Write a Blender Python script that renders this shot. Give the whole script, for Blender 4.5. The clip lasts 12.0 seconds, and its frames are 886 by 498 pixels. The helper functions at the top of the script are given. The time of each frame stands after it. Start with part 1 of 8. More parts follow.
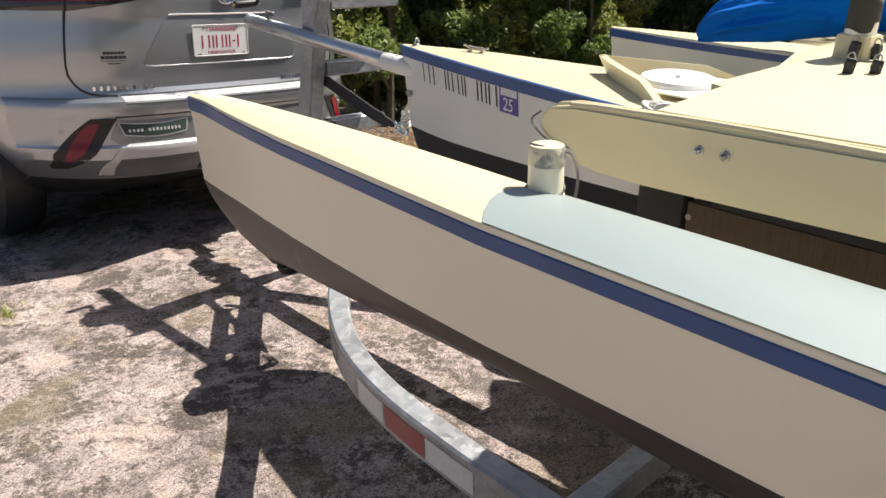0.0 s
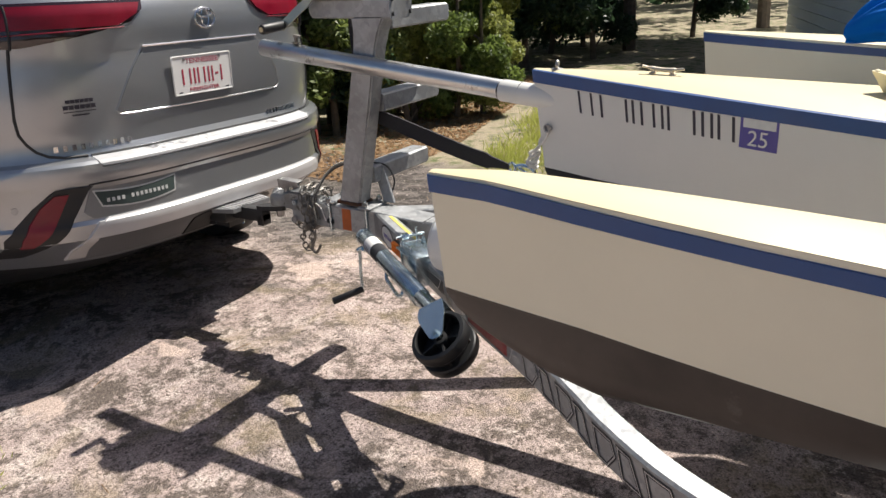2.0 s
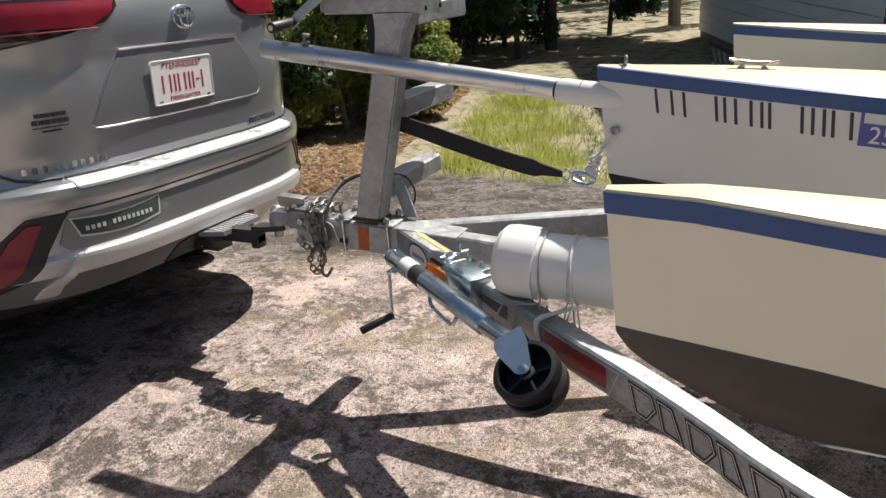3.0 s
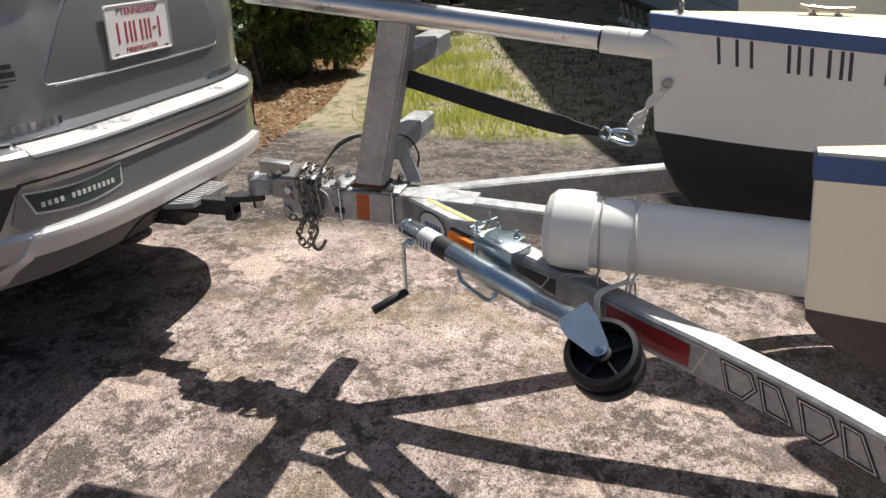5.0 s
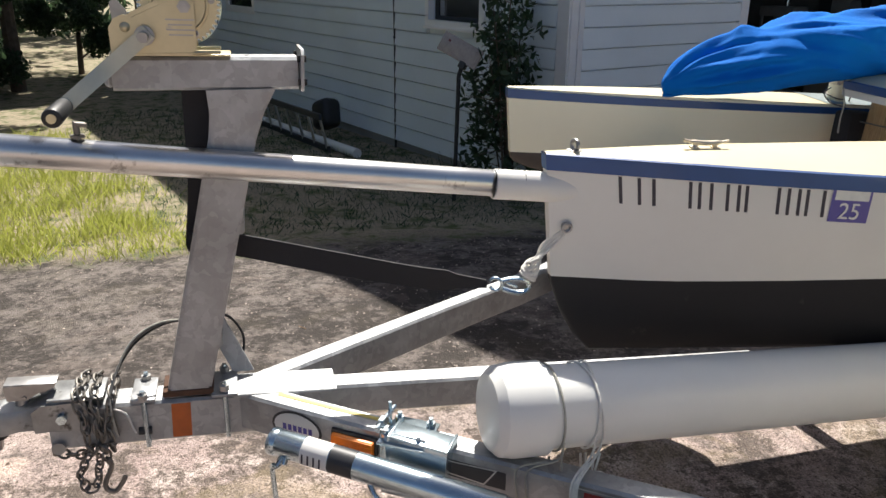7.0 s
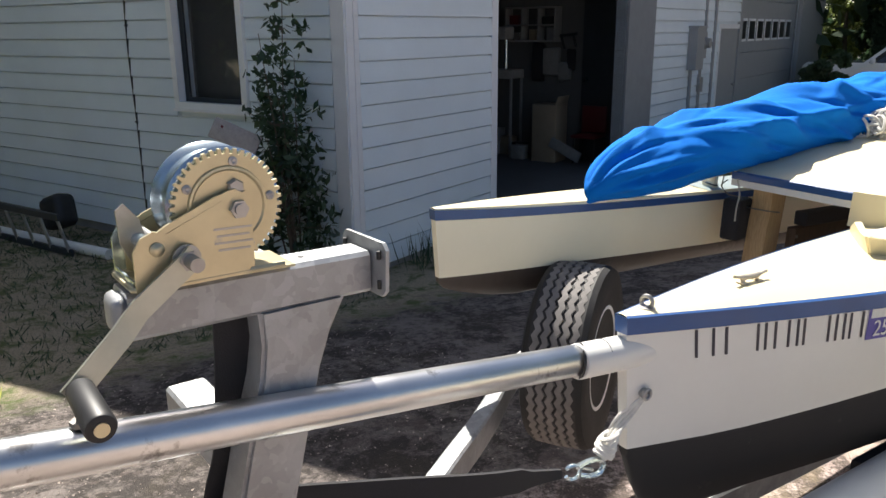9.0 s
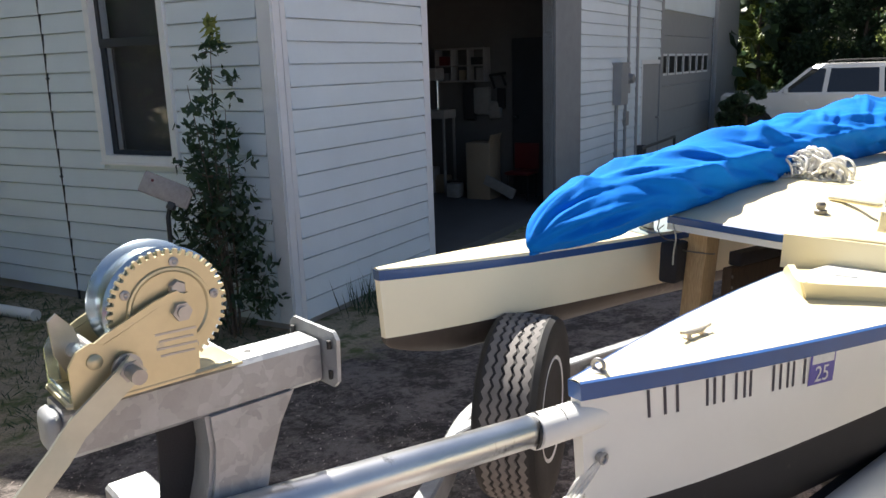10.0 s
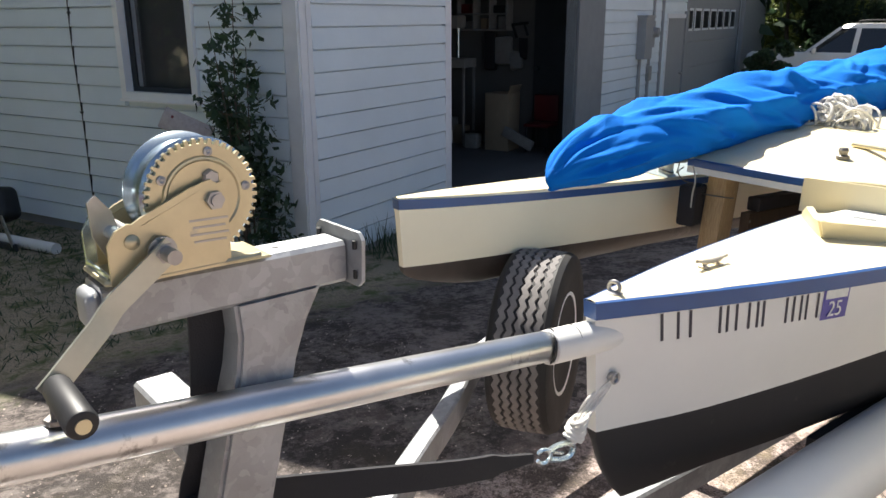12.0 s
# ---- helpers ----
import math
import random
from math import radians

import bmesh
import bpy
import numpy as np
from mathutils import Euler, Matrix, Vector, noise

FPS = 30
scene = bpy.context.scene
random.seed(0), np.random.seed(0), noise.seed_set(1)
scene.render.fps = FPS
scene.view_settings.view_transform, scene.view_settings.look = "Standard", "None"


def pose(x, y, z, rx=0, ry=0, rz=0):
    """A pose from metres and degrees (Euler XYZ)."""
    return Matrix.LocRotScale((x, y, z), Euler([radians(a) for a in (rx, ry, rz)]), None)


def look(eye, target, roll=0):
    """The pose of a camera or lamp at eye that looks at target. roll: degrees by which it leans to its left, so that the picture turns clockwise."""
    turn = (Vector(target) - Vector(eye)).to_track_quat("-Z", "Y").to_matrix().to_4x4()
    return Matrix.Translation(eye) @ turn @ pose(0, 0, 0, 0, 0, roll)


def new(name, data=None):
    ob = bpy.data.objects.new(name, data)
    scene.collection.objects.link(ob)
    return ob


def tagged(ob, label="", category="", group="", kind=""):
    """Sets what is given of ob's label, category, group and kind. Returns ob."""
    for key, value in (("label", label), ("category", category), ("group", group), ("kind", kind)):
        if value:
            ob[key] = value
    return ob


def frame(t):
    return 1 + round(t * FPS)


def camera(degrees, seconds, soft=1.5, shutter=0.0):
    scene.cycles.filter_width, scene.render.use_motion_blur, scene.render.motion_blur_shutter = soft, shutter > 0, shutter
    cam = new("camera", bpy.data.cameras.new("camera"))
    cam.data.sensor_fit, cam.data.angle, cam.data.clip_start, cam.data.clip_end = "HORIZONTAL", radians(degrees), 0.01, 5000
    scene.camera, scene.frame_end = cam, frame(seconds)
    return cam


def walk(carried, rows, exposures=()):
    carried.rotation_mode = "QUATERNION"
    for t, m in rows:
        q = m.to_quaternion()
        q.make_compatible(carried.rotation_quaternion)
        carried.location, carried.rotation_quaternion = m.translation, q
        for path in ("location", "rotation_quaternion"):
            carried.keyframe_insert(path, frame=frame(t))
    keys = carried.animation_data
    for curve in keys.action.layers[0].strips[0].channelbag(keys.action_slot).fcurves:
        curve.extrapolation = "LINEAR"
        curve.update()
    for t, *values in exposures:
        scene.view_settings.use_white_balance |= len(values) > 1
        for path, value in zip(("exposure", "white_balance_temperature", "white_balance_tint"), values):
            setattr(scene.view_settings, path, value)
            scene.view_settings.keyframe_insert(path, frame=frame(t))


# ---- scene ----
cam = camera(59.5, 12.0)
# seconds, eye, aim, lean
ROWS = [
    (0, (-1.876, -2.12, 1.375), (-0.576, -0.766, 0.685), -1.6),
    (0.5, (-1.986, -1.824, 1.394), (-0.641, -0.526, 0.681), -2.6),
    (1, (-1.995, -1.502, 1.411), (-0.562, -0.312, 0.683), -3.2),
    (1.5, (-2.092, -1.221, 1.439), (-0.572, -0.122, 0.743), -3.2),
    (2, (-2.047, -0.965, 1.428), (-0.474, 0.048, 0.721), -3.7),
    (2.5, (-1.985, -0.761, 1.411), (-0.362, 0.168, 0.702), -3.5),
    (2.7, (-2.027, -0.647, 1.41), (-0.377, 0.232, 0.701), -3.5),
    (4.3, (-1.88, -0.172, 1.397), (-0.148, 0.445, 0.609), -4.9),
    (4.5, (-1.917, -0.161, 1.381), (-0.176, 0.417, 0.584), -3.9),
    (5, (-1.946, -0.073, 1.379), (-0.21, 0.471, 0.549), -2.5),
    (5.5, (-1.825, 0.146, 1.396), (-0.101, 0.656, 0.519), -2.2),
    (6, (-1.779, 0.334, 1.443), (-0.008, 0.628, 0.561), -1.5),
    (6.5, (-1.68, 0.485, 1.471), (0.141, 0.382, 0.651), -1.0),
    (6.7, (-1.613, 0.539, 1.468), (0.219, 0.261, 0.717), -0.1),
    (8.3, (-1.107, 0.976, 1.551), (0.542, 0.044, 0.91), 0.2),
    (8.5, (-1.027, 1.013, 1.561), (0.59, 0.008, 0.948), 0.2),
    (9, (-0.892, 1.058, 1.618), (0.661, -0.08, 1.077), -0.5),
    (9.5, (-0.817, 1.023, 1.677), (0.689, -0.202, 1.194), -1.2),
    (10, (-0.854, 1.048, 1.679), (0.616, -0.229, 1.224), -1.9),
    (10.5, (-0.875, 1.039, 1.673), (0.578, -0.255, 1.21), -2.3),
    (11, (-0.873, 1.021, 1.666), (0.574, -0.269, 1.172), -1.9),
    (11.5, (-0.877, 1.046, 1.646), (0.577, -0.219, 1.113), -1.1),
    (12, (-0.875, 1.086, 1.618), (0.598, -0.143, 1.05), -0.3),
]
walk(cam, [(t, look(eye, aim, lean)) for t, eye, aim, lean in ROWS],
     [(0, 0.76), (2.0, 0.66), (2.7, 0.64), (5.0, 0.62), (6.0, 0.68), (6.7, 0.80), (8.3, 0.94), (9.0, 1.18), (10.0, 1.44), (11.0, 1.38), (12.0, 1.33)])

# ---- world, sun and exposure ----
SUN = Vector((0.946 * math.cos(radians(55.0)), -0.322 * math.cos(radians(55.0)), math.sin(radians(55.0))))
world = bpy.data.worlds.new("world")
scene.world = world
world.use_nodes = True
_sky = world.node_tree.nodes.new("ShaderNodeTexSky")
_sky.sky_type = "NISHITA"
_sky.sun_disc = False
_sky.air_density, _sky.dust_density, _sky.ozone_density = 0.8, 2.2, 0.5
_sky.sun_elevation = radians(55.0)
_sky.sun_rotation = math.atan2(SUN.x, SUN.y)
world.node_tree.links.new(_sky.outputs[0], world.node_tree.nodes["Background"].inputs[0])
world.node_tree.nodes["Background"].inputs[1].default_value = 0.06
_sun = bpy.data.lights.new("sun", "SUN")
_sun.energy, _sun.angle, _sun.color = 5.0, radians(0.6), (1.0, 0.95, 0.87)
new("sun", _sun).matrix_world = look(SUN * 30, (0, 0, 0))


# ---- materials ----
def nodes_of(name):
    m = bpy.data.materials.new(name)
    m.use_nodes = True
    nt = m.node_tree
    return m, nt, nt.nodes["Principled BSDF"], nt.nodes, nt.links


def noise_node(nt, scale, detail=4.0, rough=0.55, coord="Object", dist=0.0):
    tc = nt.nodes.new("ShaderNodeTexCoord")
    n = nt.nodes.new("ShaderNodeTexNoise")
    n.inputs["Scale"].default_value, n.inputs["Detail"].default_value = scale, detail
    n.inputs["Roughness"].default_value, n.inputs["Distortion"].default_value = rough, dist
    nt.links.new(tc.outputs[coord], n.inputs["Vector"])
    return n


def ramp(nt, src, stops):
    r = nt.nodes.new("ShaderNodeValToRGB")
    while len(r.color_ramp.elements) < len(stops):
        r.color_ramp.elements.new(0.5)
    for e, (p, c) in zip(r.color_ramp.elements, stops):
        e.position, e.color = p, (*c, 1) if len(c) == 3 else c
    nt.links.new(src, r.inputs[0])
    return r


def mixed(nt, fac, a, b, kind="MIX"):
    m = nt.nodes.new("ShaderNodeMix")
    m.data_type, m.blend_type = "RGBA", kind
    for sock, v in ((m.inputs[0], fac), (m.inputs[6], a), (m.inputs[7], b)):
        if isinstance(v, (int, float)):
            sock.default_value = v
        elif isinstance(v, tuple):
            sock.default_value = (*v, 1)
        else:
            nt.links.new(v, sock)
    return m.outputs[2]


def bumped(nt, bsdf, height, strength, distance=0.01):
    b = nt.nodes.new("ShaderNodeBump")
    b.inputs["Strength"].default_value, b.inputs["Distance"].default_value = strength, distance
    nt.links.new(height, b.inputs["Height"])
    nt.links.new(b.outputs[0], bsdf.inputs["Normal"])


def plain(name, col, rough=0.5, metal=0.0, var=0.12, scale=6.0, fine=60.0, bump=0.0, coat=0.0, spots=None):
    """A surface with soft large stains, fine grain and uneven gloss."""
    m, nt, b, nd, lk = nodes_of(name)
    big, small = noise_node(nt, scale, 5), noise_node(nt, fine, 6)
    dark = tuple(c * (1 - var) for c in col)
    light = tuple(min(1, c * (1 + var * 0.6)) for c in col)
    c = mixed(nt, ramp(nt, big.outputs[0], [(0.3, (0, 0, 0)), (0.7, (1, 1, 1))]).outputs[0], dark, light)
    c = mixed(nt, 0.25, c, mixed(nt, small.outputs[0], dark, light))
    if spots:
        sp = ramp(nt, noise_node(nt, spots[1], 6, 0.65).outputs[0], [(spots[2], (0, 0, 0)), (min(1, spots[2] + 0.08), (1, 1, 1))])
        c = mixed(nt, sp.outputs[0], c, spots[0])
    lk.new(c, b.inputs["Base Color"])
    r = nt.nodes.new("ShaderNodeMapRange")
    r.inputs["To Min"].default_value, r.inputs["To Max"].default_value = max(0.02, rough * 0.8), min(1, rough * 1.25)
    lk.new(big.outputs[0], r.inputs[0])
    lk.new(r.outputs[0], b.inputs["Roughness"])
    b.inputs["Metallic"].default_value = metal
    b.inputs["Coat Weight"].default_value = coat
    b.inputs["Coat Roughness"].default_value = 0.04
    if bump:
        bumped(nt, b, small.outputs[0], bump)
    return m


def galvanised():
    """Hot-dip zinc with its grey crystal flakes."""
    m, nt, b, nd, lk = nodes_of("galvanised_steel")
    tc = nd.new("ShaderNodeTexCoord")
    v = nd.new("ShaderNodeTexVoronoi")
    v.inputs["Scale"].default_value = 52
    warp = noise_node(nt, 20, 3)
    add = nd.new("ShaderNodeVectorMath")
    add.operation = "MULTIPLY_ADD"
    add.inputs[1].default_value = (0.075, 0.075, 0.075)
    lk.new(warp.outputs[1], add.inputs[0])
    lk.new(tc.outputs["Object"], add.inputs[2])
    lk.new(add.outputs[0], v.inputs["Vector"])
    flakes = ramp(nt, v.outputs["Color"], [(0.1, (0.345, 0.355, 0.365)), (0.5, (0.395, 0.405, 0.415)), (0.9, (0.47, 0.48, 0.49))])
    stain = ramp(nt, noise_node(nt, 7, 6).outputs[0], [(0.4, (1, 1, 1)), (0.75, (0.62, 0.6, 0.57))])
    lk.new(mixed(nt, 0.8, flakes.outputs[0], stain.outputs[0], "MULTIPLY"), b.inputs["Base Color"])
    b.inputs["Metallic"].default_value = 0.55
    lk.new(ramp(nt, v.outputs["Color"], [(0, (0.38,) * 3), (1, (0.58,) * 3)]).outputs[0], b.inputs["Roughness"])
    bumped(nt, b, noise_node(nt, 90, 3).outputs[0], 0.08)
    return m


def rock_ground():
    """Bare pinkish granite slab with lichen and grit, passing into soil, leaf mould and thin turf beyond."""
    m, nt, b, nd, lk = nodes_of("granite_ground")
    n1, n2, n3 = noise_node(nt, 1.5, 8, 0.62), noise_node(nt, 5, 9, 0.68, dist=0.35), noise_node(nt, 150, 4, 0.7)
    n4 = noise_node(nt, 26, 10, 0.78, dist=0.2)
    n5 = noise_node(nt, 70, 8, 0.75)
    pink = mixed(nt, ramp(nt, n1.outputs[0], [(0.3, (0, 0, 0)), (0.7, (1, 1, 1))]).outputs[0], (0.40, 0.31, 0.287), (0.54, 0.45, 0.41))
    pale = mixed(nt, ramp(nt, n2.outputs[0], [(0.53, (0, 0, 0)), (0.62, (1, 1, 1))]).outputs[0], pink, (0.62, 0.53, 0.485))
    n6 = mixed(nt, 0.6, n4.outputs[0], mixed(nt, 0.5, noise_node(nt, 2.6, 6, 0.6, dist=0.3).outputs[0], noise_node(nt, 9.0, 8, 0.66, dist=0.5).outputs[0]))
    lich = mixed(nt, ramp(nt, n6, [(0.49, (0, 0, 0)), (0.54, (1, 1, 1))]).outputs[0], pale, (0.15, 0.122, 0.105))
    lich2 = mixed(nt, ramp(nt, n2.outputs[0], [(0.36, (1, 1, 1)), (0.47, (0, 0, 0))]).outputs[0], lich, (0.18, 0.152, 0.138))
    lich2 = mixed(nt, ramp(nt, n5.outputs[0], [(0.535, (0, 0, 0)), (0.61, (1, 1, 1))]).outputs[0], lich2, (0.10, 0.078, 0.068))
    n7 = noise_node(nt, 2.1, 7, 0.6, dist=0.6)
    lich2 = mixed(nt, mixed(nt, 0.45, (0.0, 0.0, 0.0), ramp(nt, n7.outputs[0], [(0.40, (1, 1, 1)), (0.47, (0, 0, 0))]).outputs[0]), lich2, (0.30, 0.24, 0.15))
    lich2 = mixed(nt, mixed(nt, 0.8, (0.0, 0.0, 0.0), ramp(nt, n7.outputs[0], [(0.60, (0, 0, 0)), (0.625, (1, 1, 1))]).outputs[0]), lich2, (0.58, 0.46, 0.40))
    grit = mixed(nt, 0.75, lich2, ramp(nt, n3.outputs[0], [(0.33, (0.20, 0.18, 0.17)), (0.5, (0.9, 0.9, 0.9)), (0.66, (1.6, 1.54, 1.5))]).outputs[0], "MULTIPLY")
    soil = mixed(nt, n4.outputs[0], (0.22, 0.19, 0.13), (0.46, 0.39, 0.29))
    soil = mixed(nt, 0.8, soil, ramp(nt, n5.outputs[0], [(0.36, (0.35, 0.32, 0.28)), (0.5, (1, 1, 1)), (0.66, (1.35, 1.3, 1.2))]).outputs[0], "MULTIPLY")
    soil = mixed(nt, ramp(nt, n2.outputs[0], [(0.48, (0, 0, 0)), (0.62, (1, 1, 1))]).outputs[0], soil, (0.10, 0.12, 0.045))
    # past the slab's edge the soil begins
    tc = nd.new("ShaderNodeTexCoord")
    sep = nd.new("ShaderNodeSeparateXYZ")
    lk.new(tc.outputs["Object"], sep.inputs[0])
    s = nd.new("ShaderNodeMath")
    s.operation = "MULTIPLY_ADD"
    s.inputs[1].default_value = 1.3
    lk.new(n2.outputs[0], s.inputs[0])
    lk.new(sep.outputs[0], s.inputs[2])
    # dark crust down the slope towards the house, also standing in for its shade
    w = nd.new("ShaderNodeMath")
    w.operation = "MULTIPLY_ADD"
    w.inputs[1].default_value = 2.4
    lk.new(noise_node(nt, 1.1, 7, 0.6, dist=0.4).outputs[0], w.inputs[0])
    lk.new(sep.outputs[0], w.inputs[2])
    crust_shade = nd.new("ShaderNodeMapRange")
    crust_shade.inputs["From Min"].default_value, crust_shade.inputs["From Max"].default_value = 1.85, 2.6
    crust_shade.inputs["To Max"].default_value = 0.86
    lk.new(w.outputs[0], crust_shade.inputs[0])
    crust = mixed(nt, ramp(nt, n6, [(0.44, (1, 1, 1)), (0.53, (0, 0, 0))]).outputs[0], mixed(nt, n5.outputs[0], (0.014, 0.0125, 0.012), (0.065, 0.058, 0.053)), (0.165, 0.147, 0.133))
    grit = mixed(nt, crust_shade.outputs[0], grit, crust)
    edge = nd.new("ShaderNodeMapRange")
    edge.inputs["From Min"].default_value, edge.inputs["From Max"].default_value = 4.15, 4.6
    lk.new(s.outputs[0], edge.inputs[0])
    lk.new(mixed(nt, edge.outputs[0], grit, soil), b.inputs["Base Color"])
    b.inputs["Roughness"].default_value = 0.92
    b.inputs["Specular IOR Level"].default_value = 0.25
    h = mixed(nt, 0.5, n4.outputs[0], n3.outputs[0])
    bumped(nt, b, h, 0.8, 0.02)
    return m


def leafy(name, dark, light, rough=0.5):
    m, nt, b, nd, lk = nodes_of(name)
    g = nd.new("ShaderNodeNewGeometry")
    lk.new(ramp(nt, g.outputs["Random Per Island"], [(0, dark), (0.7, light), (1, tuple(c * 1.35 for c in light))]).outputs[0], b.inputs["Base Color"])
    b.inputs["Roughness"].default_value = rough
    tr = nd.new("ShaderNodeBsdfTranslucent")
    tr.inputs[0].default_value = (*[min(1, c * 1.5) for c in light], 1)
    mx = nd.new("ShaderNodeMixShader")
    mx.inputs[0].default_value = 0.38
    lk.new(b.outputs[0], mx.inputs[1])
    lk.new(tr.outputs[0], mx.inputs[2])
    lk.new(mx.outputs[0], nd["Material Output"].inputs[0])
    return m


def glassy(name, tint=(1, 1, 1)):
    m, nt, b, nd, lk = nodes_of(name)
    b.inputs["Base Color"].default_value = (*tint, 1)
    b.inputs["Transmission Weight"].default_value = 1
    b.inputs["Roughness"].default_value = 0.02
    return m


def paint_metallic(name, col, rough=0.28):
    m, nt, b, nd, lk = nodes_of(name)
    dust = ramp(nt, noise_node(nt, 3, 7).outputs[0], [(0.42, (0, 0, 0)), (0.8, (1, 1, 1))])
    fl = ramp(nt, noise_node(nt, 900, 2).outputs[0], [(0.3, tuple(c * 0.85 for c in col)), (0.7, tuple(min(1, c * 1.15) for c in col))])
    c = mixed(nt, mixed(nt, 0.25, (0.0, 0.0, 0.0), dust.outputs[0]), fl.outputs[0], (0.36, 0.345, 0.32))
    lk.new(c, b.inputs["Base Color"])
    b.inputs["Metallic"].default_value = 0.72
    b.inputs["Roughness"].default_value = rough
    b.inputs["Coat Weight"].default_value = 0.8
    lk.new(ramp(nt, dust.outputs[0], [(0, (0.05,) * 3), (1, (0.3,) * 3)]).outputs[0], b.inputs["Coat Roughness"])
    return m


def wood(name, a, b_):
    m, nt, b, nd, lk = nodes_of(name)
    tc, mp, w = nd.new("ShaderNodeTexCoord"), nd.new("ShaderNodeMapping"), nd.new("ShaderNodeTexNoise")
    mp.inputs["Scale"].default_value = (60, 60, 4)
    w.inputs["Detail"].default_value, w.inputs["Distortion"].default_value = 5, 0.6
    lk.new(tc.outputs["Object"], mp.inputs[0])
    lk.new(mp.outputs[0], w.inputs["Vector"])
    lk.new(ramp(nt, w.outputs[0], [(0.3, a), (0.7, b_)]).outputs[0], b.inputs["Base Color"])
    b.inputs["Roughness"].default_value = 0.7
    bumped(nt, b, w.outputs[0], 0.2)
    return m


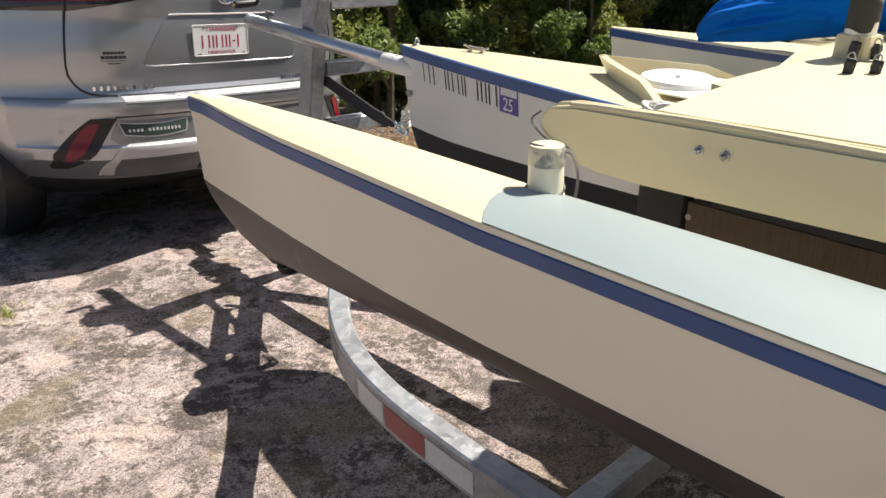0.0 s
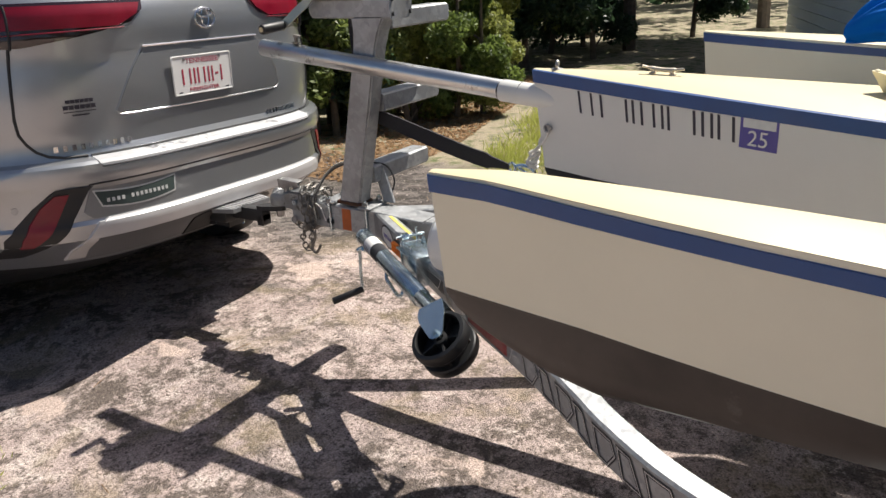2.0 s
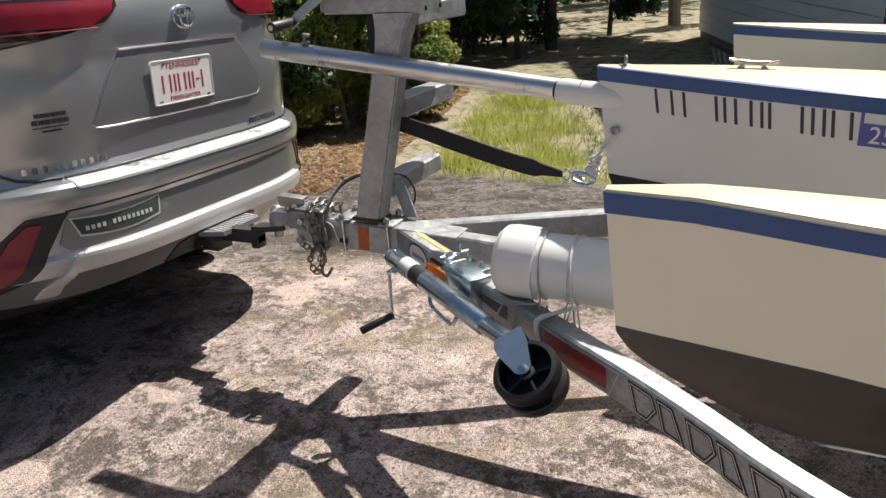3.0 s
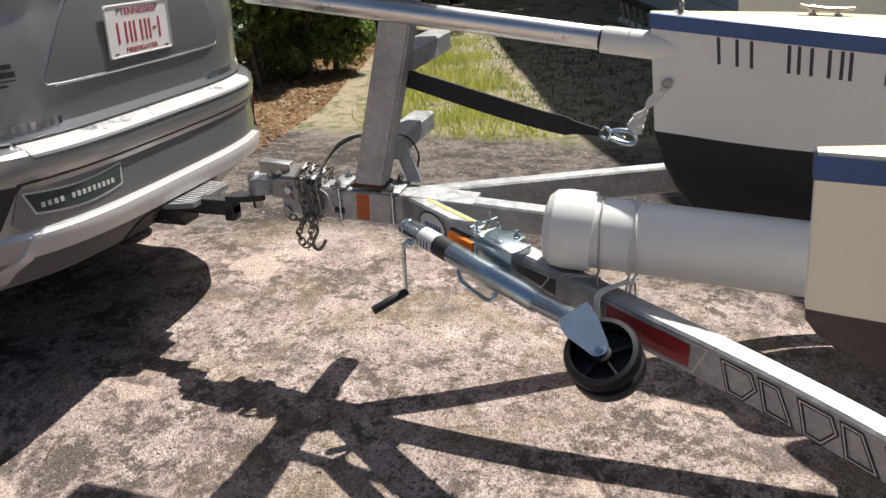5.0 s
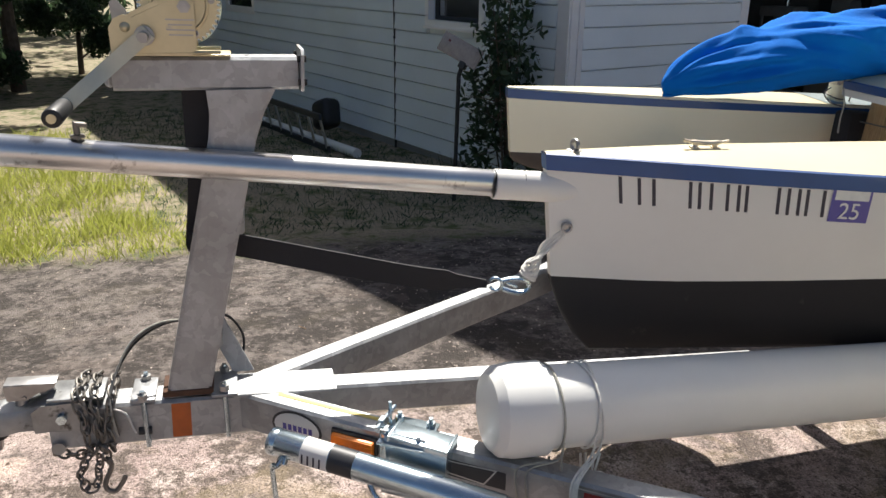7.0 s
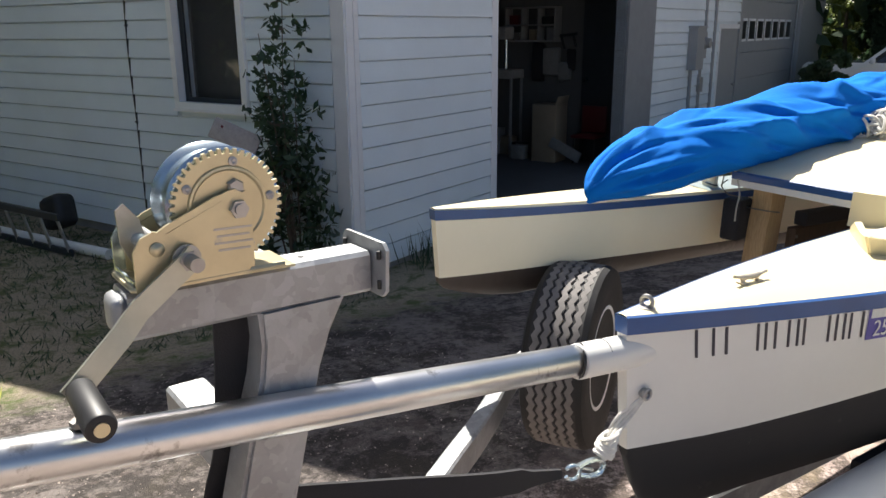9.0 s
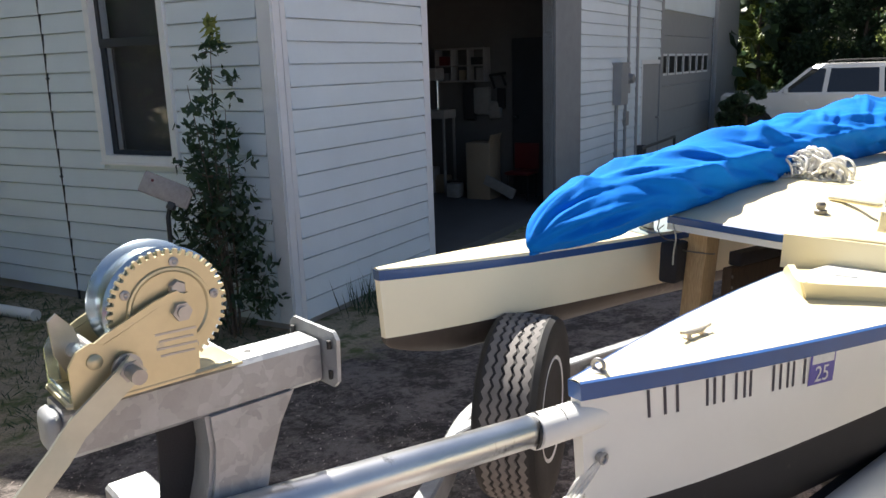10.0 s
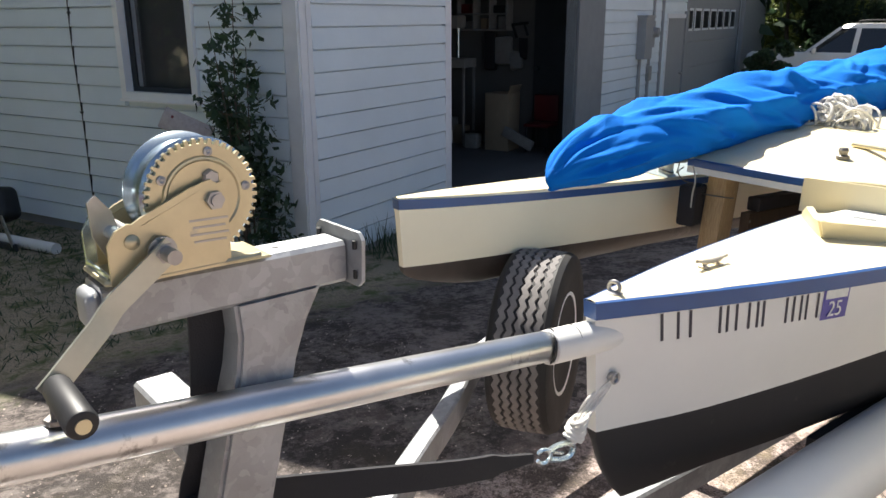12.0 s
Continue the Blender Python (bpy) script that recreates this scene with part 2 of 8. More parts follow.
M = dict(
    galv=galvanised(),
    ground=rock_ground(),
    white=plain("white_gelcoat", (0.76, 0.75, 0.71), 0.35, var=0.06, scale=3, coat=0.3),
    cream=plain("cream_gelcoat", (0.69, 0.61, 0.40), 0.42, var=0.05, scale=3, coat=0.15),
    # cream of the shaded hull sides, raised to make up for bounce light
    creamside=plain("brightened_cream_gelcoat", (0.92, 0.86, 0.66), 0.4, var=0.05, scale=3, coat=0.2),
    capworn=plain("worn_cream_cap", (0.72, 0.66, 0.48), 0.4, var=0.1, scale=9, spots=((0.28, 0.27, 0.25), 22, 0.52)),
    palegrey=plain("shaded_deck_blue_grey", (0.31, 0.36, 0.355), 0.35, var=0.05, scale=3, coat=0.2),
    blue=plain("navy_stripe_paint", (0.014, 0.075, 0.25), 0.4, var=0.2, scale=8, coat=0.3),
    bottom=plain("black_bottom_paint", (0.018, 0.018, 0.021), 0.72, var=0.4, scale=5, spots=((0.06, 0.055, 0.05), 9, 0.66)),
    # black bottom paint with wear, lifted to brown for light off the ground
    amabottom=plain("bounce_brown_worn_bottom", (0.062, 0.050, 0.043), 0.42, var=0.45, scale=5, fine=40, spots=((0.11, 0.095, 0.085), 11, 0.62)),
    alu=plain("brushed_aluminium", (0.72, 0.72, 0.71), 0.3, metal=1.0, var=0.16, scale=9, fine=200, spots=((0.30, 0.29, 0.28), 16, 0.60)),
    zinc=plain("bright_zinc_plate", (0.56, 0.66, 0.71), 0.24, metal=0.95, var=0.15, scale=14),
    wornzinc=plain("greasy_worn_zinc", (0.36, 0.365, 0.365), 0.42, metal=0.75, var=0.35, scale=16, fine=90, bump=0.1, spots=((0.09, 0.085, 0.08), 20, 0.60)),
    crankzinc=plain("dull_zinc_plate", (0.50, 0.50, 0.42), 0.38, metal=0.8, var=0.15, scale=15),
    cleat=plain("pale_weathered_bronze", (0.66, 0.58, 0.47), 0.4, metal=0.7, var=0.15, scale=20),
    yzinc=plain("yellow_zinc_plate", (0.62, 0.55, 0.36), 0.36, metal=0.75, var=0.15, scale=15, spots=((0.5, 0.46, 0.36), 30, 0.66)),
    steel=plain("worn_steel", (0.42, 0.41, 0.40), 0.4, metal=0.9, var=0.3, scale=20),
    rust=plain("rusty_steel", (0.11, 0.055, 0.032), 0.8, metal=0.2, var=0.5, scale=25, bump=0.3),
    chain=plain("dark_chain_steel", (0.24, 0.225, 0.205), 0.5, metal=0.8, var=0.4, scale=40),
    black=plain("black_plastic", (0.02, 0.02, 0.021), 0.5, var=0.3, scale=12),
    rubber=plain("black_rubber", (0.026, 0.025, 0.025), 0.72, var=0.3, scale=10, bump=0.15, spots=((0.05, 0.046, 0.042), 12, 0.64)),
    tread=plain("dusty_tread_rubber", (0.21, 0.195, 0.185), 0.85, var=0.35, scale=14, bump=0.2),
    strap=plain("black_webbing", (0.022, 0.021, 0.024), 0.85, var=0.3, scale=30, fine=400, bump=0.3),
    pvc=plain("white_pvc", (0.80, 0.80, 0.77), 0.32, var=0.05, scale=4, coat=0.1, spots=((0.62, 0.6, 0.55), 7, 0.7)),
    cord=plain("white_cord", (0.80, 0.78, 0.73), 0.85, var=0.15, scale=60, fine=400, bump=0.4),
    cord_grey=plain("grey_cord", (0.42, 0.41, 0.36), 0.85, var=0.2, scale=60, fine=400, bump=0.4),
    orange=plain("orange_lens", (0.85, 0.22, 0.012), 0.3, var=0.15, scale=40, coat=0.4),
    orange_dull=plain("orange_reflector", (0.52, 0.12, 0.02), 0.55, var=0.2, scale=30),
    red=plain("red_reflector", (0.28, 0.008, 0.014), 0.35, var=0.25, scale=60, fine=300, bump=0.2, coat=0.4),
    whiteref=plain("silver_reflector", (0.68, 0.69, 0.68), 0.4, metal=0.2, var=0.12, scale=60, fine=300, bump=0.2),
    decal=plain("dark_decal", (0.035, 0.036, 0.04), 0.45, var=0.2),
    yellow=plain("faded_yellow_label", (0.72, 0.58, 0.14), 0.5, var=0.15, scale=40),
    decal_line=plain("silver_decal_line", (0.60, 0.60, 0.58), 0.4, metal=0.3),
    scuffed=plain("scuffed_pale_step", (0.42, 0.42, 0.43), 0.5, var=0.25, scale=9, fine=120, bump=0.1, spots=((0.10, 0.10, 0.105), 13, 0.585)),
    stepgrey=plain("scuffed_grey_plastic", (0.20, 0.205, 0.21), 0.45, var=0.3, scale=12, fine=140),
    shopfloor=plain("dimmed_workshop_floor", (0.10, 0.10, 0.098), 0.7, var=0.3, scale=3, bump=0.1),
    wheelblack=plain("moulded_black_plastic", (0.008, 0.008, 0.0085), 0.42, var=0.3, scale=20),
    dullglass=plain("dusty_dark_glass", (0.02, 0.021, 0.023), 0.35, var=0.4, scale=5),
    carpaint=paint_metallic("silver_car_paint", (0.43, 0.445, 0.465)),
    carpaint2=paint_metallic("grey_bumper_paint", (0.30, 0.305, 0.315), 0.4),
    skid=plain("satin_silver_trim", (0.60, 0.59, 0.59), 0.38, metal=0.25, var=0.1),
    chrome=plain("chrome", (0.8, 0.8, 0.81), 0.12, metal=1.0, var=0.05),
    carglass=plain("dark_car_glass", (0.012, 0.013, 0.014), 0.05, var=0.1, coat=0.6),
    taillight=plain("red_tail_lens", (0.20, 0.002, 0.016), 0.3, var=0.2, scale=20, coat=0.1),
    taildark=plain("smoked_tail_lens", (0.03, 0.01, 0.012), 0.1, var=0.2, coat=1.0),
    platewhite=plain("plate_white", (0.74, 0.73, 0.71), 0.45, var=0.05),
    platered=plain("plate_red_print", (0.40, 0.035, 0.07), 0.5, var=0.1),
    print=plain("dark_print", (0.04, 0.035, 0.05), 0.5, var=0.1),
    violet=plain("violet_sticker", (0.10, 0.085, 0.33), 0.4, var=0.12),
    green=plain("green_magnet", (0.045, 0.065, 0.06), 0.55, var=0.15),
    cover=plain("blue_canvas", (0.0, 0.155, 0.60), 0.85, var=0.12, scale=5, fine=220, bump=0.2),
    siding=plain("grey_siding_paint", (0.80, 0.87, 0.905), 0.6, var=0.07, scale=1.2, fine=30, bump=0.08),
    trim=plain("pale_trim_paint", (0.82, 0.83, 0.84), 0.55, var=0.07),
    winwhite=plain("white_vinyl", (0.92, 0.92, 0.91), 0.3, var=0.05),
    # white of the workshop's contents, lowered to stand in for its shade
    dullwhite=plain("dimmed_white_paint", (0.26, 0.25, 0.23), 0.6, var=0.2, scale=12),
    dooropen=plain("dark_grey_steel", (0.045, 0.05, 0.055), 0.5, var=0.2),
    jamb=plain("grey_jamb_steel", (0.27, 0.285, 0.30), 0.5, var=0.15),
    tag=plain("faded_tag", (0.40, 0.36, 0.34), 0.6, var=0.2, scale=30),
    garage=plain("grey_door_paint", (0.33, 0.34, 0.345), 0.6, var=0.1),
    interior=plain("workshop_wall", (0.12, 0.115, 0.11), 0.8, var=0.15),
    concrete=plain("concrete_floor", (0.34, 0.33, 0.31), 0.8, var=0.2, scale=2, bump=0.1),
    roof=plain("shingle_roof", (0.11, 0.105, 0.10), 0.9, var=0.3, scale=8, bump=0.4),
    glass=glassy("window_glass"),
    unlit_sheet=plain("unlit_room_black", (0.02, 0.018, 0.016), 0.9, var=0.4, scale=4),
    cardboard=plain("cardboard", (0.30, 0.235, 0.16), 0.85, var=0.12),
    redbox=plain("dull_red_plastic", (0.13, 0.012, 0.014), 0.45, var=0.15),
    wood=wood("pine_board", (0.38, 0.25, 0.12), (0.56, 0.40, 0.22)),
    # plywood tone cut down to match the shade under the wing
    darkwood=wood("shade_dark_plywood", (0.04, 0.023, 0.012), (0.075, 0.045, 0.024)),
    bark=plain("bark", (0.13, 0.10, 0.075), 0.95, var=0.45, scale=14, bump=0.6),
    # leaf_sun, leaf_dark: sun and shade put into leaf colour; leaf_dark also the dark shrub
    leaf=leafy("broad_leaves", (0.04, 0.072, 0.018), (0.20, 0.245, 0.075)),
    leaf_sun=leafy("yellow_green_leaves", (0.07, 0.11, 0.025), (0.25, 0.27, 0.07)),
    leaf_dark=leafy("shrub_and_shade_leaves", (0.016, 0.036, 0.020), (0.042, 0.075, 0.036), 0.45),
    pine=leafy("pine_needles", (0.05, 0.09, 0.02), (0.15, 0.20, 0.05)),
    grass=leafy("grass_blades", (0.12, 0.16, 0.025), (0.36, 0.38, 0.09)),
    litter=leafy("dead_leaves", (0.10, 0.055, 0.025), (0.34, 0.22, 0.12), 0.9),
    grit=leafy("grit", (0.10, 0.085, 0.075), (0.45, 0.38, 0.33), 0.9),
    whitecar=plain("white_car_paint", (0.80, 0.80, 0.79), 0.25, var=0.04, coat=0.8),
)


# ---- mesh helpers ----

def mesh_of(name, bm, material, smooth=30):
    me = bpy.data.meshes.new(name)
    bmesh.ops.recalc_face_normals(bm, faces=bm.faces)
    bm.to_mesh(me)
    bm.free()
    me.materials.append(material)
    me.shade_smooth()
    me.set_sharp_from_angle(angle=radians(smooth))
    return me


def part(name, bm, material, parent, label="", world=None, smooth=30):
    """Links a bmesh as one mesh object under a thing or part. world: the parent's world matrix, where the mesh is given in world metres."""
    if world is not None:
        bm.transform(world.inverted())
    ob = new(name, mesh_of(name, bm, material, smooth))
    ob.parent = parent
    return tagged(ob, label)


def single(name, bm, material, label, category, group="", kind="", smooth=30):
    return tagged(new(name, mesh_of(name, bm, material, smooth)), label, category, group, kind)


def thing(name, label, category, m=None, group="", kind=""):
    ob = new(name)
    ob.empty_display_size = 0.1
    if m is not None:
        ob.matrix_world = m
    return tagged(ob, label, category, group, kind)


def box(size, at=(0, 0, 0), rot=(0, 0, 0), bevel=0.0, bm=None, seg=2):
    b = bmesh.new()
    bmesh.ops.create_cube(b, size=1)
    b.transform(Matrix.Diagonal((*size, 1)))
    if bevel:
        bmesh.ops.bevel(b, geom=b.edges[:], offset=bevel, segments=seg, affect="EDGES", profile=0.5)
    b.transform(pose(*at, *rot))
    return joined(bm, b)


def joined(bm, b):
    if bm is None:
        return b
    me = bpy.data.meshes.new("tmp")
    b.to_mesh(me)
    b.free()
    bm.from_mesh(me)
    bpy.data.meshes.remove(me)
    return bm


def rings(rows, close=True, caps=True, bm=None):
    """A skin over rows of points, each a ring (or, with close off, an open line)."""
    b = bm or bmesh.new()
    vs = [[b.verts.new(p) for p in row] for row in rows]
    n = len(rows[0])
    for a, c in zip(vs, vs[1:]):
        for i in range(n if close else n - 1):
            j = (i + 1) % n
            try:
                b.faces.new((a[i], a[j], c[j], c[i]))
            except ValueError:
                pass
    if caps and close:
        for r in (vs[0], vs[-1]):
            try:
                b.faces.new(r)
            except ValueError:
                pass
    return b


def smooth_path(pts, n=6):
    """Catmull-Rom points through the given ones."""
    p = [Vector(q) for q in pts]
    p = [2 * p[0] - p[1]] + p + [2 * p[-1] - p[-2]]
    out = []
    for i in range(1, len(p) - 2):
        for k in range(n):
            t = k / n
            out.append(0.5 * ((2 * p[i]) + (p[i + 1] - p[i - 1]) * t + (2 * p[i - 1] - 5 * p[i] + 4 * p[i + 1] - p[i + 2]) * t * t
                              + (3 * p[i] - p[i - 1] - 3 * p[i + 1] + p[i + 2]) * t ** 3))
    out.append(p[-2])
    return out


def tube(pts, r, seg=10, bm=None, caps=True, flat=1.0):
    """A round (or flattened) rod along points; r may be a list."""
    pts = [Vector(p) for p in pts]
    rs = r if isinstance(r, (list, tuple)) else [r] * len(pts)
    rows, up = [], None
    for i, p in enumerate(pts):
        d = (pts[min(i + 1, len(pts) - 1)] - pts[max(i - 1, 0)]).normalized()
        if up is None:
            up = d.orthogonal().normalized() if abs(d.z) > 0.9 else Vector((0, 0, 1))
        side = d.cross(up).normalized()
        up = side.cross(d).normalized()
        rows.append([p + rs[i] * (math.cos(a) * side + flat * math.sin(a) * up) for a in [2 * math.pi * k / seg for k in range(seg)]])
    return rings(rows, True, caps, bm)


def bar_along(pts, w, h, bm=None, bevel=0.006):
    """A rectangular tube along points, its sides upright; the points lie on the middle of its top."""
    pts = [Vector(p) for p in pts]
    rows = []
    e = bevel
    for i, p in enumerate(pts):
        d = (pts[min(i + 1, len(pts) - 1)] - pts[max(i - 1, 0)])
        d.z = 0
        s = Vector((d.y, -d.x, 0)).normalized()
        k = w / 2
        sec = [(-k + e, 0), (k - e, 0), (k, -e), (k, -h + e), (k - e, -h), (-k + e, -h), (-k, -h + e), (-k, -e)]
        rows.append([p + s * a + Vector((0, 0, z)) for a, z in sec])
    return rings(rows, True, True, bm)


def cyl(p0, p1, r, r1=None, seg=20, bm=None, bevel=0.0):
    p0, p1 = Vector(p0), Vector(p1)
    r1 = r if r1 is None else r1
    d = (p1 - p0).normalized()
    if bevel:
        return tube([p0, p0 + d * bevel * 0.3, p0 + d * bevel, p1 - d * bevel, p1 - d * bevel * 0.3, p1],
                    [r - bevel, r - bevel * 0.3, r, r1, r1 - bevel * 0.3, r1 - bevel], seg, bm)
    return tube([p0, p1], [r, r1], seg, bm)


def lathe(profile, m=None, seg=32, bm=None):
    """profile: (radius, height) pairs, turned about z, then placed by m."""
    rows = [[Vector((r * math.cos(a), r * math.sin(a), z)) for a in [2 * math.pi * k / seg for k in range(seg)]] for r, z in profile]
    b = rings(rows, True, True)
    bmesh.ops.remove_doubles(b, verts=b.verts, dist=1e-6)
    if m is not None:
        b.transform(m)
    return joined(bm, b)


def plate(outline, thick, m=None, bm=None):
    """A flat plate: outline in x, y, thick along z, placed by m."""
    b = rings([[Vector((x, y, z)) for x, y in outline] for z in (0, thick)], True, True)
    if m is not None:
        b.transform(m)
    return joined(bm, b)


def axis_at(p, z, x=(0, 0, 1)):
    """A pose at p whose z axis points along z."""
    z = Vector(z).normalized()
    x = Vector(x)
    x = (x - x.dot(z) * z).normalized()
    y = z.cross(x)
    m = Matrix((x, y, z)).transposed().to_4x4()
    m.translation = p
    return m


def letters(name, body, size, m, material, parent, label="", thick=0.0004, fit=0.0):
    c = bpy.data.curves.new(name, "FONT")
    c.body, c.size, c.extrude, c.align_x, c.align_y = body, size, thick, "CENTER", "CENTER"
    tmp = bpy.data.objects.new("tmp", c)
    me = bpy.data.meshes.new_from_object(tmp)
    bpy.data.objects.remove(tmp)
    if fit:
        w = max(v.co.x for v in me.vertices) - min(v.co.x for v in me.vertices)
        me.transform(Matrix.Diagonal((fit / w, 1, 1, 1)))
    me.transform(m)
    me.materials.append(material)
    ob = new(name, me)
    ob.parent = parent
    return tagged(ob, label)


def quads_mesh(name, centres, us, vs, material):
    """Many small separate quads as one mesh: centre and two half-axes each."""
    n = len(centres)
    co = np.empty((n, 4, 3))
    co[:, 0], co[:, 1] = centres - us, centres - 0.25 * us + vs
    co[:, 2], co[:, 3] = centres + us, centres - 0.25 * us - vs
    me = bpy.data.meshes.new(name)
    me.vertices.add(4 * n)
    me.vertices.foreach_set("co", co.reshape(-1))
    me.loops.add(4 * n)
    me.loops.foreach_set("vertex_index", np.arange(4 * n, dtype=np.int32))
    me.polygons.add(n)
    me.polygons.foreach_set("loop_start", np.arange(0, 4 * n, 4, dtype=np.int32))
    me.update(calc_edges=True)
    me.materials.append(material)
    return me


def unit(a):
    return a / np.maximum(1e-9, np.linalg.norm(a, axis=1, keepdims=True))


rng = np.random.default_rng(7)


def leaf_cloud(name, clumps, per, size, material, flat=0.0):
    """clumps: rows of x, y, z, radius; leaves sit mostly towards each clump's skin."""
    clumps = np.array(clumps, float)
    c = np.repeat(clumps, per, axis=0)
    d = unit(rng.normal(size=(len(c), 3)))
    rad = c[:, 3:4] * rng.uniform(0.15, 1.0, (len(c), 1)) ** 0.5
    p = c[:, :3] + d * rad * np.array([1, 1, 0.85])
    u = unit(rng.normal(size=p.shape) + np.array([0, 0, -0.3]))
    w = unit(np.cross(u, rng.normal(size=p.shape) + np.array([0, 0, flat])))
    s = size * rng.uniform(0.55, 1.3, (len(p), 1))
    return quads_mesh(name, p, u * s, w * s * 0.42, material)


def ground_z(x, y):
    """The slab's fall towards the house."""
    fall = math.log1p(math.exp(min(30.0, (x - 0.1) / 0.5))) * 0.5
    z = -0.012 - 0.098 * min(fall, 4.6) - 0.012 * max(0.0, fall - 4.6) + 0.02 * max(-1.0, min(y, 1.5)) + 0.30 * max(0.0, min(1.0, (-y - 6.5) / 5))
    def ease(v):
        v = max(0.0, min(1.0, v))
        return v * v * (3 - 2 * v)
    z += 0.042 * ease((y - 0.1) / 1.1) * ease((x + 0.75) / 0.45) * ease((2.2 - x) / 1.2) * ease((3.4 - y) / 1.2)    # low hump under the tongue
    return z + 0.018 * noise.noise(Vector((x * 0.8, y * 0.8, 0.3))) + 0.006 * noise.noise(Vector((x * 3, y * 3, 4)))


# ---- ground: one sheet, fine round the trailer, coarse to the horizon ----
def build_ground():
    def axis(lo, hi, step):
        core = list(np.arange(lo, hi + step / 2, step))
        out, d, v = [], step, hi
        while v < 400:
            d *= 1.35
            v += d
            out.append(v)
        back, d, v = [], step, lo
        while v > -400:
            d *= 1.35
            v -= d
            back.append(v)
        return back[::-1] + core + out
    xs, ys = axis(-3.2, 7, 0.11), axis(-4, 5, 0.11)
    verts = [(x, y, ground_z(x, y)) for y in ys for x in xs]
    n = len(xs)
    faces = [(j * n + i, j * n + i + 1, (j + 1) * n + i + 1, (j + 1) * n + i) for j in range(len(ys) - 1) for i in range(n - 1)]
    me = bpy.data.meshes.new("ground")
    me.from_pydata(verts, [], faces)
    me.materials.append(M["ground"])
    me.shade_smooth()
    tagged(new("ground", me), "pinkish weathered granite slab with lichen, running into leaf-strewn soil", "ground", kind="structure")


build_ground()

# ---- house ----
CORNER = Vector((4.80, -2.15, 0))
DIR_A, DIR_B = Vector((0.94, 0.341, 0)).normalized(), Vector((0.32, -0.947, 0)).normalized()
OUT_A, OUT_B = Vector((-0.341, 0.94, 0)).normalized(), Vector((-0.947, -0.32, 0)).normalized()
WALL_TOP, WALL_FOOT, ROW = 5.08, -0.62, 0.181


def wall_box(d, out, s0, s1, z0, z1, thick=0.14, proud=0.0, bm=None):
    """A box on a house wall: s along it from the corner, proud outward."""
    a, b = CORNER + d * s0, CORNER + d * s1
    pts = [a + out * proud, b + out * proud, b + out * (proud - thick), a + out * (proud - thick)]
    return rings([[p + Vector((0, 0, z)) for p in pts] for z in (z0, z1)], True, True, bm)


def clapboards(parent, d, out, spans, z0, z1):
    """Lapped boards, each its own piece, tilted so that its foot stands proud of the one below."""
    z, first = z0, {}
    while z < z1 - 0.01:
        top = min(z + ROW - 0.013, z1)
        for s0, s1, zlo, zhi in spans:
            if z + ROW / 2 < zlo or z + ROW / 2 > zhi:
                continue
            a, b = CORNER + d * s0, CORNER + d * s1
            bm = bmesh.new()
            rows = []
            for p in (a, b):
                rows.append([p + out * 0.050 + Vector((0, 0, z)), p + out * 0.036 + Vector((0, 0, top)),
                             p + out * 0.001 + Vector((0, 0, top)), p + out * 0.001 + Vector((0, 0, z))])
            rings(rows, True, True, bm)
            part("board", bm, M["siding"], parent)
        z += ROW


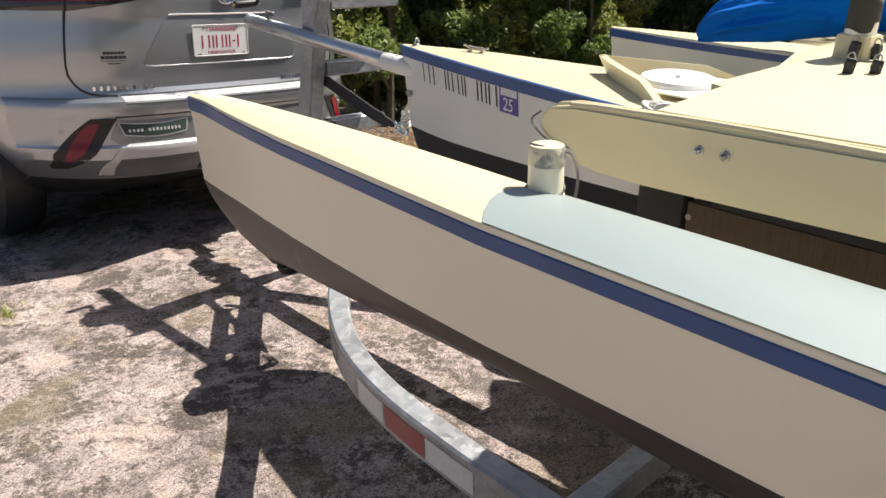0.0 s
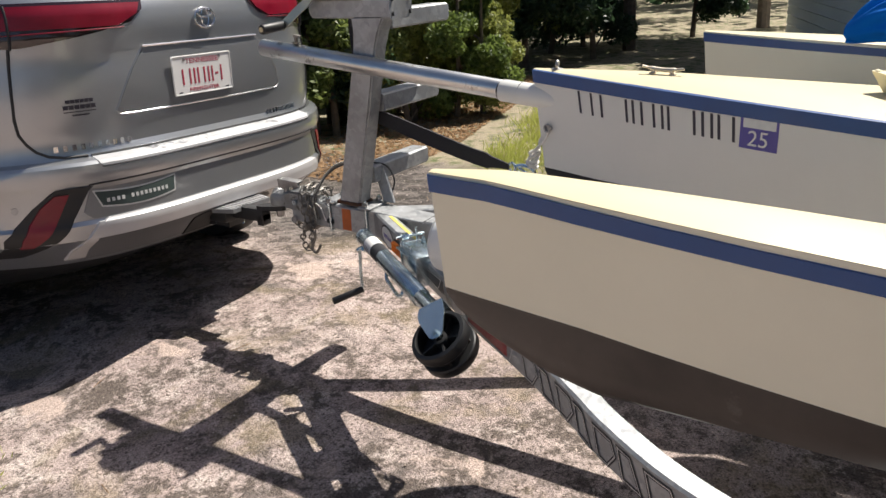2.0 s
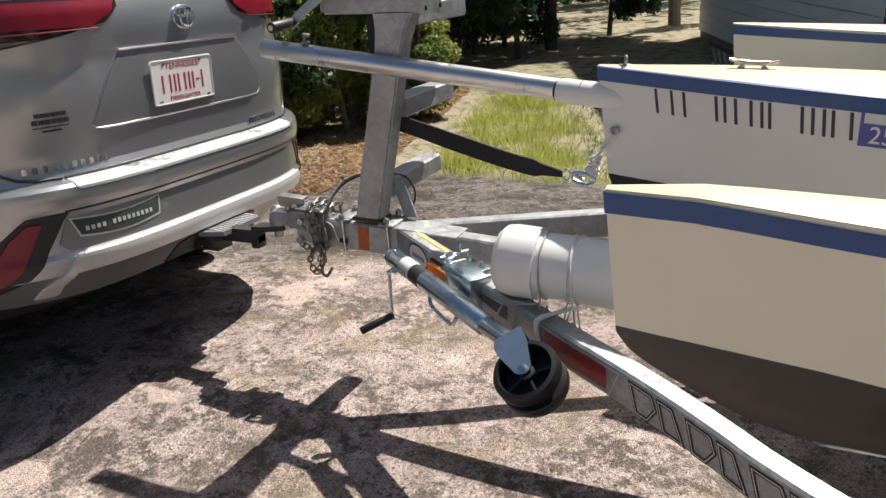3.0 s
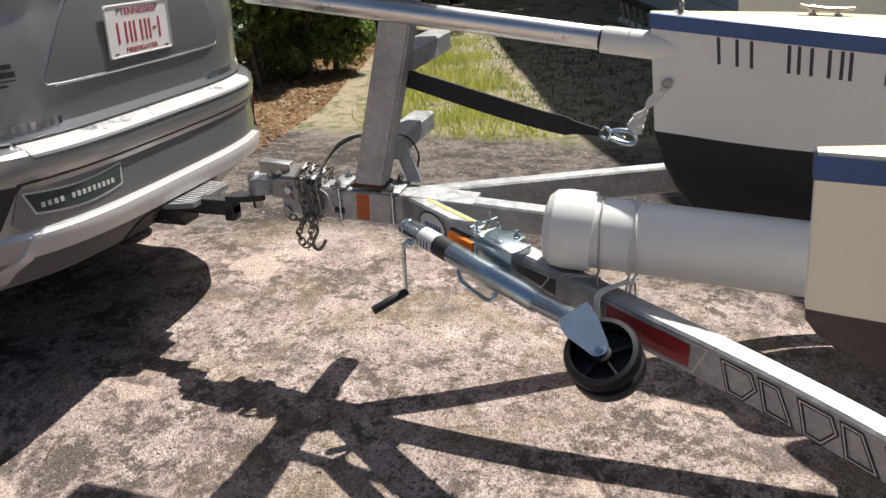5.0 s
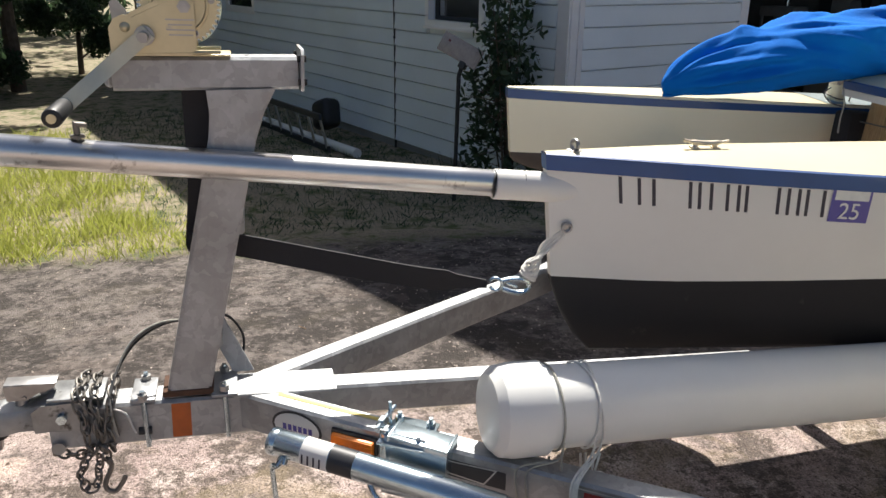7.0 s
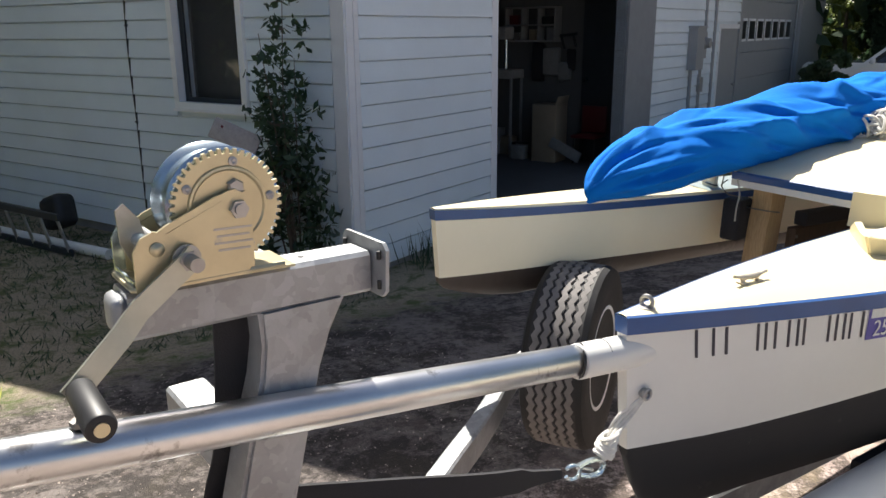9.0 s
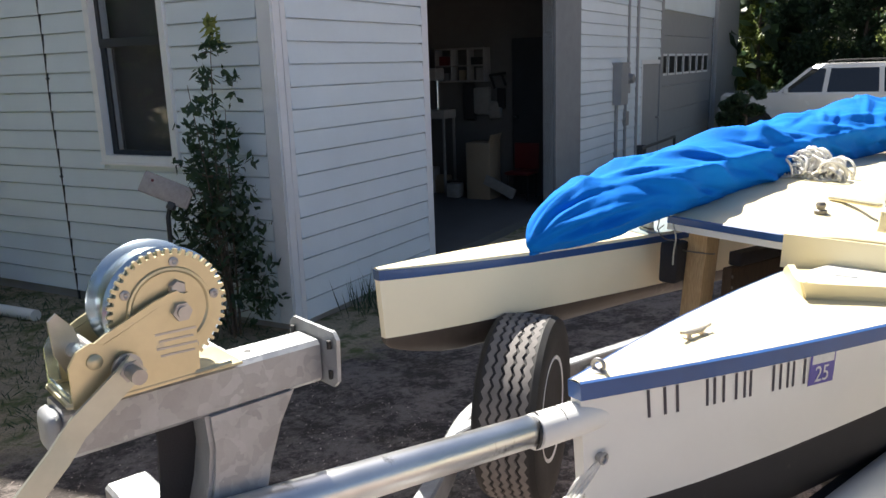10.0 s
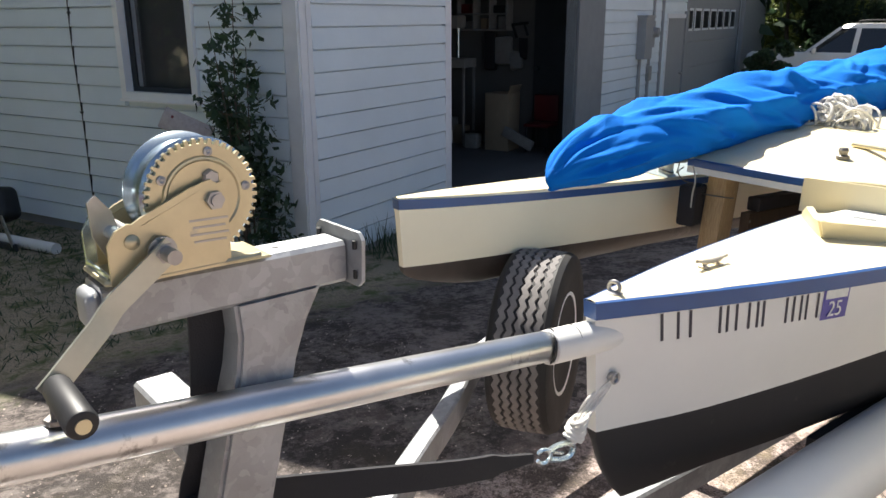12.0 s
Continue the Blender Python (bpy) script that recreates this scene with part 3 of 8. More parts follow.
def build_house():
    # wall with the sash window
    wa = tagged(new("wall_window_side", mesh_of("wall_window_side", wall_with_hole(DIR_A, OUT_A, 0, 11, [(1.16, 2.08, 0.95, 3.0)]), M["siding"])),
                "pale grey lapped siding wall with a white sash window", "wall", kind="structure")
    clapboards(wa, DIR_A, OUT_A, [(0.12, 1.11, -9, 9), (1.11, 2.13, -9, 0.9), (1.11, 2.13, 3.05, 9), (2.13, 6.95, -9, 9), (8.2, 11, -9, 9), (6.95, 8.2, -9, 0.8)], -0.42, WALL_TOP)
    wb = tagged(new("wall_door_side", mesh_of("wall_door_side", wall_with_hole(DIR_B, OUT_B, 0, 20, [(2.32, 5.85, -1, 2.62), (11.75, 17.0, -1, 2.72)]), M["siding"])),
                "pale grey lapped siding wall with open and shut garage doors", "wall", kind="structure")
    clapboards(wb, DIR_B, OUT_B, [(0.12, 2.2, -9, 9), (6.88, 10.2, -9, 9), (10.2, 11.55, 1.72, 9), (2.2, 6.88, 2.7, 9)], -0.42, WALL_TOP)
    # foundation, trims
    for nm, d, o, spans in (("plinth", DIR_A, OUT_A, [(0, 11)]), ("plinth", DIR_B, OUT_B, [(0, 2.3), (5.9, 11.6), (17, 20)])):
        for s0, s1 in spans:
            tagged(new(nm, mesh_of(nm, wall_box(d, o, s0, s1, -1.2, -0.42, 0.16, 0.012), M["concrete"])), "grey concrete foundation strip under the siding", "plinth", kind="structure")
    for d, o, s0, s1, pr in ((DIR_A, OUT_A, -0.03, 0.11, 0.035), (DIR_B, OUT_B, -0.03, 0.05, 0.035), (DIR_B, OUT_B, 0.062, 0.12, 0.03)):
        tagged(new("trim_corner", mesh_of("trim_corner", wall_box(d, o, s0, s1, -0.42, WALL_TOP, 0.05, pr + 0.012), M["trim"])), "pale painted corner board of the house", "trim", kind="structure")
    for s0, s1, mt, lab in ((2.2, 2.32, "trim", "pale painted door jamb"), (5.85, 6.88, "jamb", "dark grey steel door jamb")):
        tagged(new("trim_door", mesh_of("trim_door", wall_box(DIR_B, OUT_B, s0, s1, -0.5, 2.72, 0.2, 0.045), M[mt])), lab, "trim", kind="structure")
    tagged(new("trim_door_head", mesh_of("trim_door_head", wall_box(DIR_B, OUT_B, 2.32, 5.85, 2.6, 2.72, 0.2, 0.045), M["trim"])), "pale painted head of the garage opening", "trim", kind="structure")
    # sash window
    w = thing("window_1", "white vinyl sash window with dark panes", "window", kind="structure")
    fr = bmesh.new()
    for s0, s1, z0, z1 in ((1.115, 1.185, 0.92, 3.05), (2.055, 2.125, 0.92, 3.05), (1.185, 2.055, 0.92, 0.985), (1.185, 2.055, 2.99, 3.05)):
        wall_box(DIR_A, OUT_A, s0, s1, z0, z1, 0.075, 0.075, fr)
    part("window_frame", fr, M["winwhite"], w)
    part("window_sill", wall_box(DIR_A, OUT_A, 1.105, 2.135, 0.895, 0.92, 0.09, 0.09), M["winwhite"], w)
    for z0, z1, pr in ((0.95, 2.0, -0.03), (1.96, 3.0, 0.0)):
        sash = bmesh.new()
        for a, b, c, d in ((1.16, 1.22, z0, z1), (2.02, 2.08, z0, z1), (1.22, 2.02, z0, z0 + 0.075), (1.22, 2.02, z1 - 0.045, z1)):
            wall_box(DIR_A, OUT_A, a, b, c, d, 0.025, pr, sash)
        part("sash", sash, M["dooropen"], w, "dark screened sash")
        g = part("pane", wall_box(DIR_A, OUT_A, 1.22, 2.02, z0 + 0.075, z1 - 0.045, 0.004, pr - 0.012), M["glass"], w)
        g.visible_shadow = False
    # near-black sheet gives the panes the darkness of an unlit room
    tagged(new("black_sheet_behind_window", mesh_of("black_sheet_behind_window", wall_box(DIR_A, OUT_A, 0.9, 2.4, 0.3, 3.3, 0.02, -0.7), M["unlit_sheet"])), "near-black sheet standing in for the unlit room behind the window", "wall", kind="structure")
    w2 = thing("window_2", "white vinyl window farther along the siding", "window", kind="structure")
    fr = bmesh.new()
    for s0, s1, z0, z1 in ((6.95, 7.05, 0.80, 2.42), (8.1, 8.2, 0.80, 2.42), (7.05, 8.1, 0.80, 0.9), (7.05, 8.1, 2.32, 2.42)):
        wall_box(DIR_A, OUT_A, s0, s1, z0, z1, 0.05, 0.045, fr)
    part("window_frame", fr, M["winwhite"], w2)
    part("pane", wall_box(DIR_A, OUT_A, 7.05, 8.1, 0.9, 2.32, 0.01, 0.012), M["carglass"], w2)
    # conduit down the wall
    base = CORNER + DIR_A * 2.8 + OUT_A * 0.04
    c = thing("conduit", "thin black cable running down the siding", "cable")
    part("cable", tube(smooth_path([base + Vector((0, 0, z)) + DIR_A * 0.015 * math.sin(z * 5) for z in (-0.6, 0.0, 0.7, 1.4, 2.1, 2.9)], 4), 0.012, 8), M["black"], c)
    for z in (-0.2, 0.75, 1.7, 2.5):
        part("clip", box((0.05, 0.03, 0.02), base + Vector((0, 0, z)), bevel=0.004), M["black"], c)
    # hip roof with eaves over the tall walls
    r = thing("roof", "dark shingled hip roof with pale eaves", "roof", kind="structure")
    up = Vector((0, 0, 1))
    o = CORNER + OUT_A * 0.45 + OUT_B * 0.45
    a, b = o + DIR_A * 12, o + DIR_B * 21
    far = a + DIR_B * 21
    ridge0, ridge1 = (o + a) / 2 + DIR_B * 5.5, (b + far) / 2 - DIR_B * 5.5
    bm = bmesh.new()
    vs = [bm.verts.new(p + up * z) for p, z in ((o, 5.12), (a, 5.12), (far, 5.12), (b, 5.12), (ridge0, 7.3), (ridge1, 7.3))]
    for f in ((0, 1, 4), (1, 2, 5, 4), (2, 3, 5), (3, 0, 4, 5), (0, 3, 2, 1)):
        bm.faces.new([vs[i] for i in f])
    part("roof_cover", bm, M["roof"], r)
    fas = bmesh.new()
    for p, q in ((o, a), (o, b)):
        dd = (q - p).normalized()
        nn = Vector((dd.y, -dd.x, 0)) * 0.012
        rings([[x + n2 + up * z for x, n2 in ((p, nn), (q, nn), (q, -nn), (p, -nn))] for z in (4.94, 5.125)], True, True, fas)
    part("fascia", fas, M["trim"], r)
    for k, (p0, d, n) in enumerate(((CORNER + DIR_A * 11, DIR_B, 20), (CORNER + DIR_B * 20, DIR_A, 11))):
        e = p0 + d * n
        side = Vector((d.y, -d.x, 0)) * 0.15
        nm = "wall_rear" if k == 0 else "wall_end"
        tagged(new(nm, mesh_of(nm, rings([[x + up * z for x in (p0, e, e + side, p0 + side)] for z in (-0.9, WALL_TOP)]), M["siding"])), "pale grey far wall of the house", "wall", kind="structure")
    # workshop inside the open door; its dimness is put into the surface colours
    fl = [CORNER + DIR_B * s - OUT_B * k for s, k in ((0.2, 0.0), (10.6, 0.0), (10.6, 7.0), (0.2, 7.0))]
    tagged(new("floor_workshop", mesh_of("floor_workshop", rings([[p + Vector((0, 0, z)) for p in fl] for z in (-0.75, -0.40)]), M["shopfloor"])), "workshop floor coloured dark for the dim interior", "floor", kind="structure")
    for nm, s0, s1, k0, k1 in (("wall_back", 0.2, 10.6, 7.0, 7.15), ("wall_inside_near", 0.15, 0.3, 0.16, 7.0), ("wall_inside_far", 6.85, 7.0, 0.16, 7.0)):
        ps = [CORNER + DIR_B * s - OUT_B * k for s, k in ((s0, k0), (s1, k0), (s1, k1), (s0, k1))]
        tagged(new(nm, mesh_of(nm, rings([[p + Vector((0, 0, z)) for p in ps] for z in (-0.5, 2.9)]), M["interior"])), "workshop wall coloured dark for the dim interior", "wall", kind="structure")
    tagged(new("ceiling", mesh_of("ceiling", rings([[p + Vector((0, 0, z)) for p in fl] for z in (2.88, 2.93)]), M["interior"])), "workshop ceiling coloured dark for the dim interior", "ceiling", kind="structure")
    # shut garage door farther along
    gd = thing("door_2", "grey sectional garage door with a row of small panes", "garage door", kind="structure")
    for i in range(6):
        z0 = -0.45 + 0.53 * i
        part("panel", wall_box(DIR_B, OUT_B, 11.75, 17.0, z0, z0 + 0.522, 0.05, -0.05), M["garage"], gd)
    for i in range(7):
        s = 11.95 + i * 0.69
        part("pane_frame", wall_box(DIR_B, OUT_B, s - 0.05, s + 0.50, 1.36, 1.82, 0.012, -0.046), M["trim"], gd)
        part("pane", wall_box(DIR_B, OUT_B, s, s + 0.45, 1.41, 1.77, 0.012, -0.043), M["dullglass"], gd)
    for s0, s1, p in ((11.55, 11.75, 0.05), (17.0, 20.0, 0.10)):
        tagged(new("trim_garage", mesh_of("trim_garage", wall_box(DIR_B, OUT_B, s0, s1, -0.5, WALL_TOP, 0.2, p), M["garage"])), "grey painted garage door post", "trim", kind="structure")


def wall_with_hole(d, out, s0, s1, holes, thick=0.15):
    bm = bmesh.new()
    s = s0
    for h0, h1, z0, z1 in sorted(holes):
        wall_box(d, out, s, h0, WALL_FOOT, WALL_TOP, thick, 0, bm)
        wall_box(d, out, h0, h1, z1, WALL_TOP, thick, 0, bm)
        if z0 > WALL_FOOT:
            wall_box(d, out, h0, h1, WALL_FOOT, z0, thick, 0, bm)
        s = h1
    return wall_box(d, out, s, s1, WALL_FOOT, WALL_TOP, thick, 0, bm)


build_house()


# ---- trimaran on the trailer ----
BOAT = Matrix.Translation((0, 0, 1.11)) @ pose(0, 0, 0, 3.4, -0.95, -2.2)


def between(x, table):
    return float(np.interp(x, [a for a, _ in table], [b for _, b in table]))


MAIN_BEAM = [(0, 0.012), (0.1, 0.036), (0.25, 0.073), (0.45, 0.117), (0.6, 0.146), (0.8, 0.18), (1.0, 0.212), (1.4, 0.26), (2, 0.32), (3.2, 0.37), (4.8, 0.33)]
AMA_BEAM = [(0, 0.012), (0.06, 0.024), (0.15, 0.04), (0.35, 0.066), (0.55, 0.083), (0.8, 0.096), (1.15, 0.106), (1.6, 0.112), (2.6, 0.114), (3.9, 0.09)]


def hull_rows(beam, length, waters, keels, rake, sheer, y0, foot=0.26):
    """Section points per station, from the sheer down to the keel, on the +x side."""
    st = [0, 0.015, 0.04, 0.08, 0.13, 0.2, 0.3, 0.42, 0.56, 0.72, 0.9, 1.15, 1.45, 1.8, 2.3, 2.9, length - 0.4, length]
    rows = []
    for s in st:
        hb = between(s, beam)
        water, keel, up = between(s, waters), between(s, keels), between(s, sheer)
        kd = keel - (keel - water - 0.02) * max(0.0, 1 - (s / foot) ** 0.55)
        lean = math.exp(-s / 0.5)
        sec = [(1, up), (0.995, up - 0.034), (0.985, -0.1), (0.965, -water * 0.6), (0.93, -water), (0.90, -water - 0.012)]
        sec += [(0.80, -(water + (kd - water) * 0.5)), (0.58, -(water + (kd - water) * 0.83)), (0.3, -(water + (kd - water) * 0.96)), (0.0, -kd)]
        rows.append([(hb * k, -s - rake * lean * (max(0.0, -z) / water) ** (1.0 if -z <= water else 1.5) + y0, z, hb) for k, z in sec])
    return rows


def build_hull(name, label, parent, beam, length, waters, keels, rake, camber, cx, y0, topside, sheer=((0, 0.0),), inner=1.0):
    rows = hull_rows(beam, length, waters, keels, rake, sheer, y0, 0.26 if name == "ama" else 0.07)
    def line(r, a, b, grow=0.0):
        port = [Vector((cx - p[0] - grow, p[1] + grow * 0.6, p[2])) for p in r[a:b]]
        star = [Vector((cx + p[0] * inner + grow, p[1] + grow * 0.6, p[2])) for p in r[a:b]]
        return port, star
    side = bmesh.new()
    rings([line(r, 0, 5)[0] for r in rows], False, False, side)
    rings([line(r, 0, 5)[1] for r in rows], False, False, side)
    rings([line(rows[0], 0, 5)[0], line(rows[0], 0, 5)[1]], False, False, side)
    rings([line(rows[-1], 0, 5)[0], line(rows[-1], 0, 5)[1]], False, False, side)
    h = part(name, side, M[topside], parent, label)
    bot = bmesh.new()
    rings([line(r, 4, 10)[0] + line(r, 4, 10)[1][::-1][1:] for r in rows], False, False, bot)
    rings([line(rows[0], 4, 10)[0], line(rows[0], 4, 10)[1]], False, False, bot)
    if name == "ama":
        part("bottom_paint", bot, M["amabottom"], h, "worn black bottom paint, browned for ground bounce")
    else:
        part("bottom_paint", bot, M["bottom"], h, "flat black bottom paint, scuffed")
    deck = bmesh.new()
    rings([[Vector((cx - p[0] * (1 - 2 * k / 8) * (1 if k <= 4 else inner), p[1], p[2] + camber * min(1, p[3] / 0.1) * (1 - (1 - 2 * k / 8) ** 2) + 0.001)) for k in range(9)] for p in [r[0] for r in rows]], False, False, deck)
    part("deck", deck, M["cream"], h, "pale yellow painted deck")
    if name == "ama":
        # shade on the after deck, laid on as a pale blue-grey skin
        pan = bmesh.new()
        cols = []
        for p in [r[0] for r in rows if r[0][1] < y0 - 1.0]:
            cols.append([Vector((cx - p[0] * 0.985 * (1 - 2 * k / 8) * (1 if k <= 4 else inner), p[1] + 0.05 * (1 - (abs(k - 4) / 4) ** 2), p[2] + camber * (1 - (1 - 2 * k / 8) ** 2) + 0.003)) for k in range(9)])
        part("aft_deck_shade", rings(cols, False, False, pan), M["palegrey"], h, "after deck coloured blue-grey for the shade on it")
    st = bmesh.new()
    def band(r, k):
        a, c = line(r, 0, 2, 0.0035)[k]
        lip = (0.003 + 0.008 * min(1.0, (y0 - r[0][1]) / 0.6)) / 0.034 if name == "ama" else 0.0
        return [a.lerp(c, lip), c]
    for k in (0, 1):
        rings([band(r, k) for r in rows], False, False, st)
        rings([[band(r, k)[0], line(r, 0, 1, -0.004)[k][0] + Vector((0, 0, 0.0025 if name != "ama" else -0.008))] for r in rows], False, False, st)
    rings([band(rows[0], 0), band(rows[0], 1)], False, False, st)
    part("sheer_stripe", st, M["blue"], h, "navy blue stripe along the gunwale")
    return h


def main_side(s, z):
    """A place on the main hull's port side."""
    k = np.interp(-z, [0, 0.034, 0.1, 0.168, 0.28], [1, 0.995, 0.985, 0.965, 0.93])
    return Vector((-between(s, MAIN_BEAM) * float(k) - 0.0035, -s - 0.046 * math.exp(-s / 0.5) * (-z / 0.28), z))


def side_patch(s0, s1, z0, z1, off=0.0, n=4, slant=0.0):
    """A thin sheet lying on the port side."""
    rows = []
    for i in range(n + 1):
        s = s0 + (s1 - s0) * i / n
        rows.append([main_side(s + slant * k, z0 + (z1 - z0) * k) + Vector((-off, 0, 0)) for k in (0, 0.5, 1)])
    return rings(rows, False, False)


def build_boat():
    b = thing("trimaran", "cream and white trimaran with navy stripes on a trailer", "sailboat", BOAT)
    mh = build_hull("main_hull", "white slim main hull", b, MAIN_BEAM, 4.8, [(0, 0.28), (0.25, 0.274), (0.6, 0.25), (1.03, 0.22), (1.3, 0.2), (2.2, 0.17)],
                    [(0, 0.475)], 0.046, 0.02, -0.004, 0, "white")
    am1 = build_hull("ama", "cream outrigger hull", b, AMA_BEAM, 3.9, [(0, 0.214), (0.15, 0.203), (0.3, 0.196), (1.0, 0.199), (1.3, 0.188), (1.65, 0.175)],
                     [(0, 0.345), (0.25, 0.345), (1.15, 0.267)], 0.03, 0.014, -0.935, -0.28, "creamside", [(0, 0.0), (0.14, 0.014), (0.8, 0.016), (1.1, 0.010), (1.7, 0.018)], 0.74)
    am2 = build_hull("ama", "cream outrigger hull", b, AMA_BEAM, 3.9, [(0, 0.216), (0.55, 0.204)], [(0, 0.31), (0.25, 0.31), (1.15, 0.279)], 0.03, 0.016, 0.94, -0.205, "creamside")
    # registration marks as plain bars, then the year sticker
    strokes = (0.150, 0.190, 0.221, 0.299, 0.319, 0.344, 0.379, 0.403, 0.420, 0.489, 0.511, 0.534, 0.552, 0.588)
    for u in strokes:
        part("registration_bar", side_patch(u, u + 0.0075, -0.037, -0.097, 0.0012, 3, 0.004), M["print"], mh, "dark vinyl registration bar")
    part("sticker", side_patch(0.609, 0.698, -0.027, -0.106, 0.0014), M["violet"], mh, "violet year sticker")
    part("sticker_band", side_patch(0.616, 0.692, -0.032, -0.056, 0.0022), M["whiteref"], mh, "pale printed band on the sticker")
    a, c = main_side(0.625, -0.082), main_side(0.68, -0.082)
    m = Matrix.Translation((a + c) / 2 + Vector((-0.0035, 0, 0)))
    d = (c - a).normalized()
    rot = Matrix((d, Vector((0, 0, 1)), d.cross(Vector((0, 0, 1))))).transposed().to_4x4()
    letters("sticker_year", "25", 0.052, m @ rot, M["platewhite"], mh, "white year number", fit=0.046)
    # bow fittings
    part("pole_socket", cyl((0, -0.16, 1.016), (0, 0.112, 1.0468), 0.0335, 0.0325, 24, bevel=0.003), M["white"], b, "white moulded socket of the bowsprit", BOAT)
    part("bowsprit", cyl((0.004, 0.05, 1.04), (0.03, 1.075, 1.161), 0.0285, 0.030, 24, bevel=0.002), M["alu"], b, "bare aluminium bowsprit tube, scratched", BOAT)
    part("tube_joint", cyl((0.002, 0.10, 1.0455), (0.004, 0.104, 1.046), 0.0335, bm=cyl((0.001, 0.045, 1.0395), (0.0012, 0.0465, 1.0397), 0.0337)), M["black"], b, "", BOAT)
    bolt = cyl((0.026, 0.915, 1.165), (0.026, 0.915, 1.20), 0.006)
    cyl((0.026, 0.915, 1.175), (0.026, 0.915, 1.181), 0.014, seg=6, bm=bolt)
    box((0.02, 0.022, 0.008), (0.026, 0.909, 1.20), (10, 0, 20), 0.002, bolt)
    part("pole_bolt", bolt, M["chain"], b, "dark bolt through the bowsprit", BOAT)
    eye = lathe([(0.017, 0), (0.017, 0.004), (0.008, 0.006)], Matrix.Translation((-0.002, -0.068, 0.003)))
    ring = [Vector((-0.002 + 0.011 * math.cos(a), -0.068 + 0.003 * math.cos(a), 0.017 + 0.011 * math.sin(a))) for a in np.linspace(0, 2 * math.pi, 17)]
    tube(ring, 0.0042, 8, eye)
    part("eye_bolt", eye, M["steel"], b, "steel eye on the bow")
    eye = cyl((-0.018, -0.062, -0.158), (-0.032, -0.06, -0.158), 0.010, seg=16)
    tube([Vector((-0.036, -0.06 + 0.010 * math.cos(a), -0.158 + 0.010 * math.sin(a))) for a in np.linspace(0, 2 * math.pi, 15)], 0.0032, 8, eye)
    part("tow_eye", eye, M["steel"], b, "steel tow eye low on the bow")
    # deck cleat
    cl = bmesh.new()
    for dy in (-0.026, 0.026):
        box((0.022, 0.016, 0.004), (-0.012, -0.372 + dy, 0.021), (0, 0, 0), 0.002, cl)
        cyl((-0.012, -0.372 + dy, 0.02), (-0.012, -0.372 + dy * 0.8, 0.029), 0.0055, 0.0045, 10, cl)
    tube(smooth_path([(-0.012, -0.372 + y, 0.031 + 5 * y * y * 0.4) for y in (-0.055, -0.03, 0, 0.03, 0.055)], 4), [0.0035] * 4 + [0.006] * 9 + [0.0035] * 4, 8, cl)
    part("cleat", cl, M["cleat"], b, "small pale bronze deck cleat")
    # breakwater: two low boards meeting in a raked point
    for sx in (-1, 1):
        rows = []
        for k in range(9):
            t = k / 8
            x, y = sx * (0.004 + 0.205 * t), -0.888 - 0.285 * t ** 1.15
            h = 0.05 * (1 - 0.42 * t) * (1 if t < 0.85 else 0.55 if t < 0.95 else 0.05)
            f = 0.042 * (1 - t) ** 1.5
            rows.append([Vector((x, y, 0.006)), Vector((x, y + f, 0.018 + h)), Vector((x - sx * 0.014, y + f - 0.012, 0.02 + h)), Vector((x - sx * 0.016, y - 0.012, 0.006))])
        part("breakwater", rings(rows), M["cream"], b, "low raked spray board")
    well = plate([(0.0, -0.945), (0.135, -1.13), (0.14, -1.34), (-0.14, -1.34), (-0.135, -1.13)], 0.004, Matrix.Translation((0, 0, 0.024)))
    part("well_panel", well, M["white"], b, "white panel behind the spray boards")
    part("deck_hatch", lathe([(0.0, 0.012), (0.085, 0.012), (0.095, 0.008), (0.1, 0.0), (0.1, -0.01)][::-1], pose(0.0, -1.10, 0.035, 2, 0, 0)), M["pvc"], b, "round white inspection hatch")
    part("hatch_grip", box((0.06, 0.012, 0.008), (0.0, -1.10, 0.05), (0, 0, 25), 0.003), M["pvc"], b)
    # wing deck: front edge swept forward towards its tips
    HW = 0.635
    n = 25
    def edge_y(x):
        if x > 0:
            return -1.37 + 0.085 * min(1, x / 0.27)
        return -1.40 + 0.03 * max(0, 1 + x / 0.15)
    def top_z(x, y):
        # the starboard half climbs aft towards the cockpit
        k = min(1, max(0, (x - 0.06) / 0.2))
        k = k * k * (3 - 2 * k)
        rise = 0.2 * max(0, -1.29 - y)
        return (0.125 - 0.022 * (min(x, 0) / HW) ** 2) * (1 - k) + (0.112 + min(rise, 0.06 + rise * 0.4, 0.15)) * k
    rows = []
    for k in range(15):
        row = []
        for i in range(n):
            x = -HW + (HW + 0.70) * i / (n - 1)
            y = edge_y(x) + (-3.6 - edge_y(x)) * (k / 14) ** 1.6 - 0.002
            row.append(Vector((x, y, top_z(x, y) - (0.01 if k == 0 else 0))))
        rows.append(row)
    part("wing_deck", rings(rows, False, False), M["cream"], b, "pale yellow wing deck between the hulls")
    und_b = bmesh.new()
    mid_b, far_b = bmesh.new(), bmesh.new()
    c0 = max(i for i, p in enumerate(rows[0]) if p.x < -0.25)
    c1 = min(i for i, p in enumerate(rows[0]) if p.x > 0.25)
    for lo, hi, dest in ((0, c0 + 1, und_b), (c0, c1 + 1, mid_b), (c1, n, far_b)):
        rings([[Vector((p.x, p.y + g, p.z - d)) for p in rows[0][lo:hi]] for d, g in ((0, 0), (0.004, 0.004), (0.026, 0.004), (0.028, 0))], False, False, dest)
    part("wing_edge_stripe", und_b, M["blue"], b, "navy blue front edge of the wing deck")
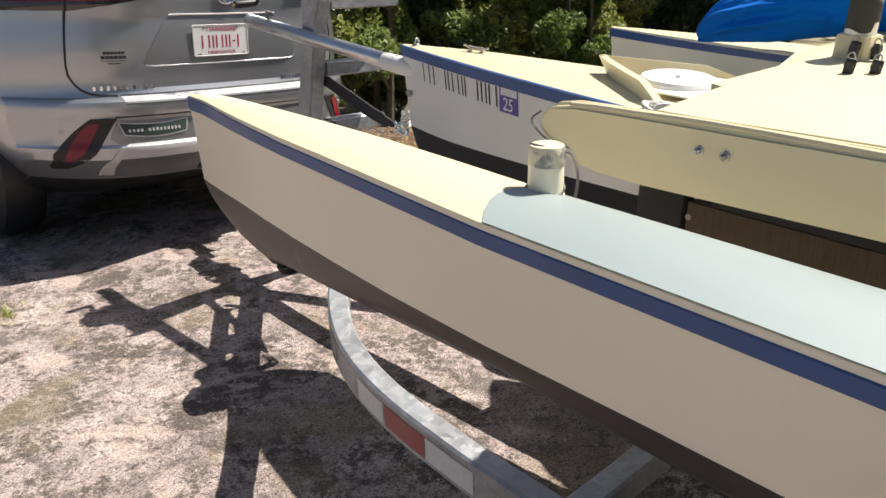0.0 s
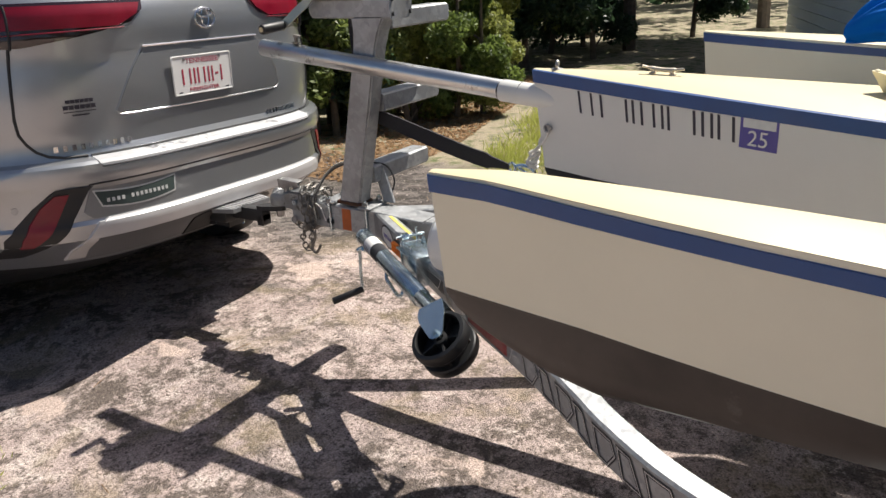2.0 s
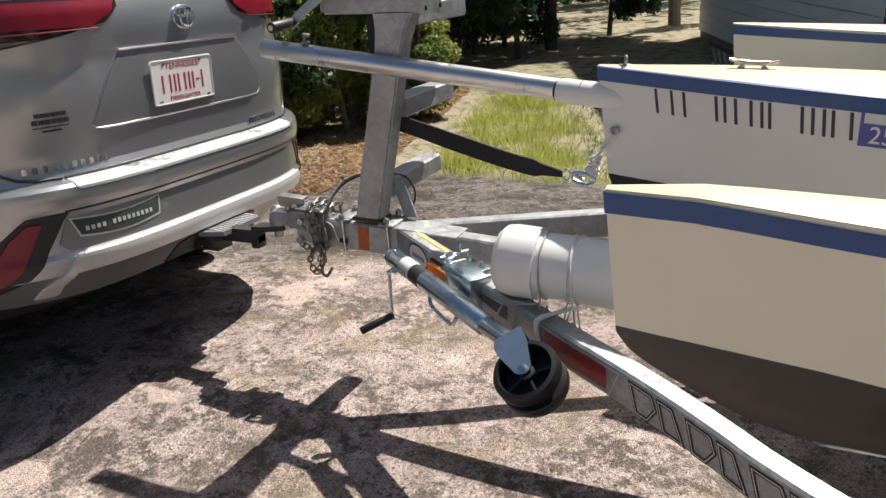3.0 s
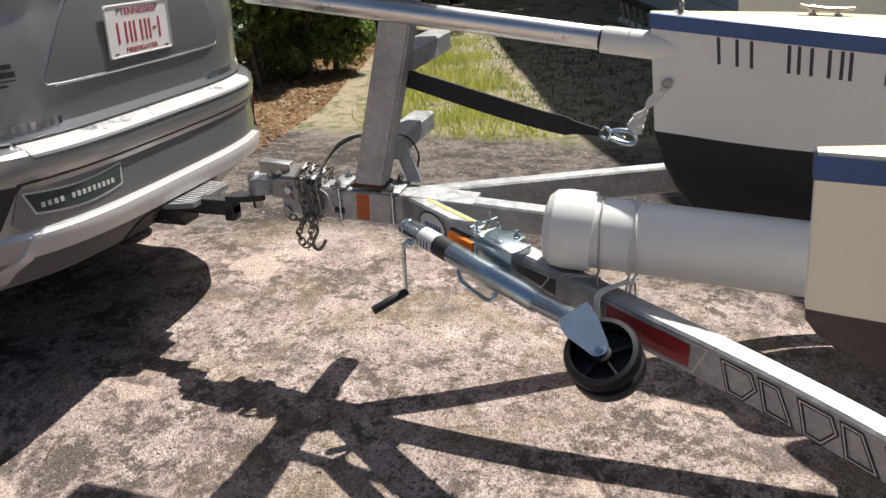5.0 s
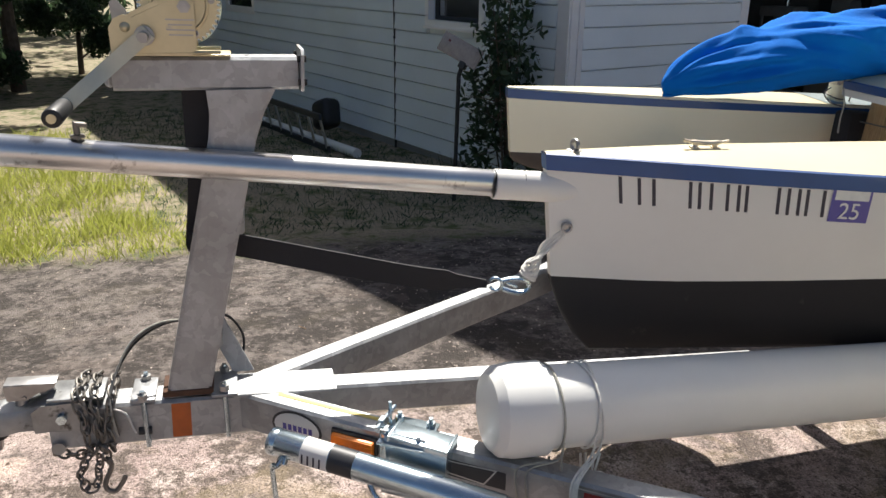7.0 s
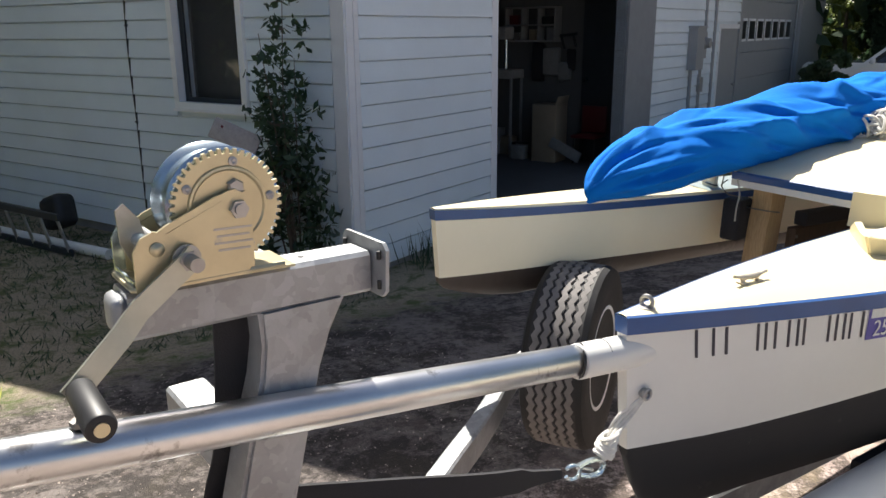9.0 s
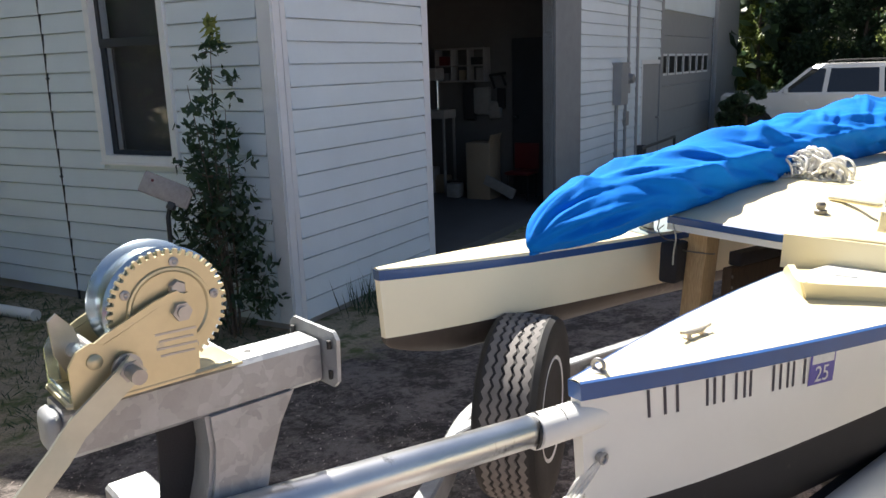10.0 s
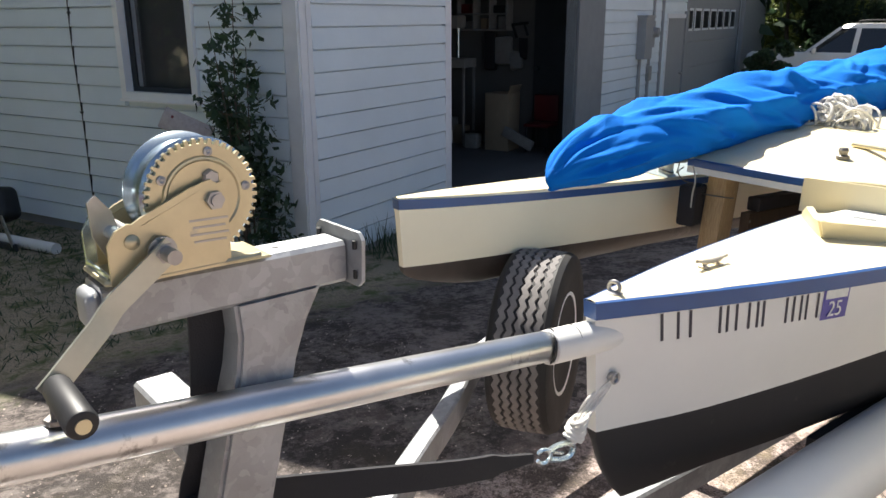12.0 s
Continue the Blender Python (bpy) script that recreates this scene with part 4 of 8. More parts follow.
    part("wing_edge_stripe", far_b, M["blue"], b, "navy blue front edge of the wing deck")
    part("wing_edge", mid_b, M["cream"], b, "cream rolled edge over the cabin front")
    low = bmesh.new()
    rings([[Vector((p.x, p.y - 0.004, p.z - 0.05)) for p in r] for r in rows], False, False, low)
    rings([[Vector((p.x, p.y + 0.002, p.z - d)) for p in rows[0]] for d in (0.028, 0.05)], False, False, low)
    part("wing_underside", low, M["white"], b, "white underside of the wing deck")
    for sx in (-1, 1):
        f = bmesh.new()
        pts = [(-3.6, 0.125), (-1.82, 0.120), (-1.4, 0.106), (-1.28, 0.100), (-1.235, 0.091), (-1.208, 0.074), (-1.2, 0.052), (-1.21, 0.034), (-1.245, 0.014), (-1.29, -0.006), (-1.34, -0.014), (-1.44, -0.015), (-3.6, 0.07)]
        if sx > 0:
            pts = [(-3.6, 0.112), (-1.62, 0.107), (-1.56, 0.09), (-1.55, 0.05), (-1.58, 0.0), (-1.7, -0.01), (-3.6, 0.02)]
        m = Matrix(((0, 0, sx, sx * (0.628 if sx < 0 else 0.668)), (1, 0, 0, 0), (0, 1, 0, 0), (0, 0, 0, 1)))
        plate(pts, 0.03, m, f)
        bmesh.ops.bevel(f, geom=[e for e in f.edges if abs(e.verts[0].co.x - e.verts[1].co.x) < 1e-5], offset=0.006, segments=2, affect="EDGES")
        part("wing_fascia", f, M["cream"], b, "deep cream side board of the wing")
        lip = bmesh.new()
        xe = -0.646 if sx < 0 else 0.69
        tube(smooth_path([(xe, -3.6, 0.125), (xe, -1.82, 0.120), (xe, -1.4, 0.107), (xe, -1.27, 0.099)] if sx < 0 else [(xe, -3.6, 0.112), (xe, -2, 0.111), (xe, -1.34, 0.108), (xe, -1.30, 0.102)], 5), 0.007, 8, lip)
        part("edge_bead", lip, M["cream"], b)
        for yb in (-1.545, -1.591):
            x = sx * (0.658 if sx < 0 else 0.698)
            nut = lathe([(0.0095, 0), (0.0095, 0.002), (0.006, 0.003), (0.006, 0.009), (0.0038, 0.011), (0.0038, 0.014), (0.0, 0.015)], axis_at((x, yb, 0.072), (sx, 0, 0)), 6)
            part("acorn_nut", nut, M["steel"], b)
        # stub post standing on the outrigger, capped and wired to the wing
        cx, cy = sx * 0.88, -1.411
        part("stub_post", cyl((cx, cy - 0.003, -0.014), (cx, cy, 0.07), 0.0290, 0.0285, 24), M["creamside"], b, "cream stub post on the outrigger")
        part("stub_cap", cyl((cx, cy - 0.001, 0.062), (cx, cy, 0.097), 0.0298, 0.0285, 24, bevel=0.005), M["capworn"], b, "scuffed cream cap with grey wear")
        part("stub_fairing", lathe([(0.042, -0.008), (0.035, -0.003), (0.031, 0.004), (0.0287, 0.014)], Matrix.Translation((cx, cy - 0.003, 0.006)), 24), M["creamside"], b)
        w = [Vector((cx + 0.0305 * math.cos(a), cy + 0.0305 * math.sin(a), 0.024 + 0.008 * math.sin(a + 1.2))) for a in np.linspace(0, 2 * math.pi, 25)]
        w2 = smooth_path([(cx - sx * 0.02, cy - 0.03, 0.085), (cx + sx * 0.02, cy, 0.097), (cx, cy + 0.03, 0.09), (cx - sx * 0.04, cy - 0.01, 0.08), (cx - sx * 0.03, cy - 0.04, 0.05), (cx - sx * 0.02, cy - 0.045, 0.005)], 6)
        part("lashing", tube(w2, 0.0025, 6, tube(w, 0.0025, 6)), M["chain"], b, "thin dark wire lashing")
        w3 = smooth_path([(sx * 0.662, -1.21, 0.08), (sx * 0.672, -1.195, 0.06), (sx * 0.665, -1.225, 0.03), (sx * 0.661, -1.28, 0.018)], 5)
        part("wire_loop", tube(w3, 0.0022, 6), M["chain"], b)
    cab = bmesh.new()
    plate([(-0.32, -1.41), (-0.30, -1.355), (0.0, -1.352), (0.272, -1.275), (0.30, -1.41), (0.32, -3.4), (-0.32, -3.4)], 0.105, Matrix.Translation((0, 0, 0.0)), cab)
    part("cabin_front", cab, M["cream"], b, "cream raised cabin front")
    # raised panel over the port half of the wing, with a low rounded step round it
    def panel_side(y):
        return between(-y, [(1.44, -0.632), (1.58, -0.618), (1.8, -0.588), (3.4, -0.54)])
    cols = []
    for k in range(13):
        y = -1.44 - 1.96 * (k / 12) ** 1.5
        a0 = panel_side(y)
        row = []
        for i in range(14):
            x = a0 + (0.03 - a0) * max(0, i - 1) / 12 + (0.006 if i == 1 else 0)
            row.append(Vector((x, y - (0.006 if k else 0), 0.125 - 0.022 * (min(x, 0) / HW) ** 2 + (0.0115 if i else 0.0))))
        cols.append(row)
    lead = [Vector((p.x, -1.438, p.z - 0.0115 if i else p.z)) for i, p in enumerate(cols[0])]
    part("raised_deck", rings([lead] + cols, False, False), M["cream"], b, "slightly raised cream deck panel with rounded edge")
    # mast stump, step and blocks
    mx, my = 0.043, -1.498
    part("mast_step", rings([[Vector((mx + x * k, my + y * k, z)) for x, y in ((-0.030, -0.038), (0.030, -0.038), (0.037, -0.028), (0.037, 0.028), (0.030, 0.038), (-0.030, 0.038), (-0.037, 0.028), (-0.037, -0.028))] for k, z in ((1.12, 0.112), (1.06, 0.132), (0.98, 0.140), (0.95, 0.183), (0.92, 0.187))]), M["cream"], b, "cream moulded mast step")
    part("mast", cyl((mx, my, 0.18), (mx, my - 0.003, 0.300), 0.0318, seg=28, bevel=0.002), M["pvc"], b, "white mast stump")
    wrap = []
    for k in range(33):
        a = 2 * math.pi * k / 32
        low = 0.196 + (0.016 if math.sin(a + 2.2) > 0.2 else 0.0) + 0.004 * math.sin(3 * a)
        wrap.append([Vector((mx + 0.0328 * math.cos(a), my - 0.001 + 0.0328 * math.sin(a), z)) for z in (low, 0.25, 0.304)])
    part("mast_band", rings(wrap, False, False), M["black"], b, "black tape wrapped round the mast stump")
    for x, y, z, turn in ((-0.149, -1.562, 0.152, 20), (-0.115, -1.60, 0.150, 35), (mx - 0.045, my - 0.012, 0.165, 5), (mx - 0.014, my - 0.046, 0.160, 70)):
        bl = box((0.011, 0.02, 0.034), (x, y, z - 0.004), (8, 0, turn), 0.003)
        cyl((x - 0.009, y, z), (x + 0.009, y, z), 0.009, seg=14, bm=bl)
        blk = part("block", bl, M["black"], b, "small dark pulley block")
        part("shackle", tube([Vector((x, y + 0.007 * math.cos(a), z + 0.016 + 0.008 * math.sin(a))) for a in np.linspace(0, 6.28, 12)], 0.0018, 6), M["steel"], blk)
    return b


build_boat()


# ---- boat trailer ----
TX = 0.085


def rail_top(y):
    return 0.548 + 0.062 * y


RAIL = [(0.075, 0.66), (-0.05, 0.48), (-0.375, 0.0), (-0.505, -0.2), (-0.596, -0.33), (-0.665, -0.42), (-0.725, -0.495), (-0.818, -0.64), (-0.884, -0.80), (-0.921, -0.97), (-0.938, -1.15), (-0.944, -1.35), (-0.945, -2.2), (-0.945, -4.4)]


def rail_face(t, v, off=0.001):
    """A place on the near rail's outer face: t metres aft of the junction along it, v below its top."""
    pts = RAIL_FINE
    k = 0
    while k < len(pts) - 2 and t > (pts[k + 1] - pts[k]).length:
        t -= (pts[k + 1] - pts[k]).length
        k += 1
    d = (pts[k + 1] - pts[k]).normalized()
    p = pts[k] + d * t
    n = Vector((d.y, -d.x, 0)).normalized()
    return p + n * (0.0285 + off) + Vector((0, 0, -v))


RAIL_FINE = smooth_path([(x, y, rail_top(y)) for x, y in RAIL], 6)


def rail_patch(t0, t1, v0, v1, off=0.001, slant=0.0, n=5):
    return rings([[rail_face(t0 + (t1 - t0) * i / n + slant * k, v0 + (v1 - v0) * k, off) for k in (0, 1)] for i in range(n + 1)], False, False)


def rail_outline(corners, width=0.003, off=0.002):
    """A thin closed line on the rail's face."""
    n = len(corners)
    lines = []
    for s in (-1, 1):
        loop = []
        for i in range(n):
            p, q, r = (Vector(corners[j % n]) for j in (i - 1, i, i + 1))
            e, f = (q - p).normalized(), (r - q).normalized()
            m = Vector((-e.y - f.y, e.x + f.x))
            m = m.normalized() / max(0.45, m.length / 2)
            loop.append(q + m * s * width / 2)
        fine = []
        for p, q in zip(loop, loop[1:] + loop[:1]):
            k = 4
            fine += [p.lerp(q, j / k) for j in range(k)]
        lines.append([rail_face(c.x, c.y, off) for c in fine])
    return rings([[u, v] for u, v in zip(lines[0] + lines[0][:1], lines[1] + lines[1][:1])], False, False)


def build_trailer():
    t = thing("boat_trailer", "galvanised boat trailer with V-shaped tongue and curved side rails", "trailer")
    g = M["galv"]
    # tongue box and centre beam
    part("tongue", bar_along([(TX, 1.06, 0.603), (TX, 0.60, 0.583)], 0.076, 0.098), g, t, "galvanised tongue box")
    part("centre_beam", bar_along([(TX, 0.64, 0.586), (TX, -4.0, 0.29)], 0.062, 0.075), g, t)
    part("splice_plate", bar_along([(TX + 0.002, 0.68, 0.592), (TX + 0.002, 0.455, 0.578)], 0.10, 0.008, bevel=0.002), g, t)
    a = bmesh.new()
    bar_along(RAIL_FINE, 0.057, 0.09, a)
    near = part("side_rail", a, g, t, "curved galvanised side rail with decals")
    b = bmesh.new()
    bar_along([Vector((2 * TX - p.x, p.y, p.z)) for p in RAIL_FINE], 0.053, 0.09, b)
    far = part("side_rail", b, g, t, "curved galvanised side rail")
    for y in (-1.43, -2.9, -4.2):
        part("crossmember", bar_along([(-0.925, y, rail_top(y) - 0.03), (2 * TX + 0.925, y, rail_top(y) - 0.03)], 0.06, 0.06), g, t)
    # decals and reflectors of the near rail; distances along it from the junction
    part("oval_sticker", oval_on_rail(0.150, 0.047, 0.056, 0.036), M["platewhite"], near, "white oval sticker with a dark rim")
    part("oval_rim", oval_on_rail(0.150, 0.047, 0.061, 0.041, 0.0009, ring=0.006), M["decal"], near)
    for i in range(6):
        part("print_bar", rail_patch(0.116 + i * 0.0125, 0.125 + i * 0.0125, 0.041, 0.056, 0.0018, n=1), M["violet"], near)
    part("yellow_label", rings([[p + Vector((0, 0, 0.0015)) + s for s in (Vector((0.004, 0.0, 0)), Vector((0.014, -0.006, 0)))] for p in RAIL_FINE[3:9]], False, False), M["yellow"], near, "faded yellow warning label")
    lamp = bmesh.new()
    p, q = rail_face(0.235, 0.04, 0.006), rail_face(0.345, 0.04, 0.006)
    d = (q - p).normalized()
    m = axis_at((p + q) / 2, (d.y, -d.x, 0), d)
    box((0.108, 0.044, 0.012), (0, 0, -0.002), bevel=0.004, bm=lamp)
    lamp.transform(m)
    base = part("marker_lamp", lamp, M["black"], near, "amber side marker lamp")
    lens = box((0.098, 0.035, 0.014), (0, 0, 0.008), bevel=0.005)
    for i in range(7):
        box((0.094, 0.0018, 0.003), (0, -0.0145 + i * 0.0048, 0.0152), bm=lens)
    lens.transform(m)
    part("lens", lens, M["orange"], base, "ribbed amber lens")
    part("decal_ground", rail_patch(0.43, 0.62, 0.022, 0.062, 0.001, 0.0), M["decal"], near)
    part("decal_line", rail_outline([(0.43, 0.03), (0.60, 0.022), (0.575, 0.06), (0.50, 0.055)]), M["decal_line"], near)
    part("red_reflector", rail_patch(0.775, 0.99, 0.018, 0.072, 0.0015), M["red"], near, "red reflective strip")
    part("reflector_line", rail_outline([(0.755, 0.012), (1.03, 0.012), (1.0, 0.08), (0.755, 0.078)]), M["decal_line"], near)
    s = 1.06
    for k, w in enumerate((0.082,) * 7):
        if k % 2:
            shape = [(s + w * 0.06, 0.018), (s + w * 0.52, 0.018), (s + w * 0.95, 0.08), (s + w * 0.30, 0.08)]
        else:
            shape = [(s + w * 0.05, 0.018), (s + w * 0.80, 0.018), (s + w * 0.98, 0.046), (s + w * 0.70, 0.08), (s + w * 0.30, 0.08)]
        part("brand_shade", rail_outline(shape, 0.010, 0.0012), M["decal"], near)
        part("brand_outline", rail_outline(shape, 0.0028, 0.002), M["decal_line"], near)
        s += w
    part("lower_line", rail_outline([(1.68, 0.02), (1.765, 0.02), (1.765, 0.075), (1.70, 0.075)], 0.0025), M["decal_line"], near)
    part("white_reflector", rail_patch(1.79, 1.908, 0.02, 0.074, 0.0015), M["whiteref"], near, "silver reflective strip")
    part("red_reflector", rail_patch(1.915, 2.058, 0.02, 0.074, 0.0015), M["red"], near, "red reflective strip")
    part("white_reflector", rail_patch(2.062, 2.206, 0.02, 0.074, 0.0015), M["whiteref"], near, "silver reflective strip")
    # pale strips on the inner face of the far rail
    for t0, t1 in ((0.42, 0.55), (0.556, 0.70)):
        strip = bmesh.new()
        rows = []
        for i in range(5):
            u = t0 + (t1 - t0) * i / 4
            p = rail_face(u, 0, 0.0)
            c = Vector((2 * TX - p.x, p.y, p.z))
            q2 = rail_face(u + 0.01, 0, 0.0)
            d2 = Vector((2 * TX - q2.x, q2.y, q2.z)) - c
            n2 = Vector((d2.y, -d2.x, 0)).normalized()
            rows.append([c + n2 * 0.0545 - Vector((0, 0, v)) for v in (0.012, 0.072)])
        part("white_reflector", rings(rows, False, False, strip), M["whiteref"], far, "pale reflective strip")
    # orange mark, U-bolts and holes on the tongue
    part("orange_mark", box((0.002, 0.04, 0.082), (TX - 0.0385, 0.795, 0.542), (2.6, 0, 0)), M["orange_dull"], t, "faded orange reflector")
    for y in (0.868, 0.70):
        u = tube([(TX - 0.043, y, 0.49), (TX - 0.043, y, 0.625)], 0.0055, 8)
        tube([(TX + 0.043, y, 0.49), (TX + 0.043, y, 0.625)], 0.0055, 8, u)
        tube([(TX - 0.043, y, 0.494), (TX + 0.043, y, 0.494)], 0.0055, 8, u)
        part("u_bolt", u, M["zinc"], t)
        for sx in (-1, 1):
            part("nut", cyl((TX + sx * 0.043, y, 0.606), (TX + sx * 0.043, y, 0.618), 0.011, seg=6), M["steel"], t)
    part("clamp_plate", box((0.10, 0.05, 0.008), (TX, 0.868, 0.604), (2.5, 0, 0), 0.002), M["galv"], t, "galvanised clamp plate")
    part("clamp_plate", box((0.11, 0.055, 0.008), (TX, 0.70, 0.598), (2.5, 0, 0), 0.002), M["galv"], t, "galvanised clamp plate")
    part("slot", tube([(TX - 0.0378, y, 0.527 + 0.04 * (y - 0.87)) for y in (0.858, 0.885)], 0.0095, 10), M["black"], t)
    part("slot", tube([(TX - 0.0378, y, 0.532) for y in (0.925, 0.928)], 0.0055, 10), M["black"], t)
    # coupler
    cp = bmesh.new()
    rows = []
    for y, w, z0, z1 in ((0.985, 0.043, 0.547, 0.618), (1.045, 0.043, 0.552, 0.622), (1.07, 0.040, 0.556, 0.620), (1.095, 0.034, 0.557, 0.612), (1.12, 0.032, 0.556, 0.606), (1.145, 0.037, 0.553, 0.611), (1.163, 0.037, 0.553, 0.608), (1.178, 0.031, 0.556, 0.599), (1.187, 0.017, 0.562, 0.588)):
        e = 0.02 if y > 1.06 else 0.008
        rows.append([Vector((TX + a, y, z)) for a, z in ((-w, z0), (-w, z1 - e), (-w + 0.3 * e, z1 - 0.3 * e), (-w + e, z1), (w - e, z1), (w - 0.3 * e, z1 - 0.3 * e), (w, z1 - e), (w, z0))])
    rings(rows, True, True, cp)
    for sx in (-1, 1):
        plate([(-0.055, 0.0), (0.05, 0.0), (0.05, -0.05), (0.03, -0.062), (-0.055, -0.062)], 0.004, axis_at((TX + sx * 0.0425, 1.035, 0.556), (-1, 0, 0), (0, 1, 0)), cp)
        lathe([(0.006, 0), (0.014, 0), (0.014, 0.004), (0.006, 0.004)], axis_at((TX + sx * 0.047, 1.045, 0.515), (sx, 0, 0)), 14, cp)
    box((0.088, 0.11, 0.008), (TX, 1.00, 0.6225), (2.5, 0, 0), 0.003, cp)
    lathe([(0.0, 0.0), (0.008, 0.0), (0.006, 0.002), (0.0, 0.002)], Matrix.Translation((TX, 1.045, 0.6268)), 10, cp)
    coupler = part("coupler", cp, M["wornzinc"], t, "zinc ball coupler, greasy and worn")
    lever = bmesh.new()
    for sx in (-1, 1):
        plate([(-0.045, 0.004), (-0.008, 0.0), (0.014, 0.012), (0.050, 0.022), (0.052, 0.03), (-0.047, 0.038)], 0.003, axis_at((TX + sx * 0.017, 1.088, 0.622), (-1, 0, 0), (0, -1, 0.05)), lever)
    box((0.038, 0.10, 0.004), (TX, 1.086, 0.656), (3, 0, 0), 0.0012, lever)
    cyl((TX, 1.11, 0.600), (TX, 1.11, 0.640), 0.015, 0.012, 14, lever)
    cyl((TX - 0.024, 1.10, 0.628), (TX + 0.024, 1.10, 0.628), 0.005, seg=10, bm=lever)
    box((0.012, 0.03, 0.018), (TX, 1.06, 0.632), (-25, 0, 0), 0.003, lever)
    part("latch", lever, M["steel"], coupler, "grey coupler latch lever")
    for y, z in ((1.029, 0.586),):
        part("bolt_head", cyl((TX - 0.046, y, z), (TX - 0.058, y, z), 0.011, seg=6), M["zinc"], coupler)
    # safety chains: links of bent rod
    def chain(name, pts, n):
        c = bmesh.new()
        path = smooth_path(pts, 12)
        L = [0]
        for p, q in zip(path, path[1:]):
            L.append(L[-1] + (q - p).length)
        for i in range(n):
            u = L[-1] * (i + 0.5) / n
            k = max(j for j in range(len(L) - 1) if L[j] <= u)
            p = path[k].lerp(path[k + 1], (u - L[k]) / max(1e-6, L[k + 1] - L[k]))
            d = (path[k + 1] - path[k]).normalized()
            s = d.orthogonal().normalized()
            if i % 2:
                s = d.cross(s)
            half = L[-1] / n * 0.72
            tube([p + d * half * math.cos(a) + s * 0.0095 * math.sin(a) for a in np.linspace(0, 2 * math.pi, 13)], 0.0028, 6, c)
        return part(name, c, M["chain"], t, "dark steel safety chain")
    def wrap(y, lean, lift):
        """One turn of chain round the tongue box."""
        k, top, low = 0.052, 0.628 + lift, 0.503
        return [(TX - k, y + lean * 0.2, low + 0.02), (TX - k - 0.004, y, 0.56), (TX - k + 0.006, y + lean, top - 0.006), (TX, y + lean, top + 0.004), (TX + k - 0.006, y + lean, top - 0.006), (TX + k, y, 0.56), (TX + k - 0.008, y, low - 0.004), (TX, y, low - 0.008), (TX - k + 0.008, y, low - 0.004), (TX - k, y + lean * 0.1, low + 0.012)]
    for y, lean, lift in ((0.985, 0.012, 0.0), (0.962, 0.0, 0.006), (0.940, -0.012, 0.0), (0.955, 0.03, 0.012)):
        chain("safety_chain", wrap(y, lean, lift), 17)
    chain("safety_chain", [(TX - 0.05, 0.975, 0.51), (TX - 0.052, 1.0, 0.47), (TX - 0.05, 1.012, 0.44), (TX - 0.045, 1.002, 0.405), (TX - 0.04, 0.985, 0.408), (TX - 0.04, 0.975, 0.45), (TX - 0.045, 0.965, 0.50)], 12)
    chain("safety_chain", [(TX - 0.03, 1.04, 0.512), (TX - 0.02, 1.055, 0.49), (TX - 0.01, 1.03, 0.472), (TX - 0.02, 1.0, 0.478), (TX - 0.035, 0.985, 0.50)], 7)
    chain("safety_chain", [(TX - 0.052, 0.958, 0.51), (TX - 0.053, 0.952, 0.48), (TX - 0.05, 0.95, 0.462)], 3)
    hook = smooth_path([(TX - 0.050, 0.950, 0.475), (TX - 0.052, 0.948, 0.455), (TX - 0.055, 0.962, 0.425), (TX - 0.056, 0.963, 0.405), (TX - 0.056, 0.948, 0.396), (TX - 0.056, 0.932, 0.412), (TX - 0.056, 0.922, 0.430)], 5)
    part("s_hook", tube(hook, 0.0055, 8), M["chain"], t, "dark steel S-hook")
    # loose wiring over tongue and post
    for k, (dx, mat) in enumerate(((0.0, "black"), (0.007, "chain"), (-0.006, "cord_grey"))):
        w = smooth_path([(TX - 0.05 + dx, 0.925, 0.53), (TX - 0.054 + dx, 0.93, 0.60), (TX - 0.03 + dx, 0.925, 0.645), (TX + 0.01, 0.885, 0.705 + 0.006 * k), (TX + 0.045, 0.83, 0.732 + 0.004 * k), (TX + 0.065, 0.77, 0.735)], 7)
        part("wire", tube(w, 0.0026, 6), M[mat], t)
    w = smooth_path([(TX - 0.052, 0.935, 0.60), (TX - 0.05, 0.905, 0.58), (TX - 0.047, 0.895, 0.545), (TX - 0.045, 0.89, 0.528)], 6)
    part("wire", tube(w, 0.0022, 6), M["cord"], t)
    w = smooth_path([(TX + 0.062, 0.735, 0.74), (TX + 0.085, 0.685, 0.725), (TX + 0.085, 0.655, 0.68), (TX + 0.07, 0.655, 0.64), (TX + 0.05, 0.675, 0.607)], 7)
    part("wire", tube(w, 0.0032, 6), M["black"], t)
    # winch post, leaning aft
    foot, head = Vector((TX - 0.005, 0.775, 0.60)), Vector((TX - 0.012, 0.615, 1.2535))
    ax = (head - foot).normalized()
    ps = bmesh.new()
    rows = []
    for k, hw in ((0, 0.046), (0.85, 0.046), (0.93, 0.052), (1, 0.066)):
        c = foot.lerp(head, k)
        f = Vector((0, 1, 0))
        rows.append([c + Vector((sx * 0.0345, 0, 0)) + f * sy * hw for sx, sy in ((-1, -1), (1, -1), (1, 1), (-1, 1))])
    rings(rows, True, True, ps)
    bmesh.ops.bevel(ps, geom=[e for e in ps.edges if abs((e.verts[0].co - e.verts[1].co).normalized().z) > 0.8], offset=0.006, segments=2, affect="EDGES")
    part("winch_post", ps, g, t, "galvanised winch post leaning aft")
    part("post_shoe", box((0.08, 0.105, 0.014), (TX - 0.004, 0.775, 0.608), (2.5, 0, 0), 0.003), M["rust"], t, "rusty weld at the foot of the post")
    arm = bmesh.new()
